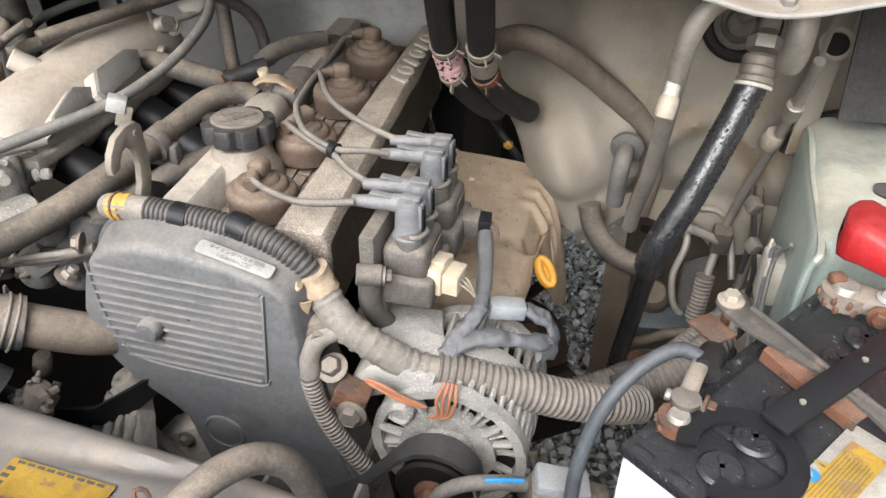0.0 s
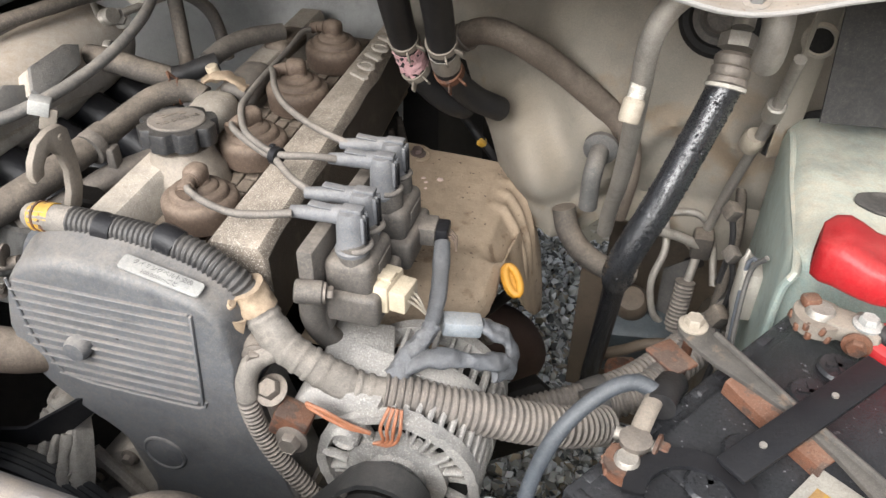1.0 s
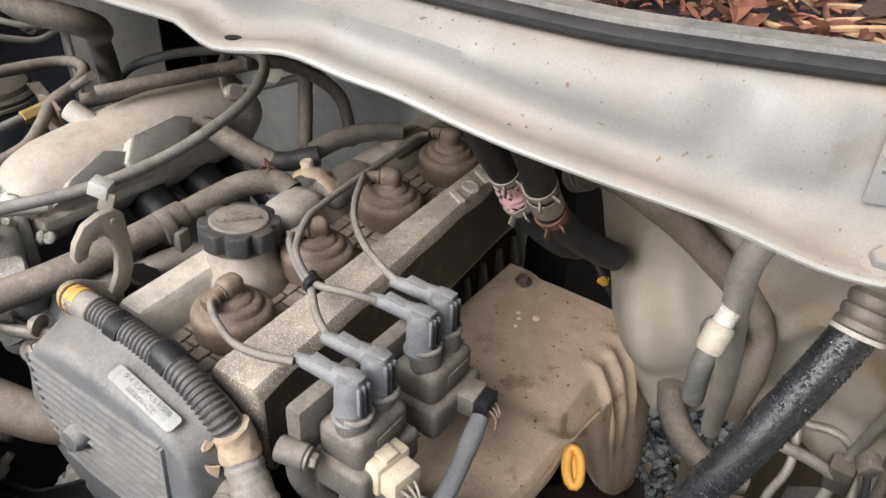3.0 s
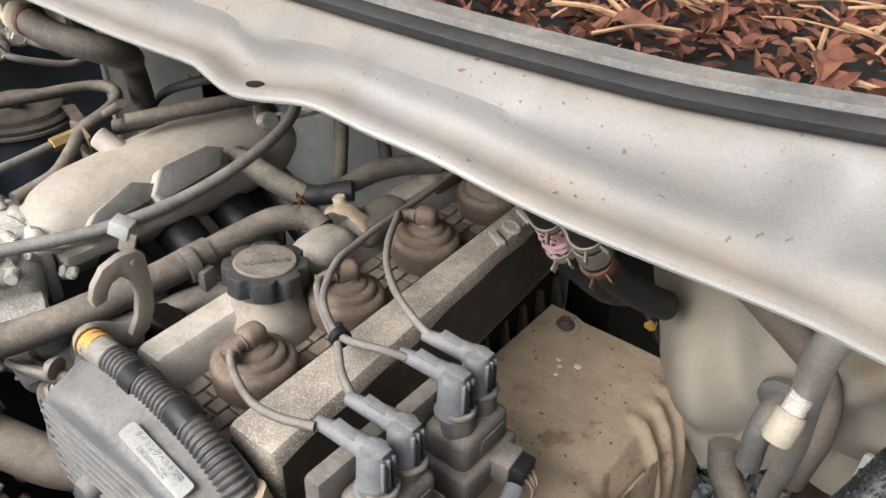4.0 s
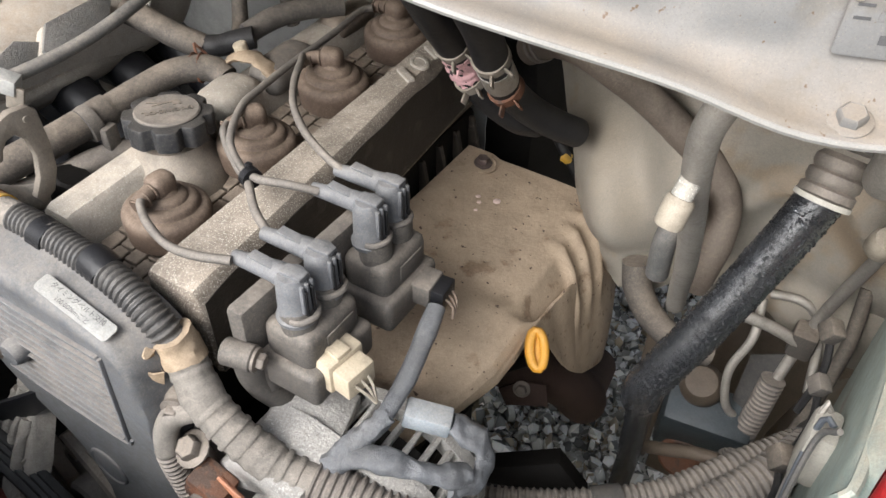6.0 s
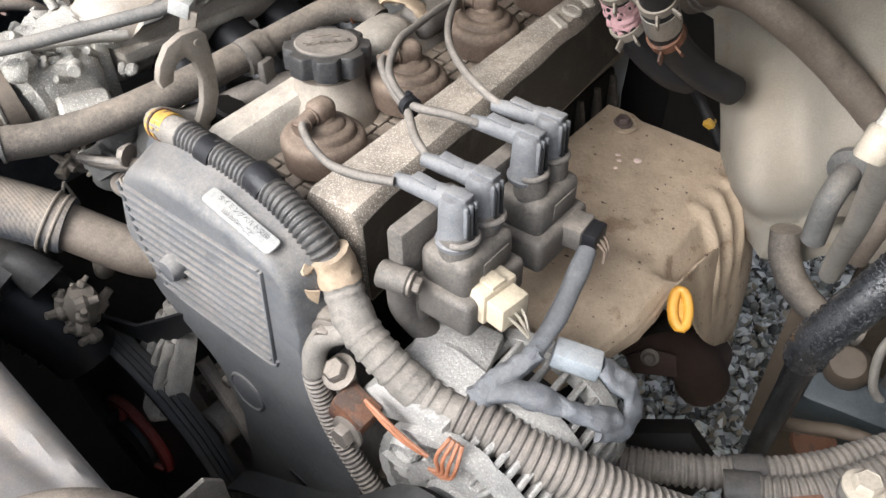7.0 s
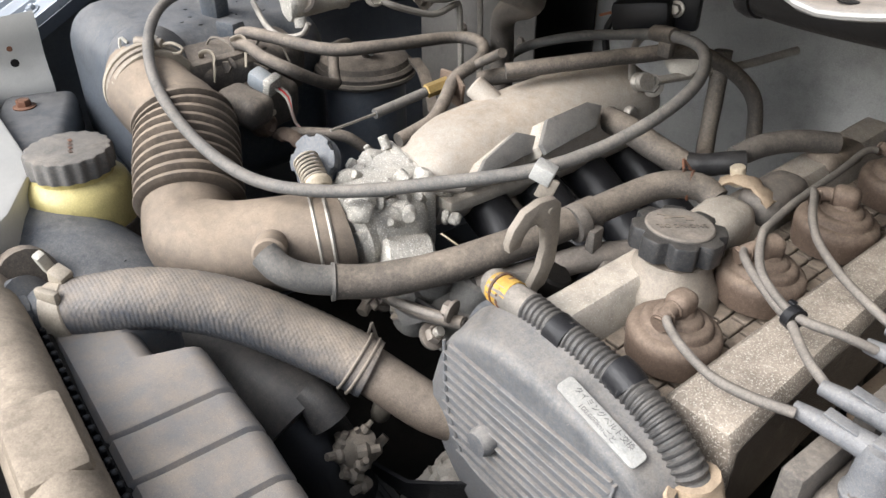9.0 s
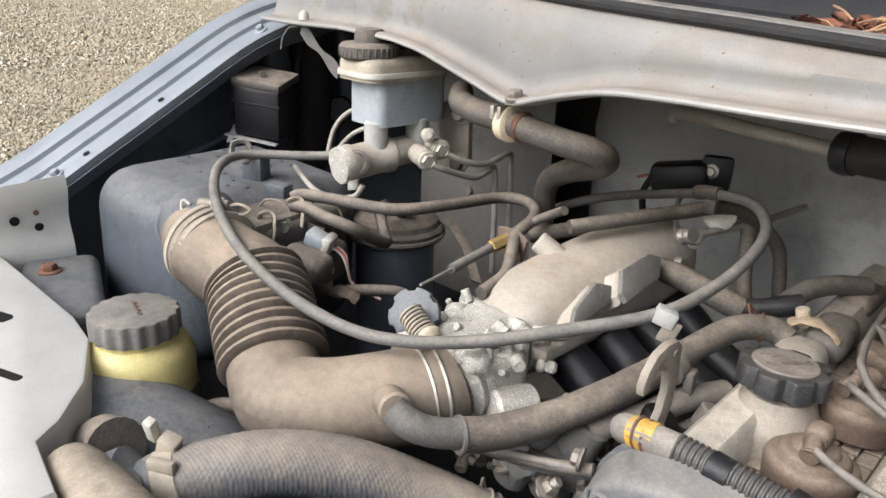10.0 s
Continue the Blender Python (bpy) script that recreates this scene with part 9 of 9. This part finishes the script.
part("hole_ring", lathe([(0.010, 0), (0.015, 0), (0.015, 0.003), (0.012, 0.004), (0.010, 0.003)], 26, axis((0.1700, 0.7445, 1.112), (0.154, 0.70, 1.115))), bay_paint, stb)
part("hole", lathe([(0.0105, 0.0030), (0.0105, 0.0036), (0, 0.0036)], 24, axis((0.1700, 0.7445, 1.112), (0.154, 0.70, 1.115))), dark_void, stb)
dp = sheet([[V(0.178 + 0.20 * u - 0.01 * v, 0.70 + 0.02 * u, 1.06 + 0.12 * v) for u in np.linspace(0, 1, 5)] for v in np.linspace(0, 1, 5)], 0.003)
solo("wall_side", dp, far_dark, "dark grey dusty side panel above the tank", "side panel", kind="structure")
for (x, y, z), s, mt in (((0.135, 0.72, 0.95), 0.012, dusty_rubber), ((0.142, 0.70, 0.915), 0.011, coil_grey), ((0.138, 0.66, 0.87), 0.014, dusty_rubber), ((0.15, 0.62, 0.85), 0.018, dusty_rubber)):
    t = thing("plug_connector", (x, y, z), "small dirty wiring plug beside the tank", "connector", "wiring plugs")
    part("shell", box((x, y, z), (s, s * 1.3, s * 1.2), s * 0.15, (15, 20, 30)), mt, t)
    part("lead", tube([(x, y, z), (x + 0.006, y - 0.01, z - 0.03), (x + 0.002, y - 0.02, z - 0.07)], 0.003, 7), black_rubber, t)

# front right corner before the alternator
fc = thing("fan_plug", (-0.01, 0.36, 0.88), "brown dusty fan motor plug on a grey lead", "connector")
part("shell", box((0.0, 0.368, 0.882), (0.06, 0.03, 0.03), 0.004, (0, 12, 12)), dusty_rubber, fc)
part("lid", box((-0.005, 0.372, 0.9), (0.04, 0.024, 0.012), 0.003, (0, 12, 12)), grey_plastic, fc)
part("lead", tube([(-0.03, 0.37, 0.892), (-0.05, 0.362, 0.898), (-0.075, 0.355, 0.895), (-0.092, 0.35, 0.88), (-0.095, 0.348, 0.85)], 0.0058, 12), grey_rubber, fc)
part("blue_wire", tube([(-0.058, 0.357, 0.9035), (-0.045, 0.36, 0.9045), (-0.032, 0.366, 0.901)], 0.0018, 7), blue_mark, fc, "bare blue wire")

# wing support at the far front corner
sup = thing("wing_support", (-0.8, 0.2, 0.9), "white painted front support with slots and a bolt", "support panel")
pts = [(-1.03, 0.10), (-1.03, 0.245), (-0.93, 0.245), (-0.83, 0.245), (-0.78, 0.238), (-0.715, 0.208), (-0.675, 0.175), (-0.66, 0.155), (-0.60, 0.145), (-0.60, 0.10)]
part("plate", prism(pts, pose(0, 0, 1.0), 0.012, 0.004), front_white, sup)
part("skirt", sheet([[V(x, y, 1.006), V(x, y + 0.002, 0.99), V(x + 0.002, y + 0.004, 0.90)] for x, y in pts[1:9]], 0.001), front_white, sup)
part("slot", prism(rounded(0.05, 0.008, 0.004), pose(-0.77, 0.165, 1.0115, 0, 0, 20), 0.0008, 0), dark_void, sup)
part("slot", prism(rounded(0.03, 0.016, 0.007), pose(-0.87, 0.195, 1.0115, 0, 0, 20), 0.0008, 0), dark_void, sup)
cr = thing("headlamp_bracket", (-0.95, 0.28, 0.95), "dusty dark metal bracket with a rusty bolt", "bracket")
part("cover", box((-0.940, 0.272, 0.972), (0.165, 0.078, 0.056), 0.012, (0, 0, -20), seg=3), box_plastic, cr)
part("bolt", hexbolt((-0.975, 0.275, 1.0), (0, 0, 1), 0.008), rust, cr)

# corner of the wing beside the cowl
corner = thing("cowl_corner", (0.2, 0.53, 1.15), "dusty beige corner panel with a large bolt", "corner panel")
part("panel", sheet([[V(0.166 + 0.14 * u, 0.572 + 0.02 * u - 0.012 * v, 1.248 - 0.055 * v - 0.01 * u) for v in np.linspace(0, 1, 6)] for u in np.linspace(0, 1, 8)], 0.002), pump_dust, corner)
part("bolt", hexbolt((0.183, 0.569, 1.232), (-0.1, -0.9, 0.4), 0.0065), zinc, corner)
part("washer", lathe([(0.015, 0), (0.015, 0.002), (0.010, 0.003)], 26, axis((0.183, 0.5705, 1.2315), (0.178, 0.518, 1.254))), bay_grey, corner)

brace = thing("wing_brace", (-1.02, 0.26, 0.98), "white painted upright brace with small holes beside the fender", "brace")
rows = [[V(-1.035 + 0.02 * u + 0.004 * math.sin(v * 9), 0.16 + 0.156 * u, 0.985 + 0.092 * v + 0.012 * u * v) for v in np.linspace(0, 1, 8)] for u in np.linspace(0, 1, 10)]
part("panel", sheet(rows, 0.0015), front_white, brace)
for y, z, r in ((0.284, 1.036, 0.0045), (0.262, 1.046, 0.005), (0.283, 1.052, 0.003)):
    part("hole", lathe([(r, 0), (r, 0.0008), (0, 0.0008)], 14, axis((-1.014 - 0.12 * (0.3 - y), y, z), (-0.9, y - 0.01, z))), rust if r < 0.004 else dark_void, brace)
